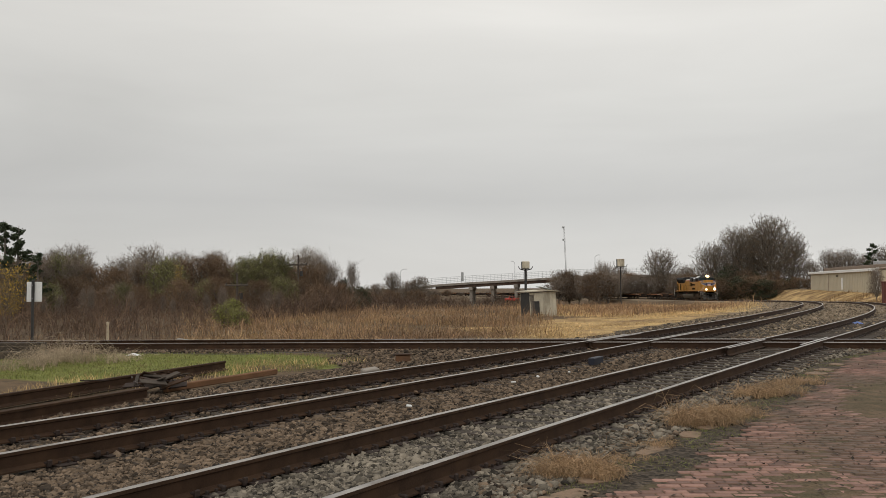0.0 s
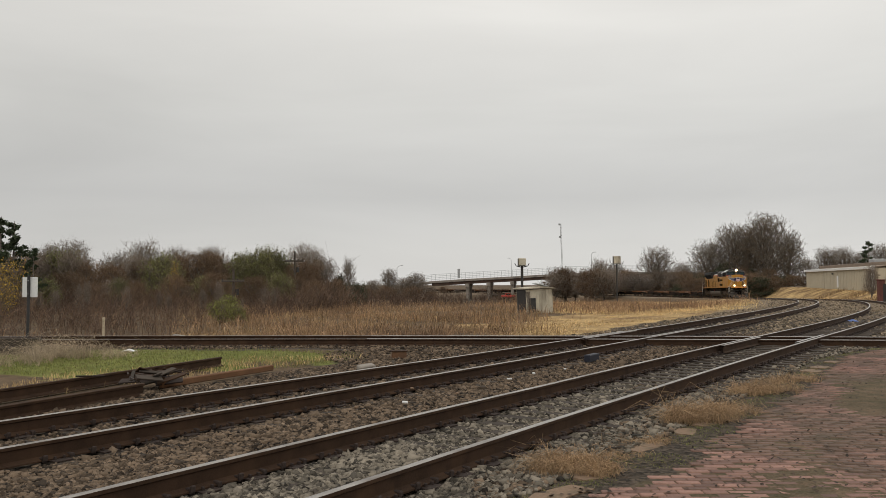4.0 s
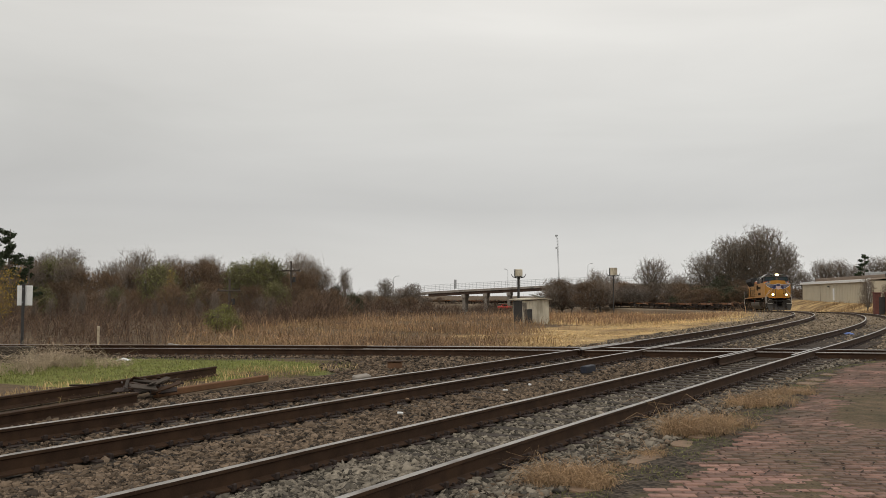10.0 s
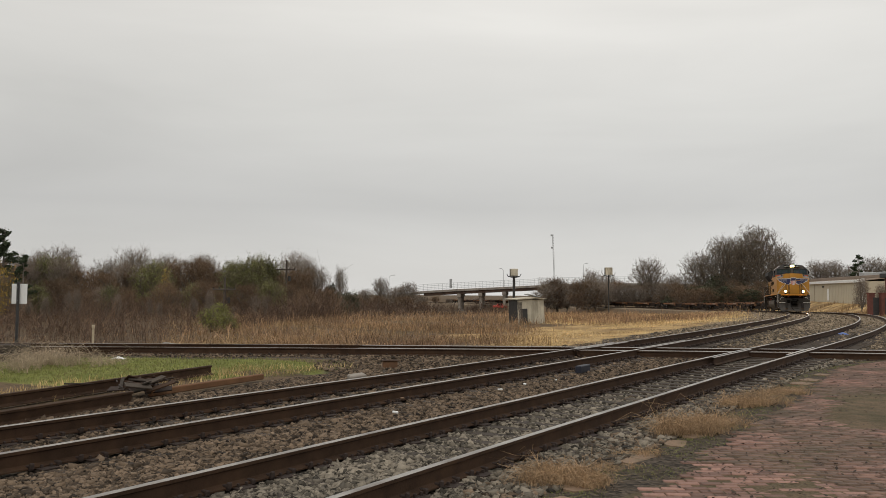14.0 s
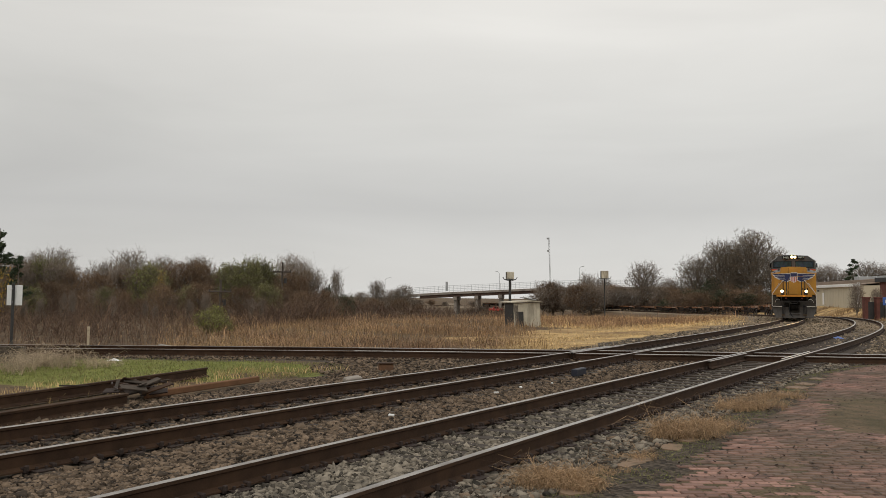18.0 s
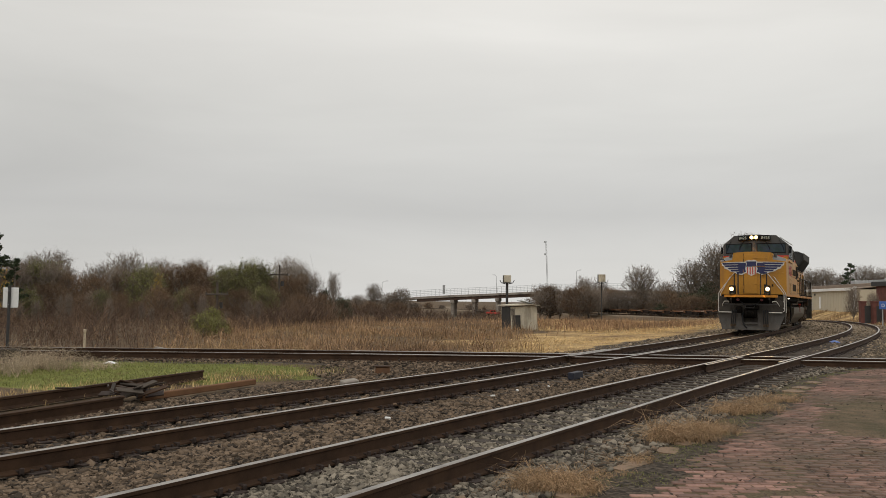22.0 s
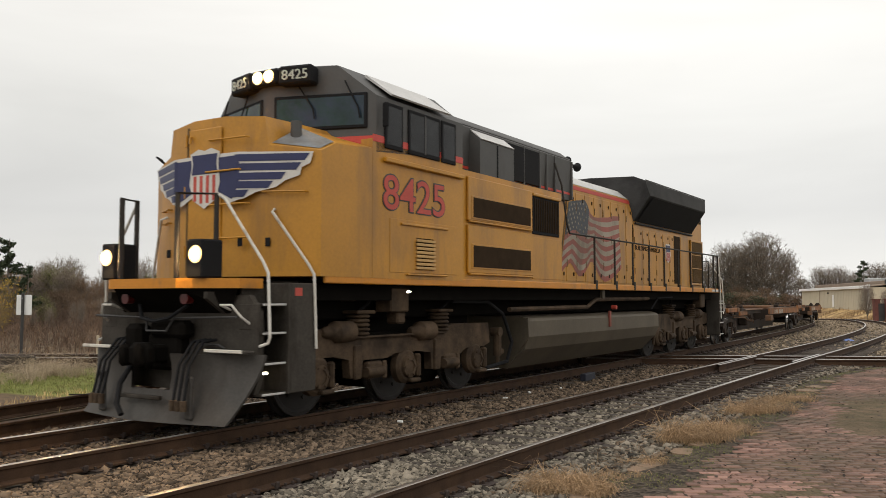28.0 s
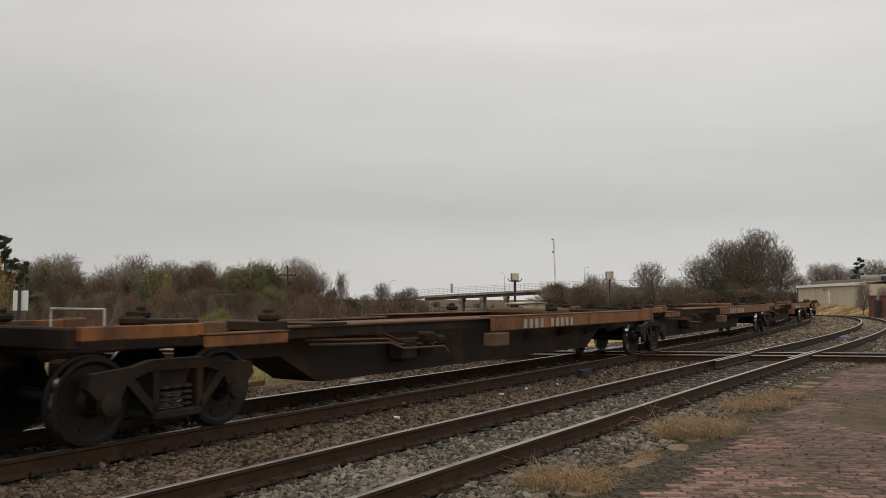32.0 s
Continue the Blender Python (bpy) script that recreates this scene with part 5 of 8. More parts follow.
can.add([(x, -HW - 0.019, z) for x, z, _ in vs], [(r * (pts + 1) + i, r * (pts + 1) + i + 1, (r + 1) * (pts + 1) + i + 1, (r + 1) * (pts + 1) + i) for r in range(2) for i in range(pts)])
canton = part("flag_canton", can, M_FLAG_BLUE, flag)
for r in range(6):
    for c in range(6):
        x, z = flag_point(0.035 + 0.066 * c + 0.03 * (r % 2), 0.585 + 0.073 * r)
        star = [(x + (0.042 if k % 2 == 0 else 0.017) * math.sin(k * math.pi / 5), z + (0.042 if k % 2 == 0 else 0.017) * math.cos(k * math.pi / 5)) for k in range(10)]
        part("star", Shape().prism(star, -HW - 0.023, -HW - 0.020, "y"), M_FLAG_WHITE, canton)

# railings
for q in (-1, 1):
    y = q * 1.52
    part("walkway_railing", Shape().tube([(7.12, q * 1.30, 4.36), (7.20, q * 1.42, 3.9), (7.22, y, 3.1), (7.35, y, 2.92), (18.70, y, 2.94), (18.92, y, 2.94)], 0.020, 7), M_POST, loco)
    for x in (8.66, 9.86, 11.06, 12.25, 13.46, 14.68, 15.90, 17.12, 18.35, 18.85):
        ps_ = part("railing_post", Shape().tube([(x, y, 1.80), (x, y, 2.93)], 0.024, 7), M_POST, loco)
        part("post_foot", Shape().box(x, q * 1.56, 1.88, 0.11, 0.03, 0.20, 0.008), M_POST, ps_)
    # front platform railings and the white stair rails
    part("front_railing", Shape().tube([(-1.84, q * 0.52, 1.82), (-1.84, q * 0.52, 2.84), (-1.44, q * 0.75, 2.86), (-1.44, q * 0.75, 1.82)], 0.034, 8), M_POST, loco)
    part("stair_rail", Shape().tube([(-1.44, q * 0.76, 2.86), (-1.39, q * 0.84, 2.80), (-1.34, q * 1.44, 2.02), (-1.33, q * 1.52, 1.88), (-1.30, q * 1.53, 1.12), (-1.33, q * 1.53, 1.05), (-1.44, q * 1.50, 1.02)], 0.019, 7), M_RAILING, loco, "white stair railing")
    part("stair_rail", Shape().tube([(-0.72, q * 1.02, 2.72), (-0.80, q * 1.06, 2.68), (-0.57, q * 1.48, 2.00), (-0.54, q * 1.54, 1.88), (-0.50, q * 1.55, 0.95)], 0.019, 7), M_RAILING, loco, "white stair railing")
    part("pilot_grab", Shape().tube([(-1.42, q * 1.00, 1.44), (-1.60, q * 1.02, 1.50), (-1.60, q * 1.20, 1.50), (-1.54, q * 1.30, 1.36), (-1.42, q * 1.32, 1.28)], 0.016, 6), M_RAILING, loco)
    part("rear_stair_rail", Shape().tube([(18.98, q * 1.52, 2.90), (19.05, q * 1.54, 2.3), (19.00, q * 1.56, 1.85), (19.00, q * 1.57, 0.95)], 0.018, 7), M_RAILING, loco, "white stair railing")
    part("rear_stair_rail", Shape().tube([(19.35, q * 1.10, 2.80), (19.62, q * 1.46, 2.20), (19.64, q * 1.50, 1.20), (19.55, q * 1.50, 1.08)], 0.018, 7), M_RAILING, loco, "white stair railing")
    part("rear_end_post", Shape().tube([(19.35, q * 1.10, 1.82), (19.35, q * 1.10, 2.80), (19.35, q * 0.45, 2.80), (19.35, q * 0.45, 1.82)], 0.022, 7), M_POST, loco)
part("rear_platform", Shape().box(19.35, 0, 1.83, 1.20, 2.8, 0.10, 0.012), M_SILL, loco, "orange-yellow rear edge")
part("rear_pilot", Shape().box(19.70, 0, 1.10, 0.08, 2.6, 1.30, 0.02), M_UNDER, loco)
mirrored(lambda q: part("warning_plate", side_panel(18.00, 18.72, 1.80, 1.865, q, 1.565, 0.008, 0.002), M_SILVER, loco, "small pale warning plate"))
mirrored(lambda q: part("red_notice", side_panel(-0.87, -0.74, 1.61, 1.71, q, 1.525, 0.008, 0.002), M_NUMBER, loco, "small red notice"))

# tank, reservoirs and pipes
part("fuel_tank", Shape().prism([(-1.22, 1.25), (-1.38, 1.20), (-1.42, 1.15), (-1.42, 0.86), (-1.32, 0.62), (-0.94, 0.25), (0.94, 0.25), (1.32, 0.62), (1.42, 0.86), (1.42, 1.15), (1.38, 1.20), (1.22, 1.25)], 5.66, 13.22, "x"), M_TANK, loco, "dusty grey-brown fuel tank", smooth=14)
for q in (-1, 1):
    part("tank_end_rib", Shape().prism([(q * 1.42, 1.22), (q * 1.43, 0.86), (q * 0.95, 0.24), (q * 0.90, 0.27), (q * 1.37, 0.90), (q * 1.37, 1.22)], 5.63, 5.70, "x"), M_TANK, loco)
    part("air_pipe", Shape().tube([(5.0, q * 1.36, 1.38), (8.6, q * 1.36, 1.40), (9.1, q * 1.36, 1.56), (12.6, q * 1.36, 1.58)], 0.045, 7), M_TRUCK, loco)
    part("air_pipe", Shape().tube([(3.2, q * 1.25, 1.54), (4.4, q * 1.25, 1.52), (4.9, q * 1.28, 1.30), (5.2, q * 1.30, 0.78), (5.05, q * 1.28, 0.44), (4.4, q * 1.2, 0.36)], 0.034, 7), M_BLACK, loco)
    part("air_pipe", Shape().tube([(13.0, q * 1.30, 1.3), (13.4, q * 1.36, 1.60), (14.6, q * 1.36, 1.62)], 0.022, 6), M_BLACK, loco)
    part("fuel_gauge", Shape().box(9.74, q * 1.43, 1.12, 0.10, 0.05, 0.36, 0.01), M_GAUGE, loco, "red fuel gauge")
    part("filler_cap", Shape().cyl(10.10, q * 1.40, 1.38, 0.05, 0.12, "y", 12), M_NUMBER, loco)
    part("hanging_box", Shape().box(9.45, q * 1.35, 1.68, 0.16, 0.12, 0.20, 0.01), M_TANK, loco)
    part("frame_pad", Shape().box(1.60, q * 1.20, 1.56, 0.46, 0.30, 0.36, 0.02), M_TRUCK, loco)
    part("pad_foot", Shape().box(1.72, q * 1.18, 1.30, 0.22, 0.22, 0.20, 0.03), M_TRUCK, loco)
    part("frame_pad", Shape().box(17.55, q * 1.25, 1.52, 0.42, 0.30, 0.42, 0.03), M_TRUCK, loco)
    part("frame_pipe", Shape().cyl(0.55, q * 1.20, 1.62, 0.08, 0.22, "y", 12), M_TRUCK, loco)
    part("walk_light", Shape().lathe([(0.02, 0), (0.038, 0.02), (0.015, 0.035)], 1.60, q * 1.50, 1.66, "z", 10), M_STEPLIGHT, loco, "burning step light")


def loco_truck(x0, flip):
    """One three-axle truck, its first axle at x0."""
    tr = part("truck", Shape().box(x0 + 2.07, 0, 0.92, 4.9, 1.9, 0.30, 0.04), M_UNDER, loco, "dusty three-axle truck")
    # near-black blocks fill the truck so no daylight shows between the wheels
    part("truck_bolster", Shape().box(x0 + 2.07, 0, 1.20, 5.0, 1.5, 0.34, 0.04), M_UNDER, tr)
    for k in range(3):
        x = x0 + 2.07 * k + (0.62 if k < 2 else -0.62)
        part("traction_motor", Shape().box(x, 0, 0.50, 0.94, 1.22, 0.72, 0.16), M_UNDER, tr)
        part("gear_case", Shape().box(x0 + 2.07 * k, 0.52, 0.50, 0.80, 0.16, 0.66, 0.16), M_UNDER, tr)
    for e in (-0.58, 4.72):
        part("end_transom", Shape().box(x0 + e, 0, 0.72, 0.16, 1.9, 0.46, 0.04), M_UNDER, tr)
    for q in (-1, 1):
        sd = lambda a: x0 + (4.14 - a if flip else a)
        out = [(-0.62, 0.80), (-0.62, 1.12), (-0.30, 1.16), (0.45, 1.16), (0.70, 1.04), (2.90, 1.03), (3.40, 1.16), (4.60, 1.15), (4.66, 0.80), (4.45, 0.74),
               (3.84, 0.74), (3.60, 0.64), (3.05, 0.64), (3.02, 0.45), (2.76, 0.45), (2.74, 0.72), (2.40, 0.76), (1.78, 0.76), (1.55, 0.70), (0.98, 0.70), (0.95, 0.46), (0.70, 0.46), (0.66, 0.72), (0.34, 0.78), (-0.34, 0.78)]
        part("side_frame", Shape().prism([(sd(a), b) for a, b in out], q * 1.00, q * 1.14, "y"), M_TRUCK, tr, smooth=20)
        part("frame_rib", Shape().box(sd(1.9), q * 1.15, 1.03, 2.5, 0.10, 0.03, 0.008), M_TRUCK, tr)
        for a in (0.83, 2.89):
            part("pedestal", Shape().box(sd(a), q * 1.15, 0.68, 0.16, 0.06, 0.48, 0.015), M_TRUCK, tr)
            part("link_box", Shape().box(sd(a + 0.40), q * 1.10, 0.55, 0.36, 0.16, 0.24, 0.03), M_TRUCK, tr)
            part("link_rod", Shape().cyl(sd(a + 0.34), q * 1.19, 0.53, 0.075, 0.40, "x", 14), M_TRUCK, tr)
            part("link_plate", Shape().box(sd(a + 0.62), q * 1.17, 0.54, 0.10, 0.05, 0.26, 0.02), M_TRUCK, tr)
        for k in range(3):
            x = x0 + 2.07 * k
            jb = part("journal_box", Shape().lathe([(0.27, 0), (0.27, q * 0.10), (0.22, q * 0.14)], x, q * 1.02, 0.55, "y", 18), M_TRUCK, tr)
            part("bearing_cap", Shape().lathe([(0.17, 0), (0.16, q * 0.05), (0.10, q * 0.06), (0.10, q * 0.04), (0.03, q * 0.045)], x, q * 1.16, 0.54, "y", 16), M_TRUCK, jb)
            for a in range(6):
                part("cap_bolt", Shape().cyl(x + 0.135 * math.cos(a * 1.047), q * 1.215, 0.54 + 0.135 * math.sin(a * 1.047), 0.018, 0.03, "y", 6), M_TRUCK, jb)
            part("journal_clamp", Shape().box(x + 0.22, q * 1.18, 0.55, 0.09, 0.12, 0.36, 0.03), M_TRUCK, jb)
            part("clamp_foot", Shape().box(x + 0.12, q * 1.18, 0.33, 0.26, 0.12, 0.06, 0.015), M_TRUCK, jb)
            part("brake_shoe", Shape().box(x + 0.56, q * 0.80, 0.52, 0.10, 0.14, 0.40, 0.03), M_UNDER, tr)
        for a in (0.50, 2.55):
            part("brake_cylinder", Shape().lathe([(0.05, -0.42), (0.08, -0.36), (0.10, -0.22), (0.15, -0.16), (0.15, 0.18), (0.10, 0.21), (0.05, 0.30)], sd(a), q * 1.14, 1.12 if a < 1 else 1.07, "x", 16), M_TRUCK, tr)
        for a in (0.95, 3.08):
            for k in range(5):
                part("spring_coil", Shape().lathe([(0.15, 0), (0.175, 0.018), (0.175, 0.034), (0.15, 0.052)], sd(a), q * 1.06, 1.05 + 0.062 * k, "z", 14), M_TRUCK, tr)
            part("spring_cap", Shape().box(sd(a), q * 1.06, 1.385, 0.42, 0.34, 0.05, 0.015), M_TRUCK, tr)
            part("spring_hose", Shape().tube([(sd(a), q * 1.10, 1.41), (sd(a + 0.10), q * 1.16, 1.50), (sd(a + 0.18), q * 1.2, 1.62)], 0.022, 6), M_BLACK, tr)
        xs_ = sd(4.83)
        part("shock_absorber", Shape().tube([(xs_, q * 1.20, 0.55), (xs_, q * 1.20, 0.94)], 0.075, 10), M_TRUCK, tr)
        part("shock_rod", Shape().tube([(xs_, q * 1.20, 0.36), (xs_, q * 1.20, 0.56)], 0.04, 8), M_TRUCK, tr)
        part("shock_eye", Shape().cyl(xs_, q * 1.18, 0.98, 0.085, 0.18, "y", 12), M_TRUCK, tr)
        part("shock_bracket", Shape().box(sd(4.95), q * 1.16, 0.62, 0.22, 0.12, 0.10, 0.02), M_TRUCK, tr)
    return tr


truck_a, truck_b = loco_truck(0.0, False), loco_truck(14.14, True)


def wheelset_mesh(r=0.53):
    sh = Shape().cyl(0, 0, 0, 0.09, 1.9, "y", 12)
    slots = [0] * len(sh.f)
    for q in (-1, 1):
        sh.lathe([(0.10, q * 0.66), (0.16, q * 0.70), (r - 0.10, q * 0.735), (r - 0.05, q * 0.69), (r + 0.028, q * 0.685), (r + 0.025, q * 0.715), (r, q * 0.73), (r - 0.004, q * 0.82), (r - 0.05, q * 0.825), (r - 0.09, q * 0.79), (0.18, q * 0.80), (0.12, q * 0.86)], 0, 0, 0, "y", 40)
        n = len(sh.f) - len(slots)
        slots += [1 if (40 * 6 <= i < 40 * 7) else 0 for i in range(n)]
    for q in (-1, 1):
        for k in range(6):
            a = k * math.pi / 3
            sh.cyl(0.30 * math.cos(a), q * 0.795, 0.30 * math.sin(a), 0.03, 0.03, "y", 8)
            slots += [0] * (len(sh.f) - len(slots))
    return mesh_of("wheelset", sh, [M_WHEEL, M_TREAD], 40, slots)


WHEELSET = wheelset_mesh()
CAR_WHEELSET = wheelset_mesh(0.46)
loco_wheels = []
for tr, x0 in ((truck_a, 0.0), (truck_b, 14.14)):
    for k in range(3):
        ob = part("wheelset", WHEELSET, None, tr)
        ob.matrix_basis = Matrix.Translation((x0 + 2.07 * k, 0, 0.53))
        loco_wheels.append((ob, x0 + 2.07 * k))


# ---- the spine cars ----
# local axes as the engine's, from the centre of a unit's leading truck
M_RUSTORANGE = mat("rusty_orange_paint", (0.26, 0.100, 0.028), 0.75, vary=0.3, scale=1.5, fine=30, dirt=(0.040, 0.022, 0.014), dirt_amount=0.6, dirt_scale=1.5, streak=2)
M_CARDARK = mat("dark_rusty_steel", (0.026, 0.018, 0.013), 0.8, vary=0.4, scale=1.5, fine=30, dirt=(0.075, 0.038, 0.020), dirt_amount=0.4, dirt_scale=1.2, streak=2, spec=0.25)
M_CARBROWN = mat("brown_rusty_deck", (0.150, 0.075, 0.036), 0.85, vary=0.3, scale=1.5, fine=30, dirt=(0.06, 0.038, 0.028), dirt_amount=0.35)
M_BARS = mat("faded_white_stencil", (0.38, 0.33, 0.27), 0.7, vary=0.2)
UNIT = 16.3


def car_truck(parent, x0):
    tr = part("truck", Shape().box(x0, 0, 0.62, 0.46, 2.0, 0.30, 0.04), M_CARDARK, parent, "dark two-axle truck with coil springs")
    for q in (-1, 1):
        y0, y1 = q * 0.98, q * 1.10
        arch = [(-1.14, 0.62), (-1.10, 0.76), (-0.60, 0.80), (-0.35, 0.86), (0.35, 0.86), (0.60, 0.80), (1.10, 0.76), (1.14, 0.62), (1.02, 0.50), (0.72, 0.52),
                (0.66, 0.66), (0.40, 0.74), (-0.40, 0.74), (-0.66, 0.66), (-0.72, 0.52), (-1.02, 0.50)]
        part("side_frame", Shape().prism([(x0 + a, b) for a, b in arch], y0, y1, "y"), M_CARDARK, tr, smooth=25)
        low = Shape()
        for k in (-1, 1):
            low.prism([(x0 + k * 0.70, 0.66), (x0 + k * 0.58, 0.68), (x0 + k * 0.22, 0.28), (x0 + k * 0.30, 0.24)], y0, y1, "y")
            low.prism([(x0 + k * 0.34, 0.76), (x0 + k * 0.26, 0.76), (x0 + k * 0.26, 0.28), (x0 + k * 0.34, 0.28)], y0, y1, "y")
        low.box(x0, q * 1.04, 0.26, 0.66, 0.14, 0.10, 0.02)
        part("frame_truss", low, M_CARDARK, tr)
        for dx in (-0.15, 0.0, 0.15):
            for k in range(4):
                part("spring_coil", Shape().lathe([(0.055, 0), (0.072, 0.012), (0.072, 0.03), (0.055, 0.042)], x0 + dx, q * 1.03, 0.33 + 0.066 * k, "z", 9), M_DARKSTEEL, tr)
        for dx in (-0.875, 0.875):
            part("bearing_cap", Shape().lathe([(0.13, 0), (0.12, q * 0.07), (0.05, q * 0.09)], x0 + dx, q * 1.06, 0.45, "y", 14), M_CARDARK, tr)
    sets = []
    for dx in (-0.875, 0.875):
        ob = part("wheelset", CAR_WHEELSET, None, tr)
        ob.matrix_basis = Matrix.Translation((x0 + dx, 0, 0.46))
        sets.append((ob, x0 + dx))
    return sets


def spine_unit(first, last):
    car = thing("spine_car", "empty rust-orange container spine car unit on dark trucks", "freight car", "train of spine cars")
    sp = Shape()
    sec = 0.42
    sp.prism([(1.2, 1.10), (1.2, 0.72), (2.3, 0.72), (3.1, 0.31), (13.2, 0.31), (14.0, 0.72), (15.1, 0.72), (15.1, 1.10)], -sec, sec, "y")
    part("centre_sill", sp, M_CARDARK, car, "dark rusty centre beam")
    part("sill_flange", Shape().box(8.15, 0, 1.115, 13.9, 1.0, 0.03, 0.008), M_CARBROWN, car)
    part("lower_flange", Shape().box(8.15, 0, 0.32, 10.1, 0.95, 0.03, 0.008), M_CARDARK, car)
    part("end_platform", Shape().box(-0.1, 0, 1.05, 2.7, 1.5, 0.20, 0.02), M_CARDARK, car)
    part("end_platform", Shape().box(15.7, 0, 1.00, 1.2, 1.5, 0.20, 0.02), M_CARDARK, car)
    for q in (-1, 1):
        part("bolster_end", Shape().box(-0.60, q * 1.28, 1.175, 1.56, 0.10, 0.145, 0.012), M_RUSTORANGE, car, "rust-orange side plate")
        part("bolster_block", Shape().box(0.30, q * 1.28, 1.18, 0.32, 0.16, 0.17, 0.02), M_CARBROWN, car)
        part("side_plate", Shape().box(0.72, q * 1.42, 1.045, 1.30, 0.06, 0.13, 0.012), M_RUSTORANGE, car, "rust-orange side plate")
        part("plate_ledge", Shape().box(0.72, q * 1.36, 1.125, 1.32, 0.20, 0.02, 0.005), M_CARBROWN, car)
        for x in (-0.70, 1.28, 14.6, 9.5):
            part("container_lock", Shape().box(x, q * 1.20, 1.29, 0.24, 0.20, 0.10, 0.03).box(x, q * 1.20, 1.36, 0.12, 0.11, 0.08, 0.02), M_CARDARK, car)
        part("cross_bearer", Shape().box(1.30, q * 0.80, 1.18, 0.45, 1.0, 0.12, 0.015), M_CARDARK, car)
        part("outrigger_rail", Shape().box(4.0, q * 1.00, 1.145, 5.4, 0.12, 0.035, 0.008), M_CARBROWN, car)
        part("outrigger_web", Shape().box(4.0, q * 1.00, 1.06, 5.4, 0.02, 0.14, 0.004), M_CARDARK, car)
        part("side_sill", Shape().box(11.0, q * 1.34, 1.05, 8.6, 0.07, 0.25, 0.015), M_RUSTORANGE, car, "rust-orange side sill with faded stencils")
        part("sill_top", Shape().box(11.0, q * 1.24, 1.185, 8.6, 0.28, 0.025, 0.006), M_CARBROWN, car)
        part("sill_end_post", Shape().box(15.35, q * 1.34, 1.04, 0.16, 0.10, 0.30, 0.015), M_CARBROWN, car)
        part("hanging_box", Shape().box(6.95, q * 1.30, 0.78, 0.56, 0.24, 0.24, 0.02), M_CARBROWN, car)
        for x in (8.3, 9.9, 11.5, 13.1, 14.6):
            part("rib", Shape().prism([(q * 0.40, 1.10), (q * 1.30, 1.10), (q * 1.30, 0.92), (q * 0.42, 0.62)], x - 0.03, x + 0.03, "x"), M_CARDARK, car)
        for k in range(10):
            if k != 4:
                part("stencil_bar", Shape().box(7.95 + 0.24 * k, q * 1.378, 1.03, 0.13, 0.006, 0.17, 0.0), M_BARS, car)
        part("brake_pipe", Shape().tube([(1.4, q * 0.50, 0.98), (3.0, q * 0.62, 0.96), (4.2, q * 0.62, 0.94), (4.6, q * 0.62, 0.84), (6.2, q * 0.62, 0.80)], 0.025, 6), M_CARDARK, car)
        part("brake_rod", Shape().tube([(2.4, q * 0.52, 1.02), (5.0, q * 0.75, 1.02), (5.4, q * 0.80, 0.90), (5.7, q * 0.80, 0.66)], 0.020, 6), M_CARBROWN, car)
    for y0_, z0_ in ((-0.66, 0.98), (-0.72, 0.90), (-0.80, 0.84)):
        part("brake_pipe", Shape().tube([(2.6, y0_ + 0.10, z0_ + 0.03), (3.6, y0_, z0_), (4.4, y0_, z0_ - 0.02), (4.7, y0_ - 0.04, z0_ - 0.12), (5.9, y0_ - 0.04, z0_ - 0.14), (6.1, y0_ - 0.02, z0_ - 0.26)], 0.020, 6), M_CARBROWN, car)
    part("valve_body", Shape().box(5.5, -0.74, 0.86, 0.34, 0.22, 0.20, 0.05).cyl(5.9, -0.74, 0.80, 0.09, 0.24, "x", 10), M_CARDARK, car)
    part("brake_valve", Shape().box(5.0, -0.62, 0.68, 0.42, 0.34, 0.36, 0.05).cyl(5.5, -0.62, 0.70, 0.16, 0.36, "x", 12), M_CARDARK, car)
    part("air_reservoir", Shape().lathe([(0.05, -0.45), (0.18, -0.38), (0.18, 0.38), (0.05, 0.45)], 4.2, 0.62, 0.66, "x", 14), M_CARDARK, car)
    part("cross_walk", Shape().box(2.6, 0, 1.17, 0.7, 2.2, 0.03, 0.006), M_CARDARK, car)
    part("hitch", Shape().box(10.9, 0, 1.22, 0.9, 1.6, 0.12, 0.03), M_CARBROWN, car)
    part("hitch_plate", Shape().box(12.4, 0, 1.20, 0.5, 2.3, 0.08, 0.02), M_CARDARK, car)
    sets = car_truck(car, 0.0)
    if first:
        part("end_sill", Shape().box(-1.42, 0, 1.13, 0.14, 2.5, 0.22, 0.02), M_CARDARK, car)
        part("coupler", coupler(-1.85, 1), M_CARDARK, car, smooth=40)
        part("end_handrail", Shape().tube([(-1.0, -1.15, 1.22), (-1.0, -1.15, 1.41), (-1.0, -0.25, 1.41), (-1.0, -0.25, 1.22)], 0.014, 6), M_RAILING, car)
    if last:
        sets += car_truck(car, UNIT)
        part("end_sill", Shape().box(UNIT + 1.42, 0, 1.13, 0.14, 2.5, 0.22, 0.02), M_CARDARK, car)
        part("end_platform", Shape().box(UNIT + 0.1, 0, 1.05, 2.7, 1.5, 0.20, 0.02), M_CARDARK, car)
        part("coupler", coupler(UNIT + 1.85, -1), M_CARDARK, car, smooth=40)
    return car, sets


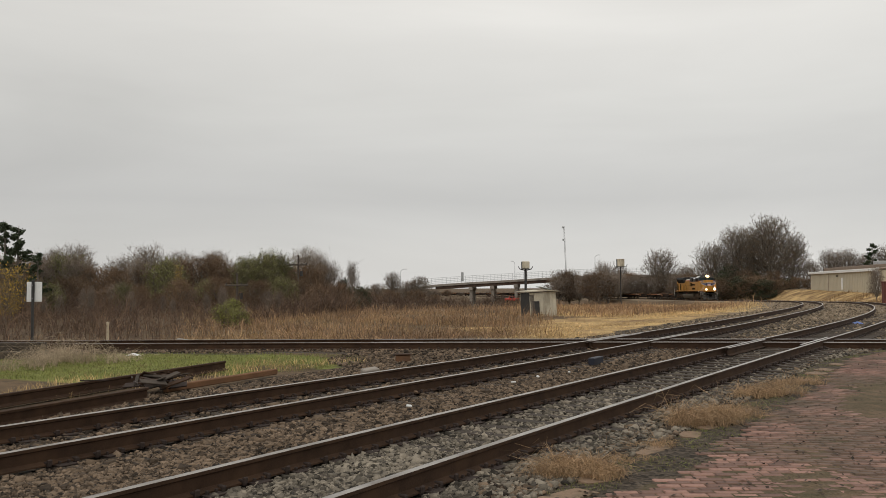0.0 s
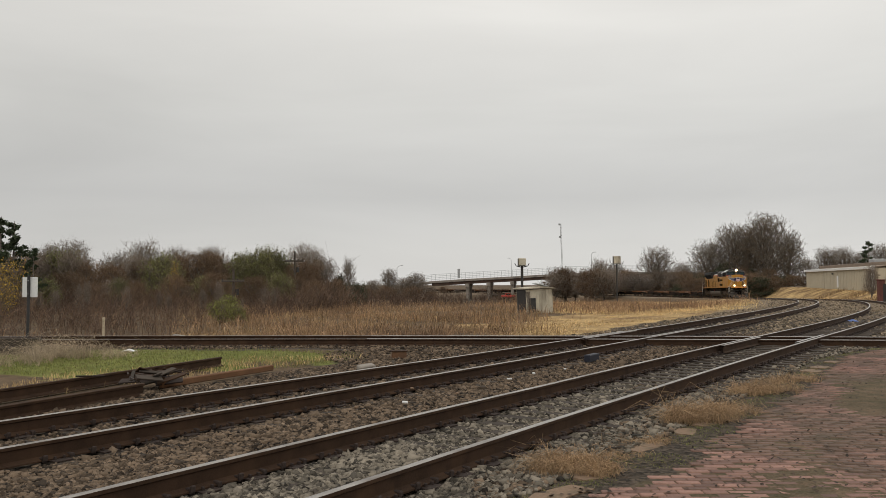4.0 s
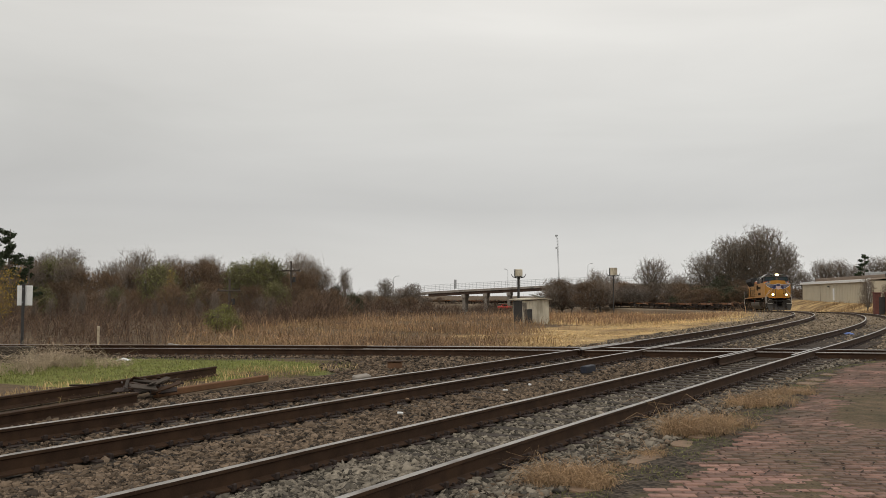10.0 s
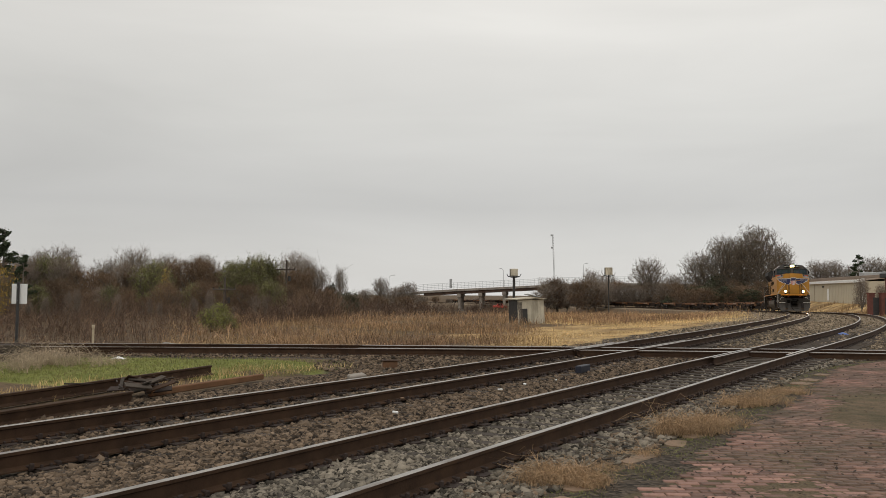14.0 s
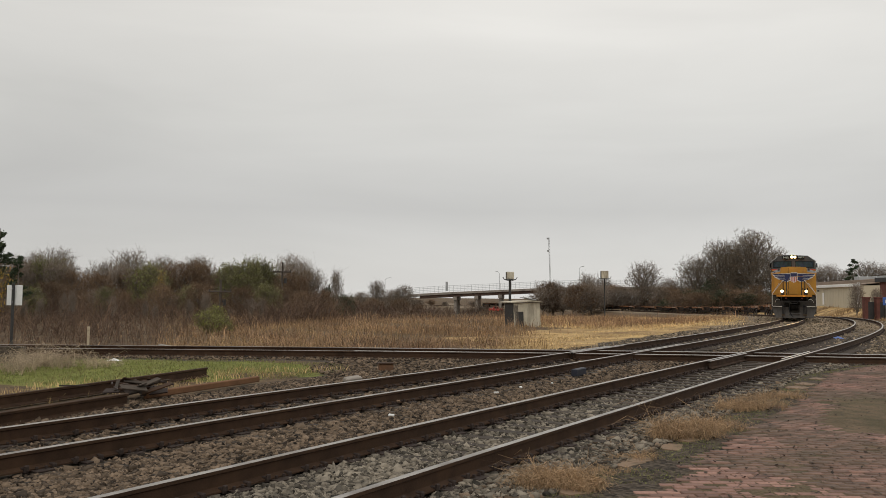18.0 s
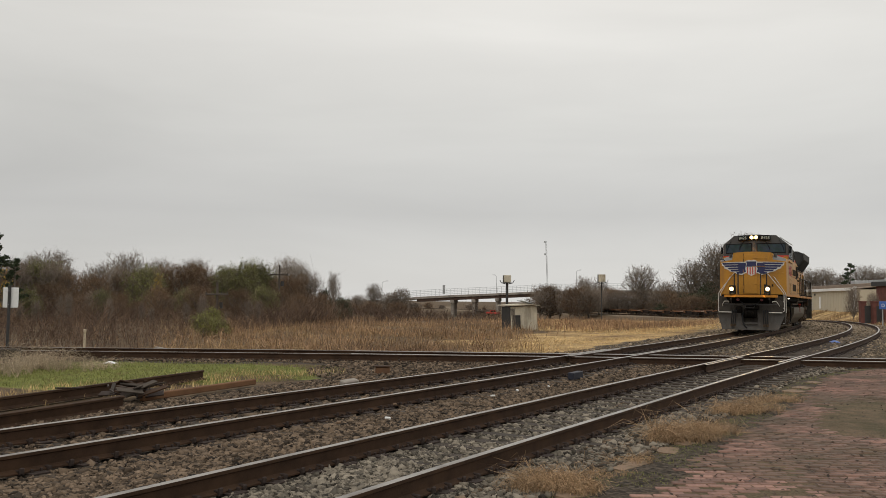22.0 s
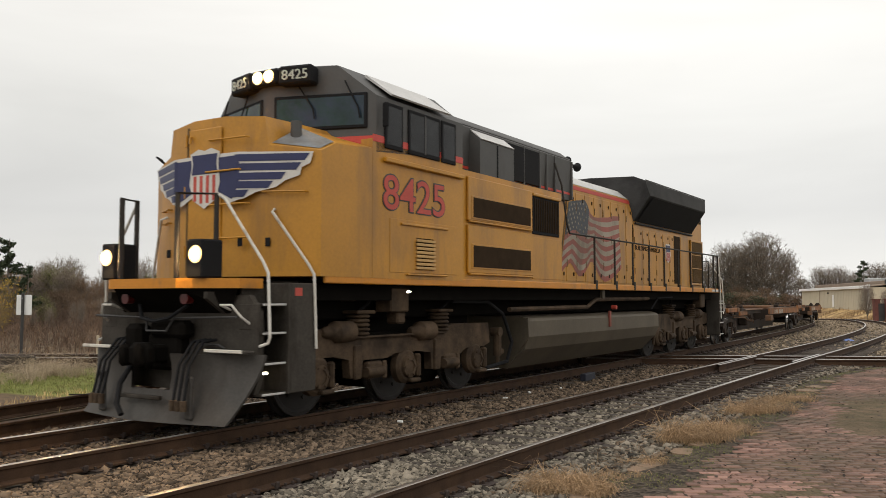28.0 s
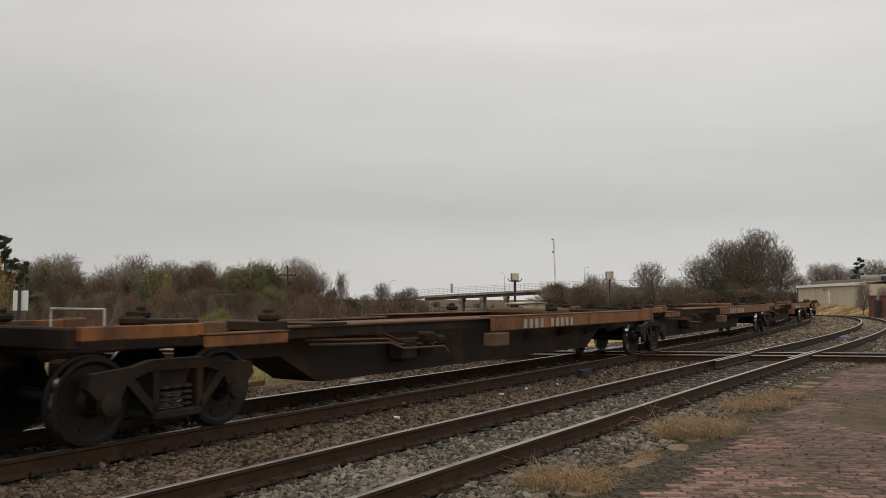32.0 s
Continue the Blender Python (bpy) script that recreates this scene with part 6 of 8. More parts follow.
first_unit, wheels_1 = spine_unit(True, False)
mid_unit, wheels_2 = spine_unit(False, False)
end_unit, wheels_3 = spine_unit(False, True)
cars = []                      # each unit with its distance behind the front axle
at_u = 22.20
for rake in range(3):
    for k in range(5 if rake < 2 else 4):
        src_ = first_unit if k == 0 else end_unit if (k == 4 or (rake == 2 and k == 3)) else mid_unit
        if (rake, k) in ((0, 0), (0, 1), (0, 4)):
            ob = src_
        else:
            ob = copy_thing(src_, Matrix.Identity(4))
        cars.append((ob, at_u))
        at_u += UNIT
    at_u += 3.75


# ---- plants and loose stone ----
SEEN_TURN, SEEN_F = 0.0, 1490.0


def spot(px, dist):
    """A place at a bearing and a distance from where the film was taken; the bearing is in 1490ths to the right of the picture's middle."""
    a = math.atan((px - 784.0) / SEEN_F)
    return dist * math.sin(a), dist * math.cos(a)


def height_to(px_y, dist, px=784.0):
    """How high above the rail a thing at that distance stands, if its top is px_y down the first picture."""
    c = math.cos(math.atan((px - 784.0) / SEEN_F))
    return 1.53 + dist * c * (507.8 - 0.0039 * (px - 784.0) - px_y) / SEEN_F


def gz(x, y):
    return float(ground_height(np.array([x]), np.array([y]))[0])


def bars(seg, sides=3):
    """Tapered bars from rows of (x0, y0, z0, x1, y1, z1, r0, r1): verts and quads."""
    seg = np.asarray(seg, float)
    p, q, r0, r1 = seg[:, 0:3], seg[:, 3:6], seg[:, 6], seg[:, 7]
    d = q - p
    d /= np.linalg.norm(d, axis=1)[:, None] + 1e-9
    ref = np.where(abs(d[:, 2:3]) < 0.9, np.array([[0, 0, 1.0]]), np.array([[1.0, 0, 0]]))
    u = np.cross(d, ref)
    u /= np.linalg.norm(u, axis=1)[:, None]
    w = np.cross(u, d)
    V = []
    for c, r in ((p, r0), (q, r1)):
        for k in range(sides):
            a = 2 * math.pi * k / sides
            V.append(c + (u * math.cos(a) + w * math.sin(a)) * r[:, None])
    V = np.stack(V, 1).reshape(-1, 3)
    n = len(seg)
    b = np.arange(n)[:, None] * (2 * sides)
    F_ = np.concatenate([np.concatenate([b + k, b + (k + 1) % sides, b + sides + (k + 1) % sides, b + sides + k], 1) for k in range(sides)])
    return V, F_


def cards(centres, sizes, rng):
    """Small leaf-shaped quads, turned at random."""
    n = len(centres)
    a = rng.normal(size=(n, 3))
    a /= np.linalg.norm(a, axis=1)[:, None]
    b = np.cross(a, rng.normal(size=(n, 3)))
    b /= np.linalg.norm(b, axis=1)[:, None]
    s = np.asarray(sizes)[:, None]
    V = np.stack([centres - a * s, centres + b * s * 0.55, centres + a * s, centres - b * s * 0.55], 1).reshape(-1, 3)
    return V, np.arange(4 * n).reshape(n, 4)


def ribbons(p, q, w, rng):
    """Flat thin twigs from p to q, w wide."""
    d = q - p
    d /= np.linalg.norm(d, axis=1)[:, None] + 1e-9
    u = np.cross(d, rng.normal(size=d.shape))
    u /= np.linalg.norm(u, axis=1)[:, None] + 1e-9
    w = np.asarray(w)[:, None]
    V = np.stack([p - u * w, p + u * w, q + u * w * 0.4, q - u * w * 0.4], 1).reshape(-1, 3)
    return V, np.arange(4 * len(p)).reshape(-1, 4)


def crown_points(rng, n, low, wide, lobes):
    """Places in a lumpy crown from low to 1 high: many balls set in a dome."""
    L = []
    for k in range(lobes):
        t = (k + rng.random()) / lobes
        z = low + (0.98 - low) * (0.12 + 0.76 * t)
        half = wide * 0.5 * math.sin(math.pi * min(0.97, 0.20 + 0.68 * t) ** 0.85) ** 0.8
        a, r = 2.4 * k + rng.uniform(-0.4, 0.4), half * (0.12 + 0.60 * rng.random() ** 0.6)
        L.append((r * math.cos(a), r * math.sin(a), z, (0.14 + 0.06 * rng.random()) * (0.6 + 0.6 * wide)))
    L = np.array(L)
    j = rng.integers(0, lobes, n)
    v = rng.normal(size=(n, 3))
    v *= (rng.random(n) ** 0.45 / np.linalg.norm(v, axis=1))[:, None]
    p = L[j, :3] + v * L[j, 3:4] * np.array([1.0, 1.0, 0.85])
    return p[(p[:, 2] > low * 0.7) & (p[:, 2] < 1.0)]


def grow_tree(seed, n, low, wide, lobes, trunk, thin, twigs, reach, bias=0.45):
    """Limbs grown out to the crown's places, each joined to the nearest wood; then twigs at every place."""
    rng = np.random.default_rng(seed)
    P = crown_points(rng, n, low, wide, lobes)
    P = P[np.argsort(np.hypot(np.hypot(P[:, 0], P[:, 1]) * 1.2, P[:, 2] - low))]
    k0 = 8
    zz = np.linspace(0, low + 0.35 * (1 - low), k0)
    nodes = np.zeros((k0 + len(P), 3))
    nodes[:k0, 2] = zz
    nodes[1:k0, :2] = np.cumsum(rng.normal(0, 0.008, (k0 - 1, 2)), 0)
    par = np.full(len(nodes), -1)
    par[1:k0] = np.arange(k0 - 1)
    run = np.zeros(len(nodes))
    run[:k0] = zz
    for i, p in enumerate(P):
        m = k0 + i
        d = np.linalg.norm(nodes[2:m] - p, axis=1)
        j = 2 + int(np.argmin(d + bias * run[2:m]))
        nodes[m], par[m], run[m] = p, j, run[j] + d[j - 2]
    load = np.ones(len(nodes))
    for m in range(len(nodes) - 1, 0, -1):
        load[par[m]] += load[m]
    rad = np.minimum(trunk, thin * load ** 0.5)
    i = np.arange(1, len(nodes))
    big = rad[i] > thin * 2.6
    rows = np.concatenate([nodes[par[i]], nodes[i], np.minimum(rad[par[i]], rad[i] * 1.5)[:, None], rad[i][:, None]], 1)
    c = np.repeat(nodes[k0:], twigs, 0)
    away = np.repeat(nodes[k0:] - nodes[par[k0:]], twigs, 0)
    away /= np.linalg.norm(away, axis=1)[:, None] + 1e-9
    d = away * 0.6 + rng.normal(size=c.shape) * 0.62 + np.array([0, 0, 0.25])
    tip = c + d * (reach * rng.uniform(0.4, 1.2, len(c)))[:, None]
    return rows[big], rows[~big], c, tip, rng


TREE_MESHES = {}
TREE_SHAPES = {"bare": (1150, 0.20, 0.88, 30, 0.020, 0.0016, 9, 0.060), "big": (2600, 0.06, 0.95, 80, 0.026, 0.0012, 8, 0.040),
               "brown": (1000, 0.06, 1.00, 20, 0.016, 0.0018, 8, 0.062), "olive": (900, 0.06, 0.95, 18, 0.018, 0.0020, 6, 0.075),
               "yellow": (420, 0.08, 0.80, 14, 0.016, 0.0024, 5, 0.085), "green": (340, 0.04, 1.0, 9, 0.014, 0.0035, 5, 0.15),
               "dark": (700, 0.02, 0.95, 18, 0.018, 0.0025, 6, 0.075)}


def tree_kind(kind):
    """Meshes of one kind of tree, 1 m high: trunk with limbs, crown of twigs, leaves."""
    if kind in TREE_MESHES:
        return TREE_MESHES[kind]
    base, seed = kind.split("_")
    n, low, wide, lobes, trunk, thin, twigs, reach = TREE_SHAPES[base]
    wood, fine, c, tip, rng = grow_tree(int(seed) * 7 + len(base), n, low, wide, lobes, trunk, thin, twigs, reach)
    twig_m = {"bare": M_TWIG, "big": M_TWIG_DARK, "brown": M_TWIG_BROWN}.get(base, M_TWIG_DARK)
    trunk_me = fast_mesh("trunk", *bars(wood, 5), M_BARK)
    v1, f1 = bars(fine, 3)
    v2, f2 = ribbons(c, tip, thin * rng.uniform(0.5, 0.9, len(c)), rng)
    crown_me = fast_mesh("crown", np.concatenate([v1, v2]), np.concatenate([f1, f2 + len(v1)]), twig_m)
    leaf_me = None
    leaves = {"brown": (M_LEAF_BROWN, 0.6, 0.010), "olive": (M_LEAF_OLIVE, 1.5, 0.013), "yellow": (M_LEAF_YELLOW, 0.55, 0.016),
              "green": (M_LEAF_GREEN, 1.3, 0.022), "dark": (M_PINE, 2.2, 0.016), "big": (M_LEAF_BROWN, 0.10, 0.008)}.get(base)
    if leaves:
        m, k, sz = leaves
        f = rng.random(int(len(tip) * k))
        i = rng.integers(0, len(tip), len(f))
        cc = c[i] + (tip[i] - c[i]) * (0.3 + 0.8 * f)[:, None] + rng.normal(size=(len(f), 3)) * 0.012
        leaf_me = fast_mesh("leaves", *cards(cc, sz * rng.uniform(0.6, 1.4, len(cc)), rng), m)
    TREE_MESHES[kind] = (trunk_me, crown_me, leaf_me)
    return TREE_MESHES[kind]


TREE_WORDS = {"bare": "bare grey-brown winter tree with fine twigs", "big": "large spreading bare tree with dense dark twigs", "brown": "bushy tree with brown twigs and withered leaves",
              "olive": "bushy tree with dull olive leaves", "yellow": "small tree with yellow autumn leaves", "green": "low bush with bright yellow-green leaves",
              "dark": "dark green evergreen shrub"}


def tree(kind, px, top, dist, wide=1.0, turn=0.0, sink=0.0):
    x, y = spot(px, dist)
    g = gz(x, y) - 0.05 - sink
    h = max(1.0, height_to(top, dist, px) - g)
    name = "bush" if kind.startswith(("green", "dark")) else "tree"
    t = thing(name, TREE_WORDS[kind.split("_")[0]], name, "winter trees beyond the tracks")
    t.matrix_basis = Matrix.Translation((x, y, g)) @ Matrix.Rotation(turn, 4, "Z") @ Matrix.Diagonal((h * wide, h * wide, h, 1))
    for n, me in zip(("trunk", "crown", "leaves"), tree_kind(kind)):
        if me:
            part(n, me, None, t)
    return t


def pine(px, top, dist, wide=1.0, seed=1):
    """A ragged pine: whorls of boughs with needle tufts."""
    x, y = spot(px, dist)
    g = gz(x, y) - 0.05
    h = height_to(top, dist, px) - g
    rng = np.random.default_rng(seed)
    t = thing("pine_tree", "ragged dark green pine with open boughs", "tree", "winter trees beyond the tracks", at=Matrix.Translation((x, y, g)))
    wood, tips = [(0, 0, 0, 0.02 * h, 0, 0.5 * h, 0.022 * h, 0.014 * h), (0.02 * h, 0, 0.5 * h, 0.02 * h, 0.01 * h, h, 0.014 * h, 0.003 * h)], []
    for k in range(20):
        z = h * (0.30 + 0.69 * k / 20)
        L = wide * h * (0.05 + 0.17 * (1 - k / 20) ** 0.7) * rng.uniform(0.35, 1.35)
        a = rng.uniform(0, 2 * math.pi)
        e = np.array([math.cos(a) * L, math.sin(a) * L, L * rng.uniform(0.0, 0.4)])
        wood.append((0.015 * h, 0, z, *(np.array([0.015 * h, 0, z]) + e), 0.005 * h, 0.002 * h))
        for f in np.linspace(0.45, 1.05, 5):
            tips.append(np.array([0.015 * h, 0, z]) + e * f)
    tips = np.array(tips)
    c = np.repeat(tips, 30, 0) + rng.normal(size=(len(tips) * 30, 3)) * np.array([0.017, 0.017, 0.012]) * h
    part("trunk", fast_mesh("trunk", *bars(wood, 5), M_BARK), None, t)
    part("needles", fast_mesh("needles", *cards(c, 0.014 * h * rng.uniform(0.6, 1.4, len(c)), rng), M_PINE), None, t)
    return t


def blades(pts, height, lean, width, rng, name, material, label, category, bend=0.35):
    """Grass: three-point curved blades standing at pts (n, 3)."""
    n = len(pts)
    h = height * rng.uniform(0.55, 1.15, n)
    a = rng.uniform(0, 2 * np.pi, n)
    l_ = lean * rng.uniform(0.1, 1.0, n) * h
    d = np.stack([np.cos(a), np.sin(a), np.zeros(n)], 1)
    s = np.stack([-np.sin(a), np.cos(a), np.zeros(n)], 1) * (width * rng.uniform(0.6, 1.3, n))[:, None]
    turn = rng.uniform(0, np.pi, n)
    s = np.stack([np.cos(turn), np.sin(turn), np.zeros(n)], 1) * np.linalg.norm(s, axis=1)[:, None]
    mid = pts + d * (l_ * bend)[:, None] + np.array([0, 0, 1.0]) * (h * 0.6)[:, None]
    tip = pts + d * l_[:, None] + np.array([0, 0, 1.0]) * h[:, None]
    V = np.stack([pts - s, pts + s, mid + s * 0.8, mid - s * 0.8, tip + s * 0.15, tip - s * 0.15], 1).reshape(-1, 3)
    b = np.arange(n)[:, None] * 6
    F_ = np.concatenate([b + np.array([[0, 1, 2, 3]]), b + np.array([[3, 2, 4, 5]])])
    return tagged(new(name, fast_mesh(name, V, F_, material)), label, category, kind="stuff")


def on_ground(x, y, dz=-0.02):
    return np.stack([x, y, ground_height(x, y) + dz], 1)


RNG = np.random.default_rng(7)


def by_view(n, px0, px1, d0, d1, power=1.0):
    """n places between two bearings and two distances."""
    a = np.arctan((RNG.uniform(px0, px1, n) - 784) / SEEN_F)
    d = d0 + (d1 - d0) * RNG.random(n) ** power
    return d * np.sin(a), d * np.cos(a)


def clear_of_lines(x, y, main=3.4, side=2.6, cross=1.9):
    p = np.stack([x, y], 1)
    return (abs(nearest(MAIN, p)[1]) > main) & (abs(nearest(SIDE, p)[1]) > side) & (abs(nearest(CROSS, p)[1]) > cross)


def clumps(x, y, each, spread, height, lean, width, name, material, label, category):
    """Grass in clumps: every clump has its own height and lean."""
    n = len(x)
    big = np.exp(RNG.normal(0, 0.32, n)) * (1 + 0.25 * wobble(x, y, 3.1, 1.0))
    la, ll = RNG.uniform(0, 2 * np.pi, n), RNG.uniform(0, 0.45, n) * lean
    i = np.repeat(np.arange(n), each)
    m = len(i)
    bx, by = x[i] + RNG.normal(0, spread, m), y[i] + RNG.normal(0, spread, m)
    p = on_ground(bx, by)
    h = height * big[i] * RNG.uniform(0.35, 1.1, m)
    a = RNG.uniform(0, 2 * np.pi, m)
    o = np.stack([np.cos(la[i]) * ll[i] + np.cos(a) * lean * RNG.random(m) ** 1.5, np.sin(la[i]) * ll[i] + np.sin(a) * lean * RNG.random(m) ** 1.5, np.zeros(m)], 1) * h[:, None]
    z = np.array([0, 0, 1.0])
    q1, q2 = p + o * 0.25 + z * (h * 0.55)[:, None], p + o + z * (h * np.maximum(0.25, 1 - 0.45 * np.linalg.norm(o, axis=1) / (h + 1e-6)))[:, None]
    t = RNG.uniform(0, np.pi, m)
    s_ = np.stack([np.cos(t), np.sin(t), np.zeros(m)], 1) * (width * RNG.uniform(0.5, 1.3, m))[:, None]
    V = np.stack([p - s_, p + s_, q1 + s_ * 0.8, q1 - s_ * 0.8, q2 + s_ * 0.2, q2 - s_ * 0.2], 1).reshape(-1, 3)
    b = np.arange(m)[:, None] * 6
    F_ = np.concatenate([b + np.array([[0, 1, 2, 3]]), b + np.array([[3, 2, 4, 5]])])
    return tagged(new(name, fast_mesh(name, V, F_, material)), label, category, kind="stuff")


def straw_patch(x, y):
    return np.hypot((x - 13 - (y - 36) * 0.45) / 13, (y - 44) / 20) + 0.15 * wobble(x, y, 4)


# reeds beyond the crossing line, thinning towards the woods and away
x, y = by_view(2600, -60, 930, 28.0, 80, 1.5)
bear = 784 + SEEN_F * x / y
patch = wobble(x, y, 6.0, 2.0) + 0.6 * wobble(x, y, 1.7, 1.0)
edge = np.interp(bear, [-60, 300, 420, 520, 800, 930], [0.06, 0.10, 0.30, 0.8, 0.9, 0.5])
k = clear_of_lines(x, y) & (patch > -0.45) & (RNG.random(len(x)) < edge * 0.7) & ((straw_patch(x, y) > 0.88) | (RNG.random(len(x)) < 0.06))
clumps(x[k], y[k], 17, 0.50, 0.58, 1.9, 0.008, "reed_bed", M_REED, "tall dead reddish-brown reeds and broom grass", "reeds")
x, y = by_view(900, 330, 960, 28.0, 70, 1.3)
k = clear_of_lines(x, y) & (wobble(x, y, 4.0, 6.0) > -0.3) & ((straw_patch(x, y) > 0.9) | (RNG.random(len(x)) < 0.15))
clumps(x[k], y[k], 18, 0.55, 0.46, 2.2, 0.008, "broom_grass", M_DRY, "tan broom grass among the reeds", "reeds")
x, y = by_view(1500, 380, 1330, 40, 120, 1.2)
om_ = nearest(MAIN, np.stack([x, y], 1))[1]
in_straw = straw_patch(x, y) < 0.95
k = (om_ > 5.5) & (wobble(x, y, 7.0, 3.0) > -0.2) & ~in_straw
clumps(x[k], y[k], 16, 0.8, 0.60, 0.9, 0.015, "far_reeds", M_REED, "brown dead grass across the field", "reeds")
x, y = by_view(3200, 950, 1335, 55, 150, 1.1)
om_ = nearest(MAIN, np.stack([x, y], 1))[1]
k = (om_ > 4.2 + 1.5 * wobble(x, y, 3.0)) & (wobble(x, y, 6.0, 5.0) > -0.35)
clumps(x[k], y[k], 10, 0.7, 0.26, 2.0, 0.018, "field_grass", M_STRAW, "thin straw-coloured grass on the gravel field", "dry grass")
# pale straw in front of the shed, with a bare lane through it
x, y = by_view(6800, 780, 1400, 28, 75, 1.3)
om_ = nearest(MAIN, np.stack([x, y], 1))[1]
in_straw = straw_patch(x, y) < 0.95
lane = abs(y - 41.0 - 0.12 * (x - 10) + 1.2 * wobble(x, y, 5)) < 1.7
k = (om_ > 3.4) & in_straw & clear_of_lines(x, y) & (~lane | (RNG.random(len(x)) < 0.12)) & (wobble(x, y, 2.6, 3.0) + 0.7 * wobble(x, y, 7.0, 8.0) > -0.25)
clumps(x[k], y[k], 16, 0.50, 0.11, 3.2, 0.009, "straw_field", M_STRAW, "pale flattened straw grass", "dry grass")
# brown broom-grass mounds behind the straw
x, y = by_view(1100, 930, 1300, 60, 105, 1.0)
om_ = nearest(MAIN, np.stack([x, y], 1))[1]
k = (om_ > 7 + 2.0 * wobble(x, y, 5.0)) & (wobble(x, y, 5.0, 9.0) > -0.1)
clumps(x[k], y[k], 16, 0.7, 0.62, 1.7, 0.014, "broom_grass", M_REED, "brown mounds of dead broom grass", "reeds")
# dry bank below the warehouse
x, y = by_view(1500, 1330, 1640, 85, 165, 1.0)
os_ = nearest(SIDE, np.stack([x, y], 1))[1]
k = (os_ < -4.0) & (wobble(x, y, 6.0, 2.0) > -0.4)
clumps(x[k], y[k], 12, 0.6, 0.6, 0.9, 0.03, "bank_grass", M_DRY, "dry tan grass on the bank", "dry grass")


def brush(n, px0, px1, d0, d1, power, tall, name, material, label):
    """Tangled stems that arch and fork."""
    px = RNG.uniform(px0, px1, n)
    d = d0 + (d1 - d0) * RNG.random(n) ** power
    d = np.where(px > 430, np.maximum(d, 44 + (px - 430) * 0.14), d)
    a = np.arctan((px - 784) / SEEN_F)
    x, y = d * np.sin(a), d * np.cos(a)
    k = clear_of_lines(x, y) & ~((px > 372) & (px < 452) & (d < 52))      # open in front of the green bush
    x, y, d = x[k], y[k], d[k]
    stems = 11
    i = np.repeat(np.arange(len(x)), stems)
    m = len(i)
    p = on_ground(x[i] + RNG.normal(0, 0.5, m), y[i] + RNG.normal(0, 0.5, m))
    h = np.interp(d[i], [28, 50, 90], tall) * np.exp(RNG.normal(0, 0.3, len(x)))[i] * RNG.uniform(0.5, 1.1, m)
    w = 0.004 + 0.00016 * d[i]
    az = RNG.uniform(0, 2 * np.pi, m)
    o = np.stack([np.cos(az), np.sin(az), np.zeros(m)], 1) * (h * RNG.uniform(0.05, 0.75, m))[:, None]
    up = np.array([0, 0, 1.0]) * h[:, None]
    q1 = p + o * 0.35 + up * 0.55
    q2 = p + o * 1.0 + up * RNG.uniform(0.75, 1.0, m)[:, None]
    V1, F1 = ribbons(p, q1, w * 1.3, RNG)
    V2, F2 = ribbons(q1, q2, w, RNG)
    j = np.repeat(np.arange(m), 8)
    f = RNG.random(len(j))[:, None]
    c = q1[j] * (1 - f) + q2[j] * f
    c = np.where(RNG.random(len(j))[:, None] < 0.35, p[j] * (1 - f) + q1[j] * f, c)
    e = c + (RNG.normal(0, 0.55, (len(j), 3)) + np.array([0, 0, 0.45])) * (h[j] * RNG.uniform(0.10, 0.34, len(j)))[:, None]
    V3, F3 = ribbons(c, e, w[j] * 0.6, RNG)
    V = np.concatenate([V1, V2, V3])
    F_ = np.concatenate([F1, F2 + len(V1), F3 + len(V1) + len(V2)])
    tagged(new(name, fast_mesh(name, V, F_, material)), label, "brush", kind="stuff")


brush(300, -120, 620, 29, 90, 1.0, [0.5, 1.0, 1.9], "dead_brush", M_BRUSH, "tangled dark leafless brush along the field edge")
brush(130, -120, 620, 29, 85, 1.0, [0.75, 1.3, 2.3], "grey_brush", M_TWIG_BROWN, "pale grey leafless saplings and briars")
brush(110, 470, 930, 40, 95, 1.2, [0.7, 1.0, 1.3], "dead_brush", M_BRUSH, "dark leafless scrub standing in the reeds")
# short green grass and weeds beside the crossing line
x, y = by_view(30000, -80, 700, 12, 25, 0.8)
w_ = wobble(x, y, 1.3)
om_ = nearest(MAIN, np.stack([x, y], 1))[1]
k = (np.hypot((x + 9.5) / 8.2, (y - 19.8) / 3.4) + 0.1 * w_ < 1.0) & (om_ > 3.5) & clear_of_lines(x, y)
blades(on_ground(x[k], y[k]), 0.075, 0.8, 0.006, RNG, "green_grass", M_GREEN, "short green winter grass", "grass")
k = (abs(om_ - 4.9 + 0.5 * w_) < 1.0) & (RNG.random(len(x)) < 0.35) & (y < 20)
blades(on_ground(x[k], y[k]), 0.14, 0.9, 0.005, RNG, "dry_verge", M_STRAW, "sparse dry grass along the spare rails", "dry grass")


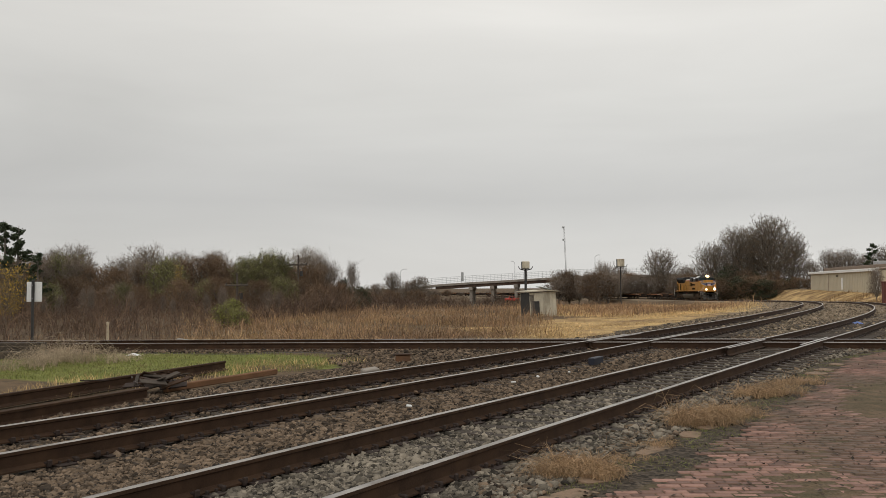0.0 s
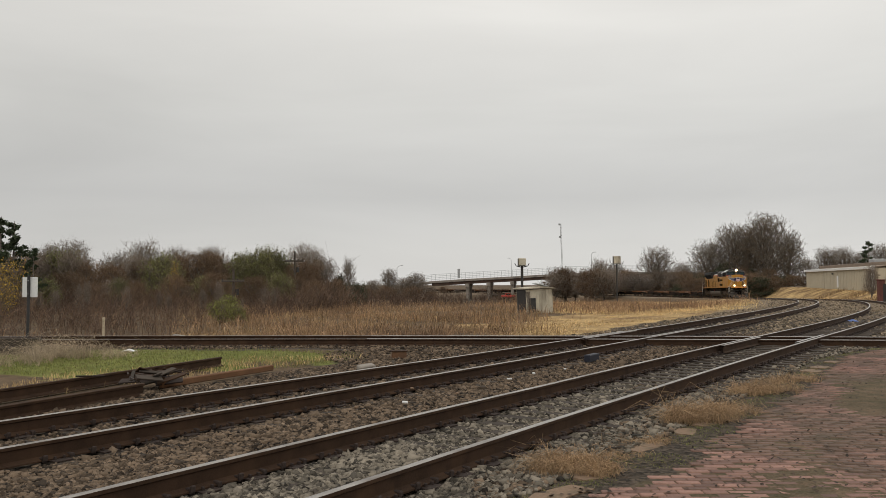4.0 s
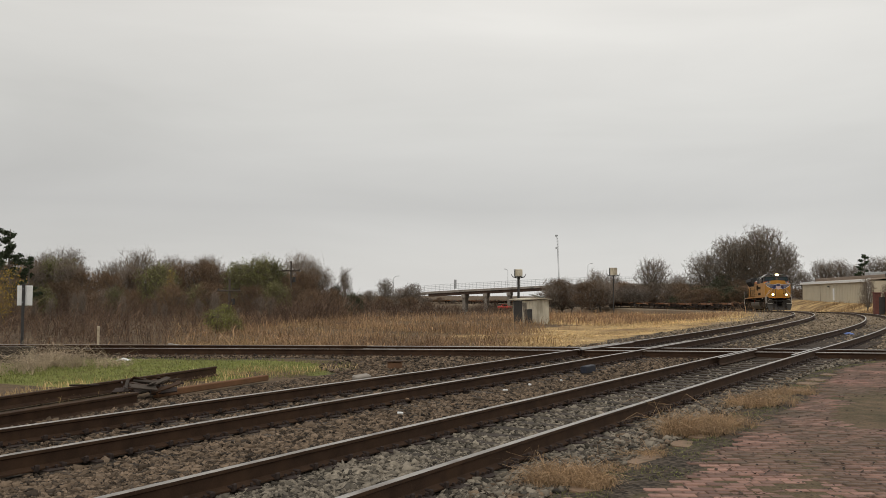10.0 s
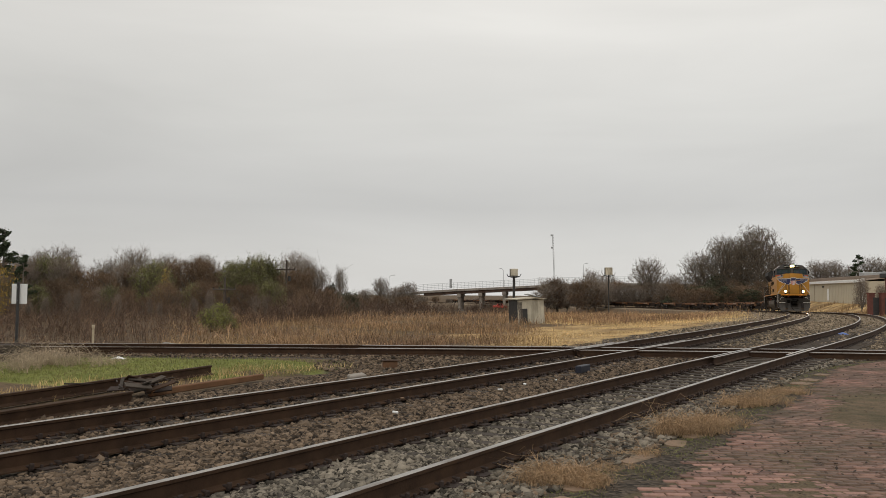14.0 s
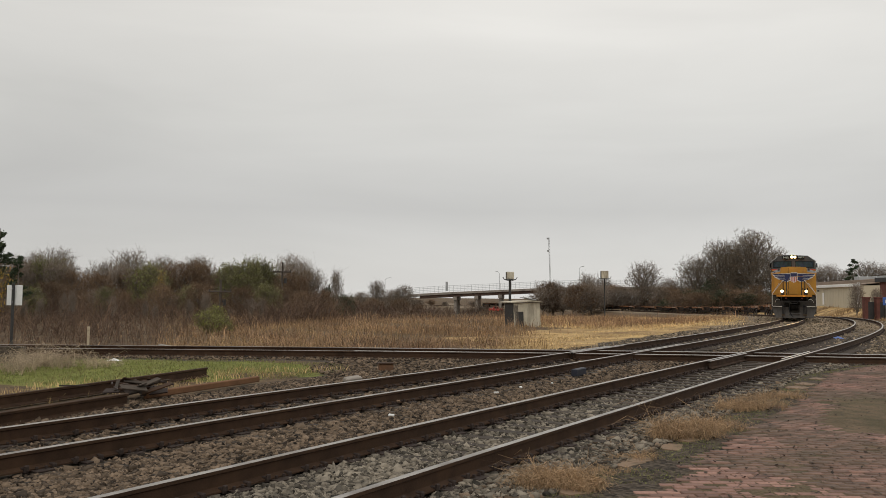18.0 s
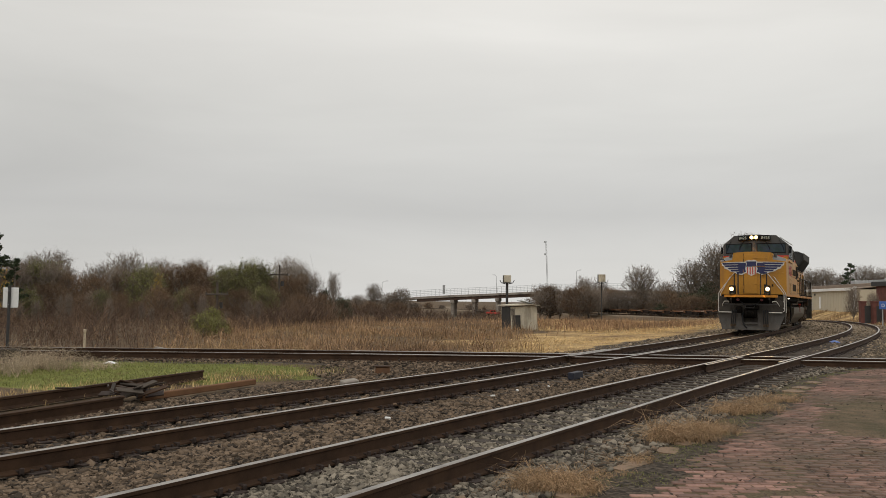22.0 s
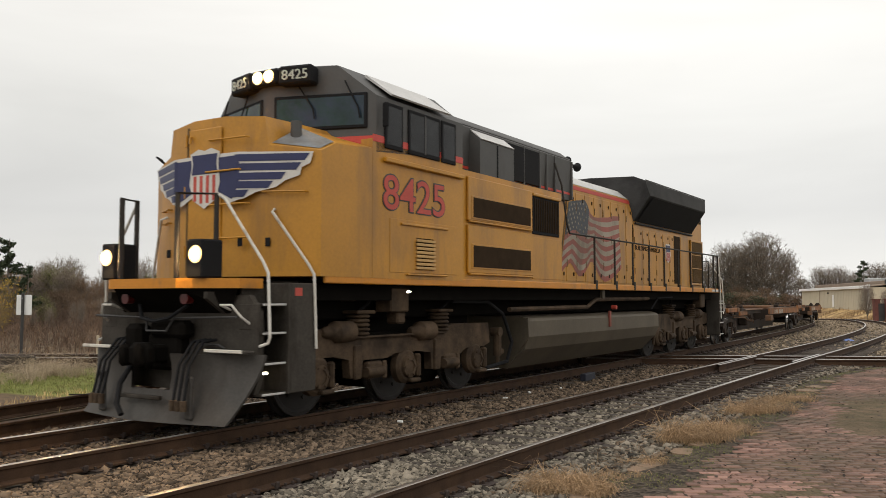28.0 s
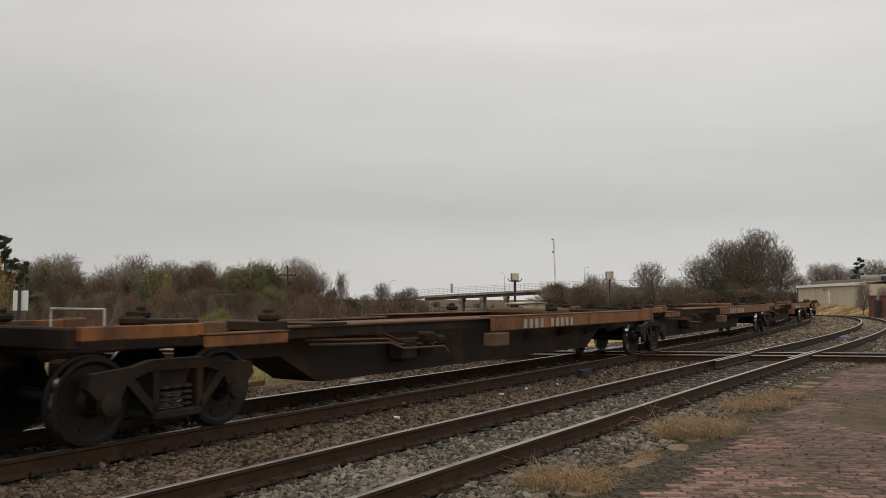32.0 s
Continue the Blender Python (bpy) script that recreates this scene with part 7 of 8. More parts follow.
def tuft(px, d, n, radius, height, material, label, width=0.0028):
    x0, y0 = spot(px, d)
    r = radius * RNG.random(n) ** 0.7
    a = RNG.uniform(0, 2 * np.pi, n)
    x, y = x0 + r * np.cos(a), y0 + r * np.sin(a) * 0.6
    i = np.repeat(np.arange(n), 12)
    m = len(i)
    p = on_ground(x[i] + RNG.normal(0, 0.03, m), y[i] + RNG.normal(0, 0.03, m), 0.0)
    h = height * np.exp(RNG.normal(-0.2, 0.35, m))
    az = RNG.uniform(0, 2 * np.pi, m)
    d_ = np.stack([np.cos(az), np.sin(az), np.zeros(m)], 1)
    out = h * RNG.uniform(0.2, 1.7, m)
    z = np.array([0, 0, 1.0])
    q1 = p + d_ * (out * 0.30)[:, None] + z * (h * RNG.uniform(0.45, 0.75, m))[:, None]
    q2 = p + d_ * (out * 0.75)[:, None] + z * (h * RNG.uniform(0.35, 1.0, m))[:, None]
    q3 = p + d_ * (out * 1.15)[:, None] + z * (h * RNG.uniform(0.05, 0.75, m))[:, None]
    parts = [ribbons(u_, v_, np.full(m, width * w_), RNG) for u_, v_, w_ in ((p, q1, 1.0), (q1, q2, 0.9), (q2, q3, 0.6))]
    V = np.concatenate([v for v, _ in parts])
    F_ = np.concatenate([f + 4 * m * k for k, (_, f) in enumerate(parts)])
    return tagged(new("grass_tuft", fast_mesh("grass_tuft", V, F_, material)), label, "dry grass", kind="stuff")


for px, d, n, rad, h in ((105, 22.2, 46, 0.9, 0.46), (60, 21.2, 22, 0.8, 0.36), (150, 21.8, 20, 0.9, 0.36), (30, 20.4, 14, 0.7, 0.30), (215, 21.9, 12, 0.8, 0.28)):
    tuft(px, d, n, rad, h, M_WEED, "tangled dead grey-brown weeds", 0.004)
for px, d, n, rad, h in ((1010, 7.95, 120, 0.36, 0.17), (1050, 7.75, 50, 0.25, 0.12), (1245, 11.0, 80, 0.42, 0.22), (1205, 10.9, 26, 0.28, 0.30), (1290, 11.7, 46, 0.4, 0.16),
                         (1345, 14.2, 90, 0.7, 0.18), (1395, 15.8, 46, 0.6, 0.14), (1160, 9.4, 18, 0.3, 0.08), (1100, 8.6, 16, 0.3, 0.07)):
    tuft(px, d, n, rad, h, M_TUFT, "clump of dry tan grass at the platform edge")
# moss and low weeds in the strip between the ballast and the bricks
y = 6.2 + 16 * RNG.random(15000) ** 1.4
x = platform_edge(y) - 0.06 + (brick_edge(y) - platform_edge(y) + 0.14) * RNG.random(len(y)) + RNG.normal(0, 0.04, len(y))
k = wobble(x, y, 0.55, 3.0) > -0.25
blades(on_ground(x[k], y[k]), 0.034, 1.3, 0.0045, RNG, "verge_weeds", M_GREEN, "low green and brown weeds along the platform edge", "grass")
x, y = by_view(7000, 1350, 1620, 26, 60, 1.0)
os_ = nearest(SIDE, np.stack([x, y], 1))[1]
k = (os_ < -2.9) & clear_of_lines(x, y)
blades(on_ground(x[k], y[k]), 0.12, 0.8, 0.010, RNG, "siding_grass", M_GREEN, "green grass beyond the siding", "grass")
x, y = by_view(5200, 1440, 1660, 58, 91, 0.8)
os_ = nearest(SIDE, np.stack([x, y], 1))[1]
k = (os_ < -3.2) & (wobble(x, y, 3.0, 4.0) > -0.6)
clumps(x[k], y[k], 10, 0.5, 0.34, 1.1, 0.016, "fence_grass", M_DRY, "rough tan grass before the brick fence", "dry grass")


def stones(n, where, size, name, material, label, tall=0.75):
    """Crushed stone: boxes with pushed corners, laid on the ground."""
    x, y = where
    n = len(x)
    c = on_ground(x, y, 0.0)
    s = size * np.exp(RNG.normal(-0.10, 0.28, (n, 1, 1))) * RNG.uniform(0.55, 1.1, (n, 1, 3))
    cube = np.array([(i, j, k) for i in (-1, 1) for j in (-1, 1) for k in (-1, 1)], float) * 0.5
    v = (cube[None] + RNG.uniform(-0.36, 0.36, (n, 8, 3))) * s
    q = RNG.normal(size=(n, 4))
    q /= np.linalg.norm(q, axis=1)[:, None]
    w, a, b, d = q.T
    R_ = np.stack([1 - 2 * (b * b + d * d), 2 * (a * b - w * d), 2 * (a * d + w * b), 2 * (a * b + w * d), 1 - 2 * (a * a + d * d), 2 * (b * d - w * a),
                   2 * (a * d - w * b), 2 * (b * d + w * a), 1 - 2 * (a * a + b * b)], 1).reshape(n, 3, 3)
    v = np.einsum("nij,nkj->nki", R_, v)
    v[:, :, 2] *= tall
    V = (v + c[:, None] + np.array([0, 0, size * 0.22])).reshape(-1, 3)
    f = np.array([(0, 1, 3, 2), (4, 6, 7, 5), (0, 4, 5, 1), (2, 3, 7, 6), (0, 2, 6, 4), (1, 5, 7, 3)])
    F_ = (np.arange(n)[:, None, None] * 8 + f[None]).reshape(-1, 4)
    return tagged(new(name, fast_mesh(name, V, F_, material)), label, "gravel", kind="stuff")


def stone_places(n, d0, d1, power=1.0):
    x, y = by_view(n, -60, 1640, d0, d1, power)
    p = np.stack([x, y], 1)
    _, om, _ = nearest(MAIN, p)
    _, os_, _ = nearest(SIDE, p)
    _, oc, _ = nearest(CROSS, p)
    w = 0.3 * wobble(x, y, 1.3)
    bed = (abs(om) + w < 3.0) | (abs(os_) + w < 2.25) | (abs(oc) + w < 1.7) | (np.hypot((x - 1.5) / 4.5, (y - 20.5) / 3.6) < 0.95)
    off = np.ones(len(x), bool)
    for o in (om, os_, oc):
        off &= abs(abs(o) - 0.7525) > 0.10
    bed &= (x - platform_edge(y) < 0.0) | (y > 27)
    ss = nearest(SIDE, p)[0]
    on_tie = (abs((ss - 6.0 + 0.27) % 0.54 - 0.27) < 0.10) & (abs(os_) < 1.15)
    off &= ~(on_tie & (RNG.random(len(x)) < 0.70 * ramp(ss, 12.5, 15.5)))
    off &= ~((abs(om) < 1.0) & (RNG.random(len(x)) < 0.6))
    return x, y, om, os_, bed & off


for d0, d1, n, size in ((5.5, 11, 54000, 0.045), (11, 18, 58000, 0.048), (18, 30, 50000, 0.053), (30, 60, 24000, 0.070), (60, 125, 16000, 0.100)):
    x, y, om, os_, k = stone_places(n, d0, d1)
    grey = abs(os_) < 1.15 + 0.25 * wobble(x, y, 0.8)
    grey |= (os_ < 0) & (RNG.random(len(x)) < 0.7)
    bare = ~((abs(os_) < 0.66) & (RNG.random(len(x)) < 0.50 * ramp(y, 8.5, 11.0)))
    stones(n, (x[k & ~grey], y[k & ~grey]), size, "brown_ballast", M_BALLAST if d1 < 31 else M_BALLAST_FAR, "crushed brown-grey ballast stones")
    stones(n, (x[k & grey & bare], y[k & grey & bare]), size, "grey_ballast", M_BALLAST_GREY if d1 < 31 else M_BALLAST_FAR, "crushed grey ballast stones")

# ---- trees ----
rt = random.Random(12)
TOPS = ([-140, -60, 0, 79, 131, 162, 197, 262, 314, 335, 362, 380, 432, 472, 502, 528, 563, 592, 606, 625], [440, 440, 452, 450, 445, 462, 470, 455, 458, 458, 452, 450, 458, 455, 455, 462, 462, 474, 492, 505])
MIX = ("brown", "bare", "brown", "olive", "bare", "brown", "brown")
for k in range(31):                                    # the wood: an outer row and a lower one before it
    px = -120 + 24.0 * k + rt.uniform(-6, 6)
    if px < 606:
        kind = "olive" if 415 < px < 520 and k % 3 else MIX[k % 7]
        tree("%s_%d" % (kind, 1 + k % 3), px, float(np.interp(px, *TOPS)) + rt.uniform(-3, 12), rt.uniform(90, 102), rt.uniform(0.80, 1.10), rt.uniform(0, 6))
for k in range(26):
    px = -110 + 28.0 * k + rt.uniform(-8, 8)
    if px < 600:
        tree("%s_%d" % (("brown", "bare", "olive", "brown", "brown")[k % 5], 1 + k % 3), px, rt.uniform(482, 520), rt.uniform(72, 86), rt.uniform(0.9, 1.3), rt.uniform(0, 6))
for k in range(16):                                    # slim pale saplings at the wood's edge
    px = 30 + 36.0 * k + rt.uniform(-14, 14)
    tree("bare_%d" % (1 + k % 3), px, rt.uniform(505, 545), rt.uniform(58, 68), rt.uniform(0.35, 0.55), rt.uniform(0, 6))
for i, (kind, px, top, d, wide) in enumerate((
        ("bare_1", 96, 440, 108, 0.9), ("bare_2", 134, 432, 110, 0.85), ("bare_3", 258, 436, 106, 0.95), ("bare_1", 314, 445, 104, 0.9), ("bare_2", 378, 443, 110, 0.8), ("bare_3", 210, 456, 108, 0.9),
        ("olive_1", 436, 456, 94, 0.8), ("olive_2", 472, 442, 94, 0.72), ("olive_3", 498, 450, 96, 0.7), ("bare_2", 540, 437, 104, 0.85), ("bare_1", 566, 448, 106, 0.75), ("bare_3", 623, 464, 130, 0.42),
        ("dark_1", 608, 492, 100, 0.55), ("dark_2", 642, 508, 92, 1.05), ("yellow_1", 24, 466, 56, 0.8), ("yellow_3", -6, 470, 58, 0.9), ("yellow_2", 8, 500, 54, 1.0), ("yellow_2", 316, 468, 82, 0.35),
        ("green_1", 396, 540, 42, 1.2), ("green_2", 424, 548, 43, 1.1), ("green_3", 414, 528, 48, 1.0),
        ("bare_1", 665, 502, 250, 1.6), ("bare_2", 694, 481, 270, 0.8), ("bare_3", 722, 497, 270, 1.4), ("bare_1", 742, 489, 270, 1.1), ("brown_1", 690, 513, 230, 1.8), ("brown_2", 735, 513, 230, 1.8), ("brown_3", 655, 516, 220, 1.8),
        ("brown_2", 770, 521, 230, 1.6), ("bare_2", 1170, 441, 235, 0.95), ("bare_3", 1215, 470, 235, 1.0), ("bare_1", 1008, 478, 235, 1.1), ("bare_3", 1070, 464, 238, 0.9), ("bare_1", 1098, 470, 238, 0.9),
        ("dark_1", 1205, 508, 215, 1.3), ("big_1", 1364, 380, 222, 0.92), ("big_2", 1306, 399, 224, 0.92), ("big_3", 1262, 428, 226, 0.95), ("big_2", 1402, 410, 226, 0.75), ("big_3", 1335, 400, 230, 0.9),
        ("dark_2", 1330, 482, 220, 1.3), ("dark_3", 1290, 470, 221, 0.9), ("dark_1", 1378, 492, 219, 1.3), ("brown_1", 1255, 488, 218, 1.3), ("brown_2", 1320, 478, 218, 1.2), ("brown_3", 1370, 478, 218, 1.2), ("brown_1", 1404, 490, 218, 1.1),
        ("bare_2", 1438, 462, 240, 1.0), ("bare_3", 1472, 443, 250, 1.0), ("bare_1", 1500, 441, 250, 1.0), ("bare_2", 1530, 448, 250, 0.9), ("bare_2", 1567, 434, 250, 1.0), ("bare_3", 1600, 440, 250, 1.0), ("bare_2", 1550, 470, 128, 0.55), ("bare_1", 1586, 482, 120, 0.6))):
    tree(kind, px, top, d, wide, turn=i * 2.4)
for k in range(13):                                    # hedge at the foot of the big trees
    tree("%s_%d" % (("brown", "dark", "brown")[k % 3], 1 + k % 3), 1236 + 16 * k, rt.uniform(486, 500), rt.uniform(196, 206), rt.uniform(1.6, 2.2), rt.uniform(0, 6))
for k in range(15):
    tree("%s_%d" % (("bare", "brown", "bare")[k % 3], 1 + (k * 2) % 3), 988 + 17.5 * k, rt.uniform(478, 493), rt.uniform(222, 236), rt.uniform(1.2, 1.6), rt.uniform(0, 6))
for k in range(16):                                    # low trees under and behind the bridge
    tree("%s_%d" % (("brown", "bare")[k % 2], 1 + k % 3), 640 + 25 * k, rt.uniform(512, 522), rt.uniform(330, 350), rt.uniform(1.8, 2.6), rt.uniform(0, 6))
pine(28, 400, 66, 0.9, 3)
pine(64, 447, 68, 0.9, 4)
pine(4, 392, 66, 1.0, 5)
pine(1544, 430, 245, 0.8, 6)


# ---- road bridge and far things ----
def far(px, py, dist):
    x, y = spot(px, dist)
    return Vector((x, y, height_to(py, dist, px)))


M_GIRDER = mat("rusty_girder_paint", (0.085, 0.050, 0.034), 0.8, vary=0.3, scale=0.5, fine=6, dirt=(0.030, 0.022, 0.018), dirt_amount=0.5, dirt_scale=0.4)


def road_bridge():
    D = 300.0
    br = thing("road_bridge", "grey concrete road bridge with a chain-link fence on steel girders", "bridge")
    prof = [(560, 531), (640, 524), (700, 515), (770, 506), (830, 502), (900, 498), (1000, 492), (1080, 489), (1180, 488), (1300, 490)]
    pts = [far(px, py, D) for px, py in prof]
    back = Vector((2.0, 11.0, 0))
    for a, b in zip(pts[:-1], pts[1:]):
        for name, z0, z1, inset, m_, word in (("deck", -0.35, 0.0, 0.0, M_CONC, "pale concrete deck edge"), ("girder", -1.35, -0.35, 0.5, M_GIRDER, "rusty brown steel girder"), ("parapet", 0.0, 0.40, 0.0, M_CONC, "")):
            if name == "girder" and a.x < -5:
                continue
            o = back.normalized() * inset
            w = back - o * 2 if name != "parapet" else back.normalized() * 0.4
            vs = [a + o + Vector((0, 0, z0)), b + o + Vector((0, 0, z0)), b + o + w + Vector((0, 0, z0)), a + o + w + Vector((0, 0, z0))]
            vs += [v + Vector((0, 0, z1 - z0)) for v in vs]
            part(name, Shape().add(vs, [(3, 2, 1, 0), (4, 5, 6, 7), (0, 1, 5, 4), (1, 2, 6, 5), (2, 3, 7, 6), (3, 0, 4, 7)]), m_, br, word)
    for px in (837, 875, 917):
        base = far(px, 505, D)
        cap = Shape()
        z = float(np.interp(px, [p for p, _ in prof], [v.z for v in pts])) - 1.35
        m = Matrix.Translation((base.x, base.y + 5.5, z - 0.6)) @ Matrix.Rotation(math.atan2(back.y, back.x), 4, "Z")
        cap.box(0, 0, 0, 10.5, 1.4, 1.2, 0.1, m)
        pier = part("pier_cap", cap, M_CONC, br)
        for k in (-3.8, 0.0, 3.8):
            part("pier_column", Shape().add(*_column(m @ Vector((k, 0, -0.5)), 7.0)), M_CONC, pier)
    for a, b in zip(pts[2:-1], pts[3:]):
        n = max(2, int((b - a).length / 1.25))
        for i in range(n):
            p = a.lerp(b, i / n)
            part("fence_post", Shape().tube([p + Vector((0, 0, 0.4)), p + Vector((0, 0, 2.7))], 0.045, 4), M_GALV, br)
        for z in (0.9, 1.5, 2.1, 2.7):
            part("fence_rail", Shape().tube([a + Vector((0, 0, z)), b + Vector((0, 0, z))], 0.04, 4), M_GALV, br)
    return br


def _column(top, h):
    vs, fs = [], []
    for z in (0, -h):
        for k in range(10):
            a = 2 * math.pi * k / 10
            vs.append((top.x + 0.55 * math.cos(a), top.y + 0.55 * math.sin(a), top.z + z))
    fs = [(k, (k + 1) % 10, 10 + (k + 1) % 10, 10 + k) for k in range(10)] + [tuple(range(10)), tuple(range(10, 20))]
    return vs, fs


road_bridge()


def bridge_cabinet(px, py, h):
    p = far(px, py, 302)
    solid("road_sign_back", Shape().box(p.x, p.y, p.z + h / 2, 0.9, 0.25, h, 0.05), M_GALV, "grey panel standing on the road bridge", "road sign")


bridge_cabinet(818, 498, 3.2)


def lamp_post(px, base, top, dist, arm):
    p = far(px, base, dist)
    q = far(px, top, dist)
    t = thing("street_lamp", "tall grey street lamp with a curved arm", "street lamp")
    part("pole", Shape().tube([p, q], 0.13, 6, 0.07), M_GALV, t)
    part("arm", Shape().tube([q, q + Vector((arm * 0.4, 0, 0.5)), q + Vector((arm, 0, 0.7))], 0.07, 5), M_GALV, t)
    part("lamp_head", Shape().box(q.x + arm * 1.15, q.y, q.z + 0.68, 0.8, 0.35, 0.18, 0.05), M_GALV, t)


lamp_post(1053, 490, 455, 310, 1.2)
lamp_post(709, 512, 480, 310, 1.6)
lamp_post(911, 500, 466, 312, -0.9)


def mast():
    t = thing("radio_mast", "thin grey lattice radio mast with antennas", "mast")
    p, q = far(1003, 520, 340), far(998.5, 401, 340)
    for k in range(3):
        a = 2.1 * k
        o = Vector((0.25 * math.cos(a), 0.25 * math.sin(a), 0))
        part("leg", Shape().tube([p + o, q + o], 0.05, 4), M_GALV, t)
    for i in range(24):
        z0, z1 = p.lerp(q, i / 24), p.lerp(q, (i + 1) / 24)
        part("brace", Shape().tube([z0 + Vector((-0.25, 0, 0)), z1 + Vector((0.25, 0, 0))], 0.05, 4), M_GALV, t)
    for f in (0.985, 0.80):
        c = p.lerp(q, f)
        part("antenna", Shape().cyl(c.x - 0.5, c.y, c.z, 0.35, 0.7, "z", 10), M_GALV, t)


mast()


def utility_pole(px, top, dist, arms=1):
    q = far(px, top, dist)
    x, y = spot(px, dist)
    t = thing("utility_pole", "dark wooden utility pole with crossarms", "utility pole")
    part("pole", Shape().tube([(x, y, gz(x, y) - 0.3), q], 0.13, 7, 0.09), M_WOOD, t)
    for k in range(arms):
        z = q.z - 1.0 - 0.9 * k
        part("crossarm", Shape().box(x, y - 0.2, z, 1.9, 0.12, 0.14, 0.02), M_WOOD, t)
        for e in (-0.85, -0.4, 0.4, 0.85):
            part("insulator", Shape().cyl(x + e, y - 0.2, z + 0.14, 0.04, 0.14, "z", 8), M_DARKSTEEL, t)
    part("transformer", Shape().cyl(x + 0.30, y, q.z - 1.9, 0.16, 0.5, "z", 10), M_DARKSTEEL, t)


utility_pole(528, 452, 88, 1)
utility_pole(420, 484, 72, 1)


def relay_case(px, top, bottom, dist, half):
    """A square case on a steel post, with short arms."""
    p = far(px, (top + bottom) / 2, dist)
    x, y = p.x, p.y
    t = thing("signal_case", "weathered white signal case on a dark post", "signal")
    h = dist * (bottom - top) / SEEN_F
    part("case", Shape().box(x, y, p.z, half * 2, half * 1.2, h, 0.04), M_SHED, t)
    # dark sheet gives the case's left side its shading
    part("case_shade_side", Shape().box(x - half - 0.012, y, p.z, 0.03, half * 1.15, h * 0.94, 0.01), M_DARKSTEEL, t)
    part("platform", Shape().box(x, y - 0.05, p.z - h / 2 - 0.03, half * 3.0, half * 1.6, 0.05, 0.01), M_DARKSTEEL, t)
    for q in (-1, 1):
        part("bracket", Shape().tube([(x, y, p.z - h * 0.75), (x + q * half * 1.5, y, p.z - h / 2 - 0.03), (x + q * half * 1.9, y, p.z - h * 0.2)], 0.03, 6), M_DARKSTEEL, t)
    part("post", Shape().tube([(x, y, gz(x, y) - 0.3), (x, y, p.z - h / 2)], 0.09, 8), M_DARKSTEEL, t)


relay_case(930, 463, 476, 60, 0.27)
relay_case(1098, 459, 472, 120, 0.50)


def shed():
    x, y = spot(953, 58)
    g = gz(x, y)
    t = thing("metal_shed", "rusting white sheet-metal equipment shed with a bent roof", "shed", at=Matrix.Translation((x, y, g)) @ Matrix.Rotation(radians(17), 4, "Z") @ Matrix.Rotation(radians(-2.5), 4, "Y"))
    h = 1.62
    part("wall", Shape().prism([(-0.95, -0.85), (0.95, -0.85), (0.95, 0.85), (-0.95, 0.85)], -0.1, h, "z"), M_SHED, t)
    for k in range(9):
        part("seam", Shape().box(-0.9 + 0.225 * k, -0.862, h / 2, 0.025, 0.02, h * 0.98, 0.005), M_SHED, t)
    part("roof", Shape().prism([(-1.15, h + 0.06), (0.2, h + 0.10), (1.12, h + 0.0), (1.12, h + 0.05), (0.2, h + 0.17), (-1.15, h + 0.12)], -1.05, 1.05, "y"), M_SHED, t, "bent pale metal roof")
    part("roof_sheet", Shape().box(0.05, 0.1, h + 0.34, 0.9, 0.8, 0.05, 0.01, Matrix.Rotation(radians(14), 4, "Y")), M_GALV, t)
    # dark sheet over nearly all of the left wall
    part("dark_left_side", Shape().box(-0.968, 0.0, 0.82, 0.03, 1.5, 1.6, 0.01), M_DARKSTEEL, t)
    # plain dark patch low on the front wall
    part("door_frame", Shape().box(-0.55, -0.875, 0.55, 0.5, 0.03, 1.0, 0.01), M_DARKSTEEL, t, "dark lower patch")
    for k in range(5):
        part("vine", Shape().tube([(-0.95 + 0.1 * k, -0.9, 0), (-0.9 + 0.05 * k, -0.92, 0.7), (-1.0 + 0.07 * k, -0.9, 1.5)], 0.02, 5), M_BARK, t)


shed()


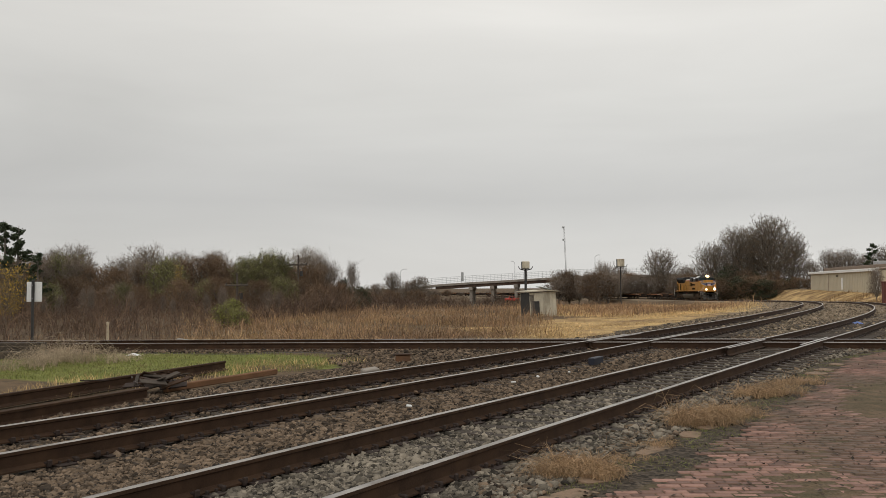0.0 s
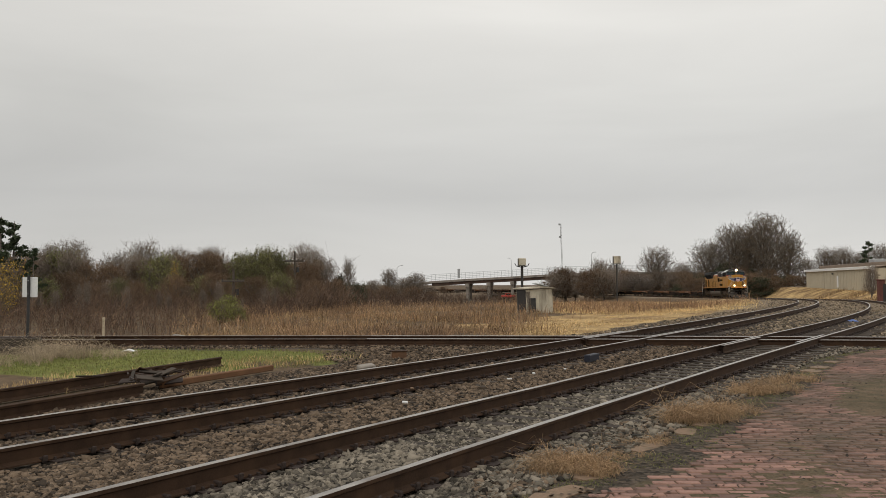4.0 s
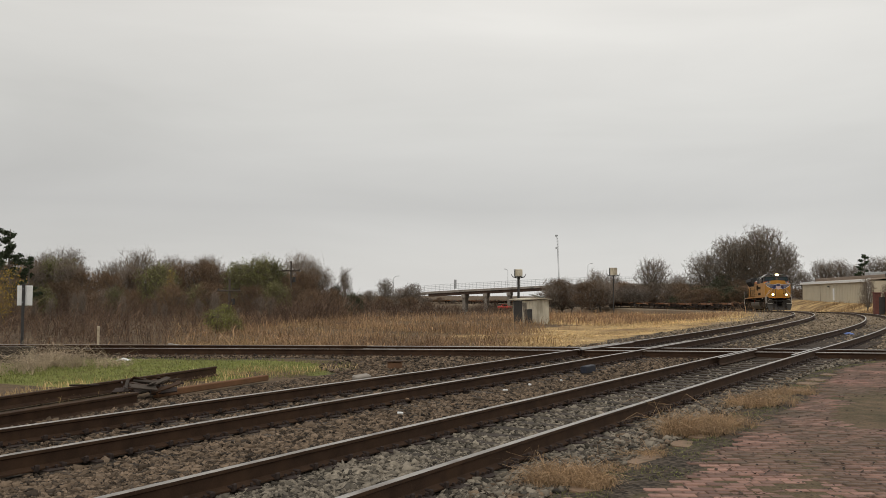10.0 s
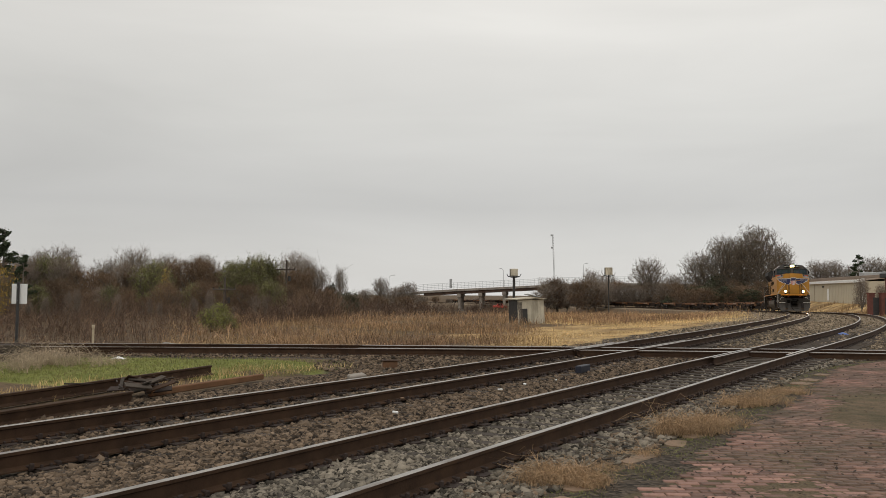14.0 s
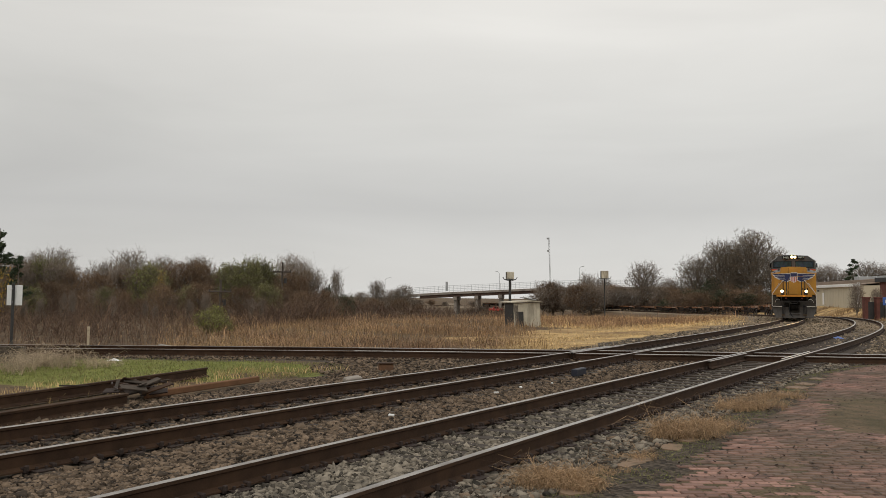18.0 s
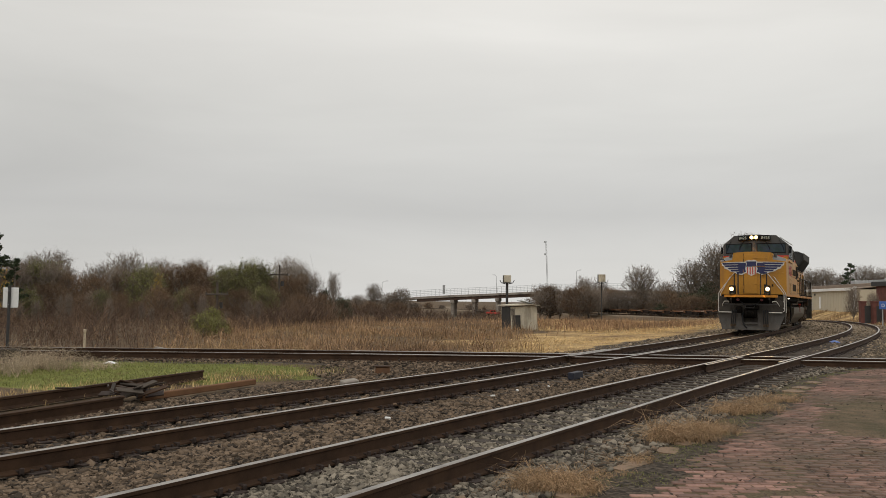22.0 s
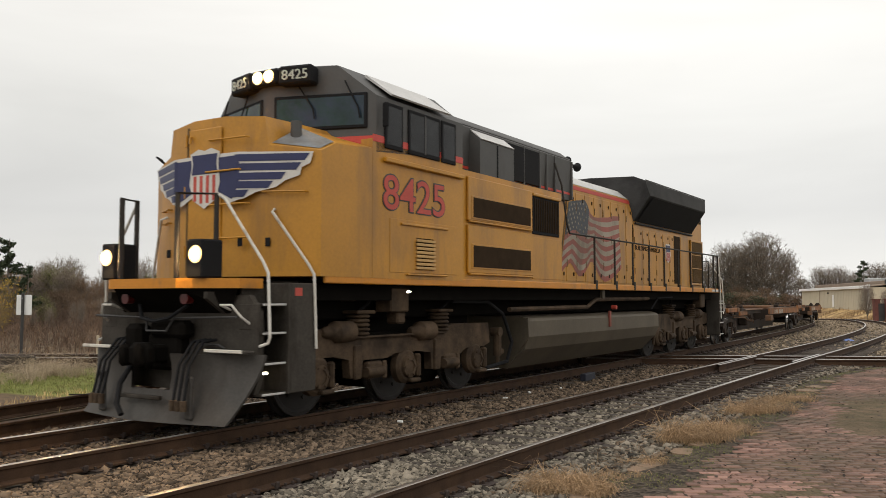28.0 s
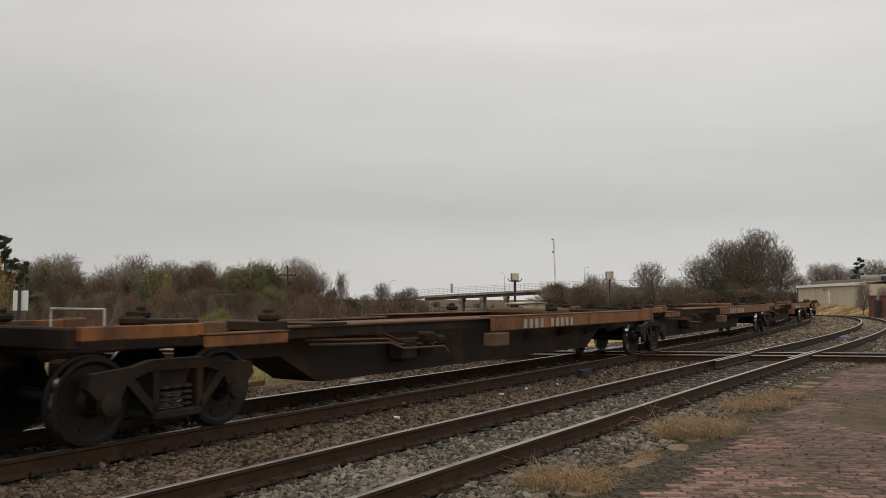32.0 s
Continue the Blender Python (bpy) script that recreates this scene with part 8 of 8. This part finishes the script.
def warehouse():
    t = thing("warehouse", "low beige metal warehouse with a white eave and a pale door", "building")
    a, b = spot(1434, 190), spot(1553, 150)
    za, zb = height_to(513, 190, 1434), height_to(512, 150, 1553)
    g = min(za, zb) - 0.3
    top = height_to(484.5, 190, 1434)
    A, B = Vector((a[0], a[1], 0)), Vector((b[0], b[1], 0))
    d = (B - A).normalized()
    n = Vector((-d.y, d.x, 0))
    if n.dot(A) < 0:
        n = -n
    L = (B - A).length
    m = Matrix.Translation((a[0], a[1], g)) @ Matrix(((d.x, n.x, 0, 0), (d.y, n.y, 0, 0), (0, 0, 1, 0), (0, 0, 0, 1)))
    H = top - g
    t.matrix_basis = m
    part("front_wall", Shape().box(L / 2, 0.15, H / 2 - 1.5, L, 0.3, H + 3, 0.02), M_BEIGE, t, "beige sheet wall")
    part("side_wall", Shape().box(0.15, 1.6, H / 2 - 1.5, 0.3, 2.6, H + 3, 0.02), M_BROWNWALL, t)
    part("side_wall", Shape().box(L - 0.15, 1.6, H / 2 - 1.5, 0.3, 2.6, H + 3, 0.02), M_BEIGE, t)
    part("rear_wall", Shape().box(L / 2, 3.05, H / 2 - 1.5, L, 0.3, H + 3, 0.02), M_BEIGE, t)
    part("roof", Shape().prism([(-0.3, H), (3.5, H + 0.45), (3.5, H + 0.57), (-0.3, H + 0.12)], -0.2, L + 0.2, "x"), M_BROWNWALL, t, "low brown roof")
    part("eave", Shape().box(L / 2, -0.36, H + 0.02, L + 0.5, 0.14, 0.46, 0.03), M_WHITE, t, "white eave trim")
    for k in range(int(L / 0.9)):
        part("wall_rib", Shape().box(0.45 + 0.9 * k, -0.012, H / 2 - 0.15, 0.05, 0.03, H - 0.3, 0.005), M_BEIGE, t)
    dx = L * 0.535
    dr = part("door", Shape().box(dx, -0.04, 1.45, 1.05, 0.06, 2.15, 0.02), M_WHITE, t, "pale door")
    part("door_frame", Shape().box(dx, -0.02, 1.50, 1.25, 0.05, 2.30, 0.02), M_BEIGE, dr)
    part("wall_seam", Shape().box(L * 0.32, -0.03, H / 2 - 0.1, 0.12, 0.05, H - 0.3, 0.01), M_BROWNWALL, t)
    part("wall_lamp", Shape().box(L * 0.47, -0.2, H - 0.75, 0.3, 0.3, 0.25, 0.05), M_DARKSTEEL, t)
    part("downpipe", Shape().cyl(L + 0.1, -0.2, H / 2, 0.12, H, "z", 8), M_WHITE, t)
    part("corner_post", Shape().box(L + 0.25, -0.1, H / 2 - 0.4, 0.4, 0.4, H + 1.6, 0.03), M_WHITE, t)
    part("parapet_block", Shape().box(L * 0.46, 4.6, H / 2 - 0.9, L * 1.06, 2.6, H + 4.0, 0.05), M_BROWNWALL, t, "brown block annexe")
    part("roof_unit", Shape().box(L * 0.70, 4.6, H + 1.2, 2.2, 2.2, 1.0, 0.08), M_GALV, t)
    part("roof_unit", Shape().box(L * 0.90, 4.6, H + 1.1, 2.0, 2.0, 0.9, 0.08), M_GALV, t)


warehouse()


def depot_fence():
    """Brick piers with dark panels between them, and the flat roof behind."""
    D = 92.0
    t = thing("brick_fence", "red brick fence piers with dark metal panels", "fence")
    prev = None
    for k in range(7):
        x, y = spot(1566 + 21.5 * k, D)
        g = gz(x, y)
        part("pier", Shape().box(x, y, g + 1.05, 0.52, 0.52, 2.2, 0.02), M_REDBRICK, t, "red brick pier")
        part("pier_cap", Shape().box(x, y, g + 2.2, 0.64, 0.64, 0.12, 0.03), M_REDBRICK, t)
        if prev:
            c = ((x + prev[0]) / 2, (y + prev[1]) / 2)
            part("panel", Shape().box(c[0], c[1], g + 0.95, 0.80, 0.08, 1.7, 0.01), M_DARKSTEEL, t)
        prev = (x, y)
    sx, sy = spot(1602, 80)
    s = thing("blue_sign", "small blue sign on a post", "sign", at=Matrix.Translation((sx, sy, gz(sx, sy))))
    part("post", Shape().cyl(0, 0, 0.9, 0.05, 2.0, "z", 8), M_GALV, s)
    pn = part("panel", Shape().box(0, -0.08, 1.75, 0.62, 0.05, 0.66, 0.02), M_BLUE, s, "blue panel")
    words("letter", "D", 0.4, 0.26, M_WHITE, pn, pose(-0.13, -0.115, 1.60, 90))
    c = thing("flat_roofed_hall", "dark flat-roofed hall behind the brick fence", "building")
    x, y = spot(1712, 125)
    g = gz(x, y)
    part("wall", Shape().box(x, y, g + 1.8, 14, 6, 3.8, 0.05), M_REDBRICK, c)
    part("roof", Shape().box(x, y, g + 3.95, 14.8, 7, 0.6, 0.05), M_DARKSTEEL, c)
    part("roof_trim", Shape().box(x, y, g + 4.35, 14.4, 6.6, 0.3, 0.03), M_GALV, c)


depot_fence()


def red_truck():
    p = far(905, 533, 292)
    t = thing("pickup_truck", "small red truck parked under the bridge", "truck", at=Matrix.Translation((p.x, p.y, gz(p.x, p.y))))
    part("body", Shape().box(0, 0, 0.95, 4.8, 1.9, 0.8, 0.15), M_RED, t)
    part("cab", Shape().prism([(-1.1, 1.3), (-0.8, 1.95), (0.7, 1.95), (1.2, 1.3)], -0.85, 0.85, "y"), M_RED, t)
    part("window", Shape().prism([(-0.9, 1.36), (-0.7, 1.85), (0.62, 1.85), (0.95, 1.36)], -0.87, 0.87, "y"), M_SIDE_GLASS, t)
    for x in (-1.5, 1.5):
        for y in (-0.9, 0.9):
            part("wheel", Shape().cyl(x, y, 0.38, 0.38, 0.25, "y", 14), M_BLACK, t)


red_truck()

# ---- things beside the tracks ----


def sign_board():
    x, y = spot(59.5, 28.2)
    g = gz(x, y)
    t = thing("track_sign", "blank white back of a trackside sign on a grey post", "sign", at=Matrix.Translation((x, y, g)))
    z = height_to(517, 28.2, 60) - g
    part("post", Shape().box(0, -0.02, (z + 0.2) / 2, 0.075, 0.06, z + 0.5, 0.01), M_DARKSTEEL, t, "grey steel post")
    part("panel", Shape().box(0.02, 0.03, z, 0.46, 0.02, 0.60, 0.008), M_WHITE, t, "white metal panel")
    for dz in (-0.2, 0.2):
        part("bolt", Shape().cyl(0, -0.055, z + dz, 0.014, 0.02, "y", 8), M_GALV, t)


sign_board()
M_MARKER = mat("yellowed_marker_paint", (0.56, 0.47, 0.33), 0.8, vary=0.2, scale=6, fine=40, dirt=(0.16, 0.11, 0.07), dirt_amount=0.5, dirt_scale=6)
x, y = spot(192, 29.0)
g = gz(x, y)
mk = thing("marker_post", "weathered white wooden marker post", "post", at=Matrix.Translation((x, y, g)))
part("post", Shape().box(0, 0, 0.32, 0.060, 0.060, 0.74, 0.008), M_MARKER, mk)
part("cap", Shape().box(0, 0, 0.66, 0.085, 0.08, 0.12, 0.02), M_MARKER, mk)


def straight_rail(name, a, b, z, lean, label, tilt=0.0):
    A, B = Vector(a), Vector(b)
    d = B - A
    sh = Shape().prism([(u * 1.0, w + 0.186) for u, w in RAIL], 0, d.length, "x")
    m = Matrix.Translation((A.x, A.y, z)) @ Matrix.Rotation(math.atan2(d.y, d.x), 4, "Z") @ Matrix.Rotation(tilt, 4, "Y") @ Matrix.Rotation(radians(lean), 4, "X")
    return solid(name, sh, M_RAIL_SIDE, label, "rail", "spare rails", at=m)


straight_rail("spare_rail", (-8.15, 7.4), (-4.60, 17.8), -0.20, 0, "rusty spare rail lying upright in the grass")
straight_rail("spare_rail", (-7.45, 6.0), (-4.65, 13.25), -0.21, 6, "dark rusty spare rail beside the main track")
M_ORANGE_RUST = mat("orange_rust", (0.165, 0.080, 0.036), 0.9, vary=0.3, scale=3, fine=40)
solid("spare_rail", Shape().box(0, 0, 0.055, 3.1, 0.10, 0.11, 0.015), M_ORANGE_RUST, "orange rusty bar lying by the main track", "rail", "spare rails",
      at=Matrix.Translation((-3.95, 15.35, -0.19)) @ Matrix.Rotation(radians(66), 4, "Z"))
pile = thing("scrap_pile", "heap of rusty tie plates and spikes on the spare rails", "scrap heap", at=Matrix.Translation((-4.85, 14.15, -0.20)))
rp = random.Random(4)
for k in range(26):
    m = Matrix.Translation((rp.gauss(0, 0.26), rp.gauss(0, 0.40), 0.10 + 0.16 * rp.random())) @ Euler((rp.uniform(-0.5, 0.5), rp.uniform(-0.4, 0.4), rp.uniform(0, 6))).to_matrix().to_4x4()
    part("plate" if k % 3 else "bar", Shape().box(0, 0, 0, rp.uniform(0.2, 0.5), rp.uniform(0.05, 0.18), 0.022, 0.004, m), (M_PLATE, M_RAIL_SIDE, M_TIE)[k % 3], pile)
for k in range(6):
    a = Vector((rp.gauss(0, 0.3), rp.gauss(0, 0.4), 0.18))
    part("bar", Shape().tube([a, a + Vector((rp.uniform(-0.3, 0.3), rp.uniform(-0.7, 0.7), rp.uniform(-0.05, 0.12)))], 0.014, 6), M_PLATE, pile)

for k, (x, y, z, a) in enumerate(((-11.0, 21.35, -0.13, 0.02), (-11.2, 21.15, 0.08, -0.03), (-10.9, 20.95, -0.13, 0.05))):
    solid("timber", Shape().box(0, 0, 0, 2.5, 0.23, 0.20, 0.02), M_TIE, "dark old crosstie lying beside the crossing line", "crosstie", "old crossties",
          at=Matrix.Translation((x, y, z)) @ Matrix.Rotation(a, 4, "Z"))

jb = thing("junction_box", "rusty steel junction box on the ballast", "box", at=Matrix.Translation((-0.95, 19.75, -0.21)) @ Matrix.Rotation(0.15, 4, "Z"))
part("box", Shape().box(0, 0, 0.07, 0.34, 0.26, 0.16, 0.02), M_CARBROWN, jb)
part("lid", Shape().box(0, 0, 0.165, 0.38, 0.30, 0.025, 0.006), M_RAIL_SIDE, jb)
solid("stone_slab", Shape().box(0, 0, 0.05, 0.34, 0.22, 0.10, 0.02), M_CONC, "grey broken concrete block on the ballast", "stone", at=Matrix.Translation((-1.48, 17.1, -0.21)) @ Euler((0.12, -0.1, 0.5)).to_matrix().to_4x4())
solid("stone_slab", Shape().prism([(-0.42, 0), (0.40, 0), (0.25, 0.10), (-0.36, 0.20)], -0.12, 0.12, "y"), M_CONC, "pale broken slab beside the crossing rail", "stone", at=Matrix.Translation((-7.9, 26.3, -0.24)))
solid("plastic_scrap", Shape().add([(-0.25, -0.1, 0), (0.0, -0.16, 0.05), (0.25, -0.08, 0.02), (0.28, 0.1, 0.0), (0.02, 0.14, 0.07), (-0.22, 0.12, 0.02), (0.0, 0.0, 0.10)], [(0, 1, 6), (1, 2, 6), (2, 3, 6), (3, 4, 6), (4, 5, 6), (5, 0, 6), (0, 5, 4, 3, 2, 1)]),
      M_WHITE, "crumpled white litter in the grass", "litter", at=Matrix.Translation((-8.0, 21.8, -0.24)))
solid("plastic_scrap", Shape().add([(-0.35, -0.2, 0), (0.0, -0.3, 0.10), (0.4, -0.16, 0.03), (0.42, 0.2, 0.02), (0.02, 0.3, 0.12), (-0.38, 0.22, 0.04), (0.0, 0.0, 0.18)], [(0, 1, 6), (1, 2, 6), (2, 3, 6), (3, 4, 6), (4, 5, 6), (5, 0, 6), (0, 5, 4, 3, 2, 1)]),
      M_BLUE, "crumpled blue plastic lying in the siding", "litter", at=Matrix.Translation((17.6, 35.9, -0.19)))
solid("rail_oiler", Shape().box(0, 0, 0.08, 0.62, 0.14, 0.16, 0.015), mat("dark_blue_paint", (0.014, 0.016, 0.028), 0.6), "small dark blue rail lubricator box", "box", at=Matrix.Translation((3.38, 18.75, -0.20)) @ Matrix.Rotation(1.05, 4, "Z"))
for k, (px, py) in enumerate(((723, 720), (815, 704), (907, 678), (638, 729), (950, 668), (735, 695), (1005, 660))):
    d = 1.70 * SEEN_F / (py - 507.8 + 0.0039 * (px - 784))
    x, y = (px - 784) / SEEN_F * d, d
    solid("stone_chip", Shape().box(0, 0, 0.02, 0.085 if k < 3 else 0.06, 0.045, 0.03, 0.008), M_SLAB if k % 2 else M_WHITE, "pale flat stone chip on the ballast", "stone", "pale chips in the ballast",
          at=Matrix.Translation((x, y, -0.165)) @ Euler((0.1, 0.1, k * 1.3)).to_matrix().to_4x4())

# ---- platform edge stones and paving bricks ----
rb = random.Random(9)
for k, (px, py, lx, ly) in enumerate(((1005, 872, 0.42, 0.26), (965, 884, 0.30, 0.24), (1050, 842, 0.34, 0.22), (1140, 792, 0.42, 0.22), (1160, 786, 0.36, 0.2), (1215, 764, 0.44, 0.26), (1245, 752, 0.3, 0.2), (1318, 724, 0.34, 0.2), (1378, 693, 0.40, 0.22), (1420, 672, 0.40, 0.3), (1440, 660, 0.5, 0.36), (1455, 654, 0.5, 0.34), (1478, 645, 0.4, 0.3))):
    d = 1.70 * SEEN_F / (py - 507.8 + 0.0039 * (px - 784))
    x, y = (px - 784) / SEEN_F * d, d
    out = [(lx / 2 * a + rb.uniform(-0.035, 0.035), ly / 2 * b + rb.uniform(-0.03, 0.03)) for a, b in ((-1, -1), (-0.2, -1.05), (0.6, -0.95), (1, -0.7), (1, 0.8), (0.3, 1), (-0.5, 0.95), (-1, 0.6))]
    solid("edge_slab", Shape().prism(out, -0.06, 0.014, "z"), M_SLAB, "worn tan stone slab at the platform edge", "stone", "platform edge slabs",
          at=Matrix.Translation((x, y, gz(x, y))) @ Matrix.Rotation(0.9 + rb.uniform(-0.3, 0.3), 4, "Z"))

pav = tagged(new("brick_platform"), "old red brick platform paving", "pavement", kind="structure")
BL, BW = 0.198, 0.092
bricks = []
row = 0
yy = 4.6
while yy < 22.6:
    xx = -1.5 + (row % 2) * BL / 2 + rb.uniform(-0.01, 0.01)
    while xx < 13.5:
        inside = xx - float(brick_edge(yy)) - 0.10 + rb.uniform(-0.15, 0.12)
        a = xx / max(yy, 0.1)
        if inside > 0 and a < 0.62 and yy < 22.2 - rb.uniform(0, 0.8):
            bricks.append((xx, yy))
        xx += BL + 0.010
    yy += BW + 0.014
    row += 1
bricks = np.array(bricks)
bz = ground_height(bricks[:, 0], bricks[:, 1])
sunk = 0.5 * wobble(bricks[:, 0], bricks[:, 1], 1.6, 4.0) + 0.5 * wobble(bricks[:, 0], bricks[:, 1], 0.6, 2.0)
patchy = np.clip(0.5 + 0.9 * wobble(bricks[:, 0] - 0.6 * bricks[:, 1], bricks[:, 1], 2.2, 5.0), 0, 1)
inner = ramp(bricks[:, 0] - brick_edge(bricks[:, 1]), 0.5, 1.6)
rise = 0.010 + 0.005 * sunk - 0.030 * (RNG.random(len(bricks)) < 0.03) + RNG.normal(0, 0.0028, len(bricks)) - 0.026 * np.clip((patchy - 0.40) * 2.4, 0, 1) * inner - 0.004 * (patchy > 0.85)
order = np.argsort(np.hypot(bricks[:, 0] - 2.0, bricks[:, 1] - 7.0))
one = mesh_of("brick", Shape().box(0, 0, 0, BL, BW, 0.06, 0.008), M_BRICK_ONE, 0)
for i in order[:290]:
    ob = part("brick", one, None, pav)
    ob.matrix_basis = Matrix.Translation((bricks[i, 0], bricks[i, 1], bz[i] + rise[i] - 0.03)) @ Euler((rb.uniform(-0.03, 0.03), rb.uniform(-0.02, 0.02), rb.uniform(-0.02, 0.02))).to_matrix().to_4x4()
rest = order[290:]
cube = np.array([(i, j, k) for k in (-1, 1) for i, j in ((-1, -1), (1, -1), (1, 1), (-1, 1))], float) * 0.5
v = cube[None] * np.array([BL, BW, 0.06])
v = np.repeat(v, len(rest), 0)
v[:, 4:, :2] *= 0.95
tilt = RNG.normal(0, 0.010, (len(rest), 2))
v[:, :, :2] *= RNG.uniform(0.94, 1.03, (len(rest), 1, 2))
v[:, :, 2] += v[:, :, 0] * tilt[:, :1] + v[:, :, 1] * tilt[:, 1:]
V = v + np.stack([bricks[rest, 0], bricks[rest, 1], bz[rest] + rise[rest] - 0.03], 1)[:, None]
f = np.array([(4, 5, 6, 7), (0, 1, 5, 4), (1, 2, 6, 5), (2, 3, 7, 6), (3, 0, 4, 7)])
F_ = (np.arange(len(rest))[:, None, None] * 8 + f[None]).reshape(-1, 4)
ob = new("far_bricks", fast_mesh("far_bricks", V.reshape(-1, 3), F_, M_BRICK))
ob.parent = pav
tagged(ob, kind="stuff")


# dead leaves and chips scattered over the bricks
y = 5.5 + 17 * RNG.random(2600) ** 1.3
x = brick_edge(y) - 0.3 + 6.0 * RNG.random(len(y)) * (0.3 + 0.04 * y)
k = (x < 0.62 * y) & (wobble(x, y, 1.4, 6.0) > -0.5)
c = on_ground(x[k], y[k], 0.020)
n_ = len(c)
a_ = RNG.uniform(0, 2 * np.pi, n_)
u_ = np.stack([np.cos(a_), np.sin(a_), RNG.normal(0, 0.25, n_)], 1) * RNG.uniform(0.012, 0.034, (n_, 1))
w_ = np.stack([-np.sin(a_), np.cos(a_), RNG.normal(0, 0.25, n_)], 1) * RNG.uniform(0.008, 0.022, (n_, 1))
V = np.stack([c - u_, c + w_, c + u_, c - w_], 1).reshape(-1, 3)
M_LITTER = mat("dead_leaf", (0.055, 0.036, 0.024), 0.9, vary=0.3, scale=5, fine=40, island=0.6)
tagged(new("leaf_litter", fast_mesh("leaf_litter", V, np.arange(4 * n_).reshape(n_, 4), M_LITTER)), "dark dead leaves scattered over the bricks", "leaves", kind="stuff")


# ---- movement ----
# seconds, and how far along the main line the engine's front axle is then
RUN = [(0, 181.4), (3, 163.3), (9, 127.3), (14, 97.1), (20, 59.7), (23, 41.55), (25, 29.63), (28, 11.66), (29, 5.55), (30, -0.57), (31, -6.68), (32, -12.8)]


def front_axle(t):
    """A smooth run through the rows above."""
    ts, ss = [r[0] for r in RUN], [r[1] for r in RUN]
    v = np.gradient(np.array(ss), np.array(ts))
    i = min(max(int(np.searchsorted(ts, t, "right")) - 1, 0), len(RUN) - 2)
    h = ts[i + 1] - ts[i]
    u = (t - ts[i]) / h
    return float((2 * u ** 3 - 3 * u ** 2 + 1) * ss[i] + (u ** 3 - 2 * u ** 2 + u) * h * v[i] + (3 * u ** 2 - 2 * u ** 3) * ss[i + 1] + (u ** 3 - u ** 2) * h * v[i + 1])


def on_line(s, a, b):
    """The pose of a vehicle whose origin is at s, with truck centres a and b metres behind it."""
    p, q = along(MAIN, s + a), along(MAIN, s + b)
    d = q - p
    yaw, up = math.atan2(d[1], d[0]), math.atan2(d[2], math.hypot(d[0], d[1]))
    o = p - d / (b - a) * a
    return Matrix.Translation(o) @ Matrix.Rotation(yaw, 4, "Z") @ Matrix.Rotation(-up, 4, "Y")


def motions():
    half = [i * 0.5 for i in range(65)]
    tenth = [i * 0.1 for i in range(321)]
    walk(loco, [(t, on_line(front_axle(t), 2.07, 16.21)) for t in half])
    for car, u in cars:
        walk(car, [(t, on_line(front_axle(t) + u, 0.0, UNIT)) for t in half])
    for sets, r in ((loco_wheels, 0.53), (wheels_1 + wheels_2, 0.46)):
        for ob, x in sets:
            walk(ob, [(t, Matrix.Translation((x, 0, r)) @ Matrix.Rotation((front_axle(t) - front_axle(0)) / r, 4, "Y")) for t in tenth])


motions()
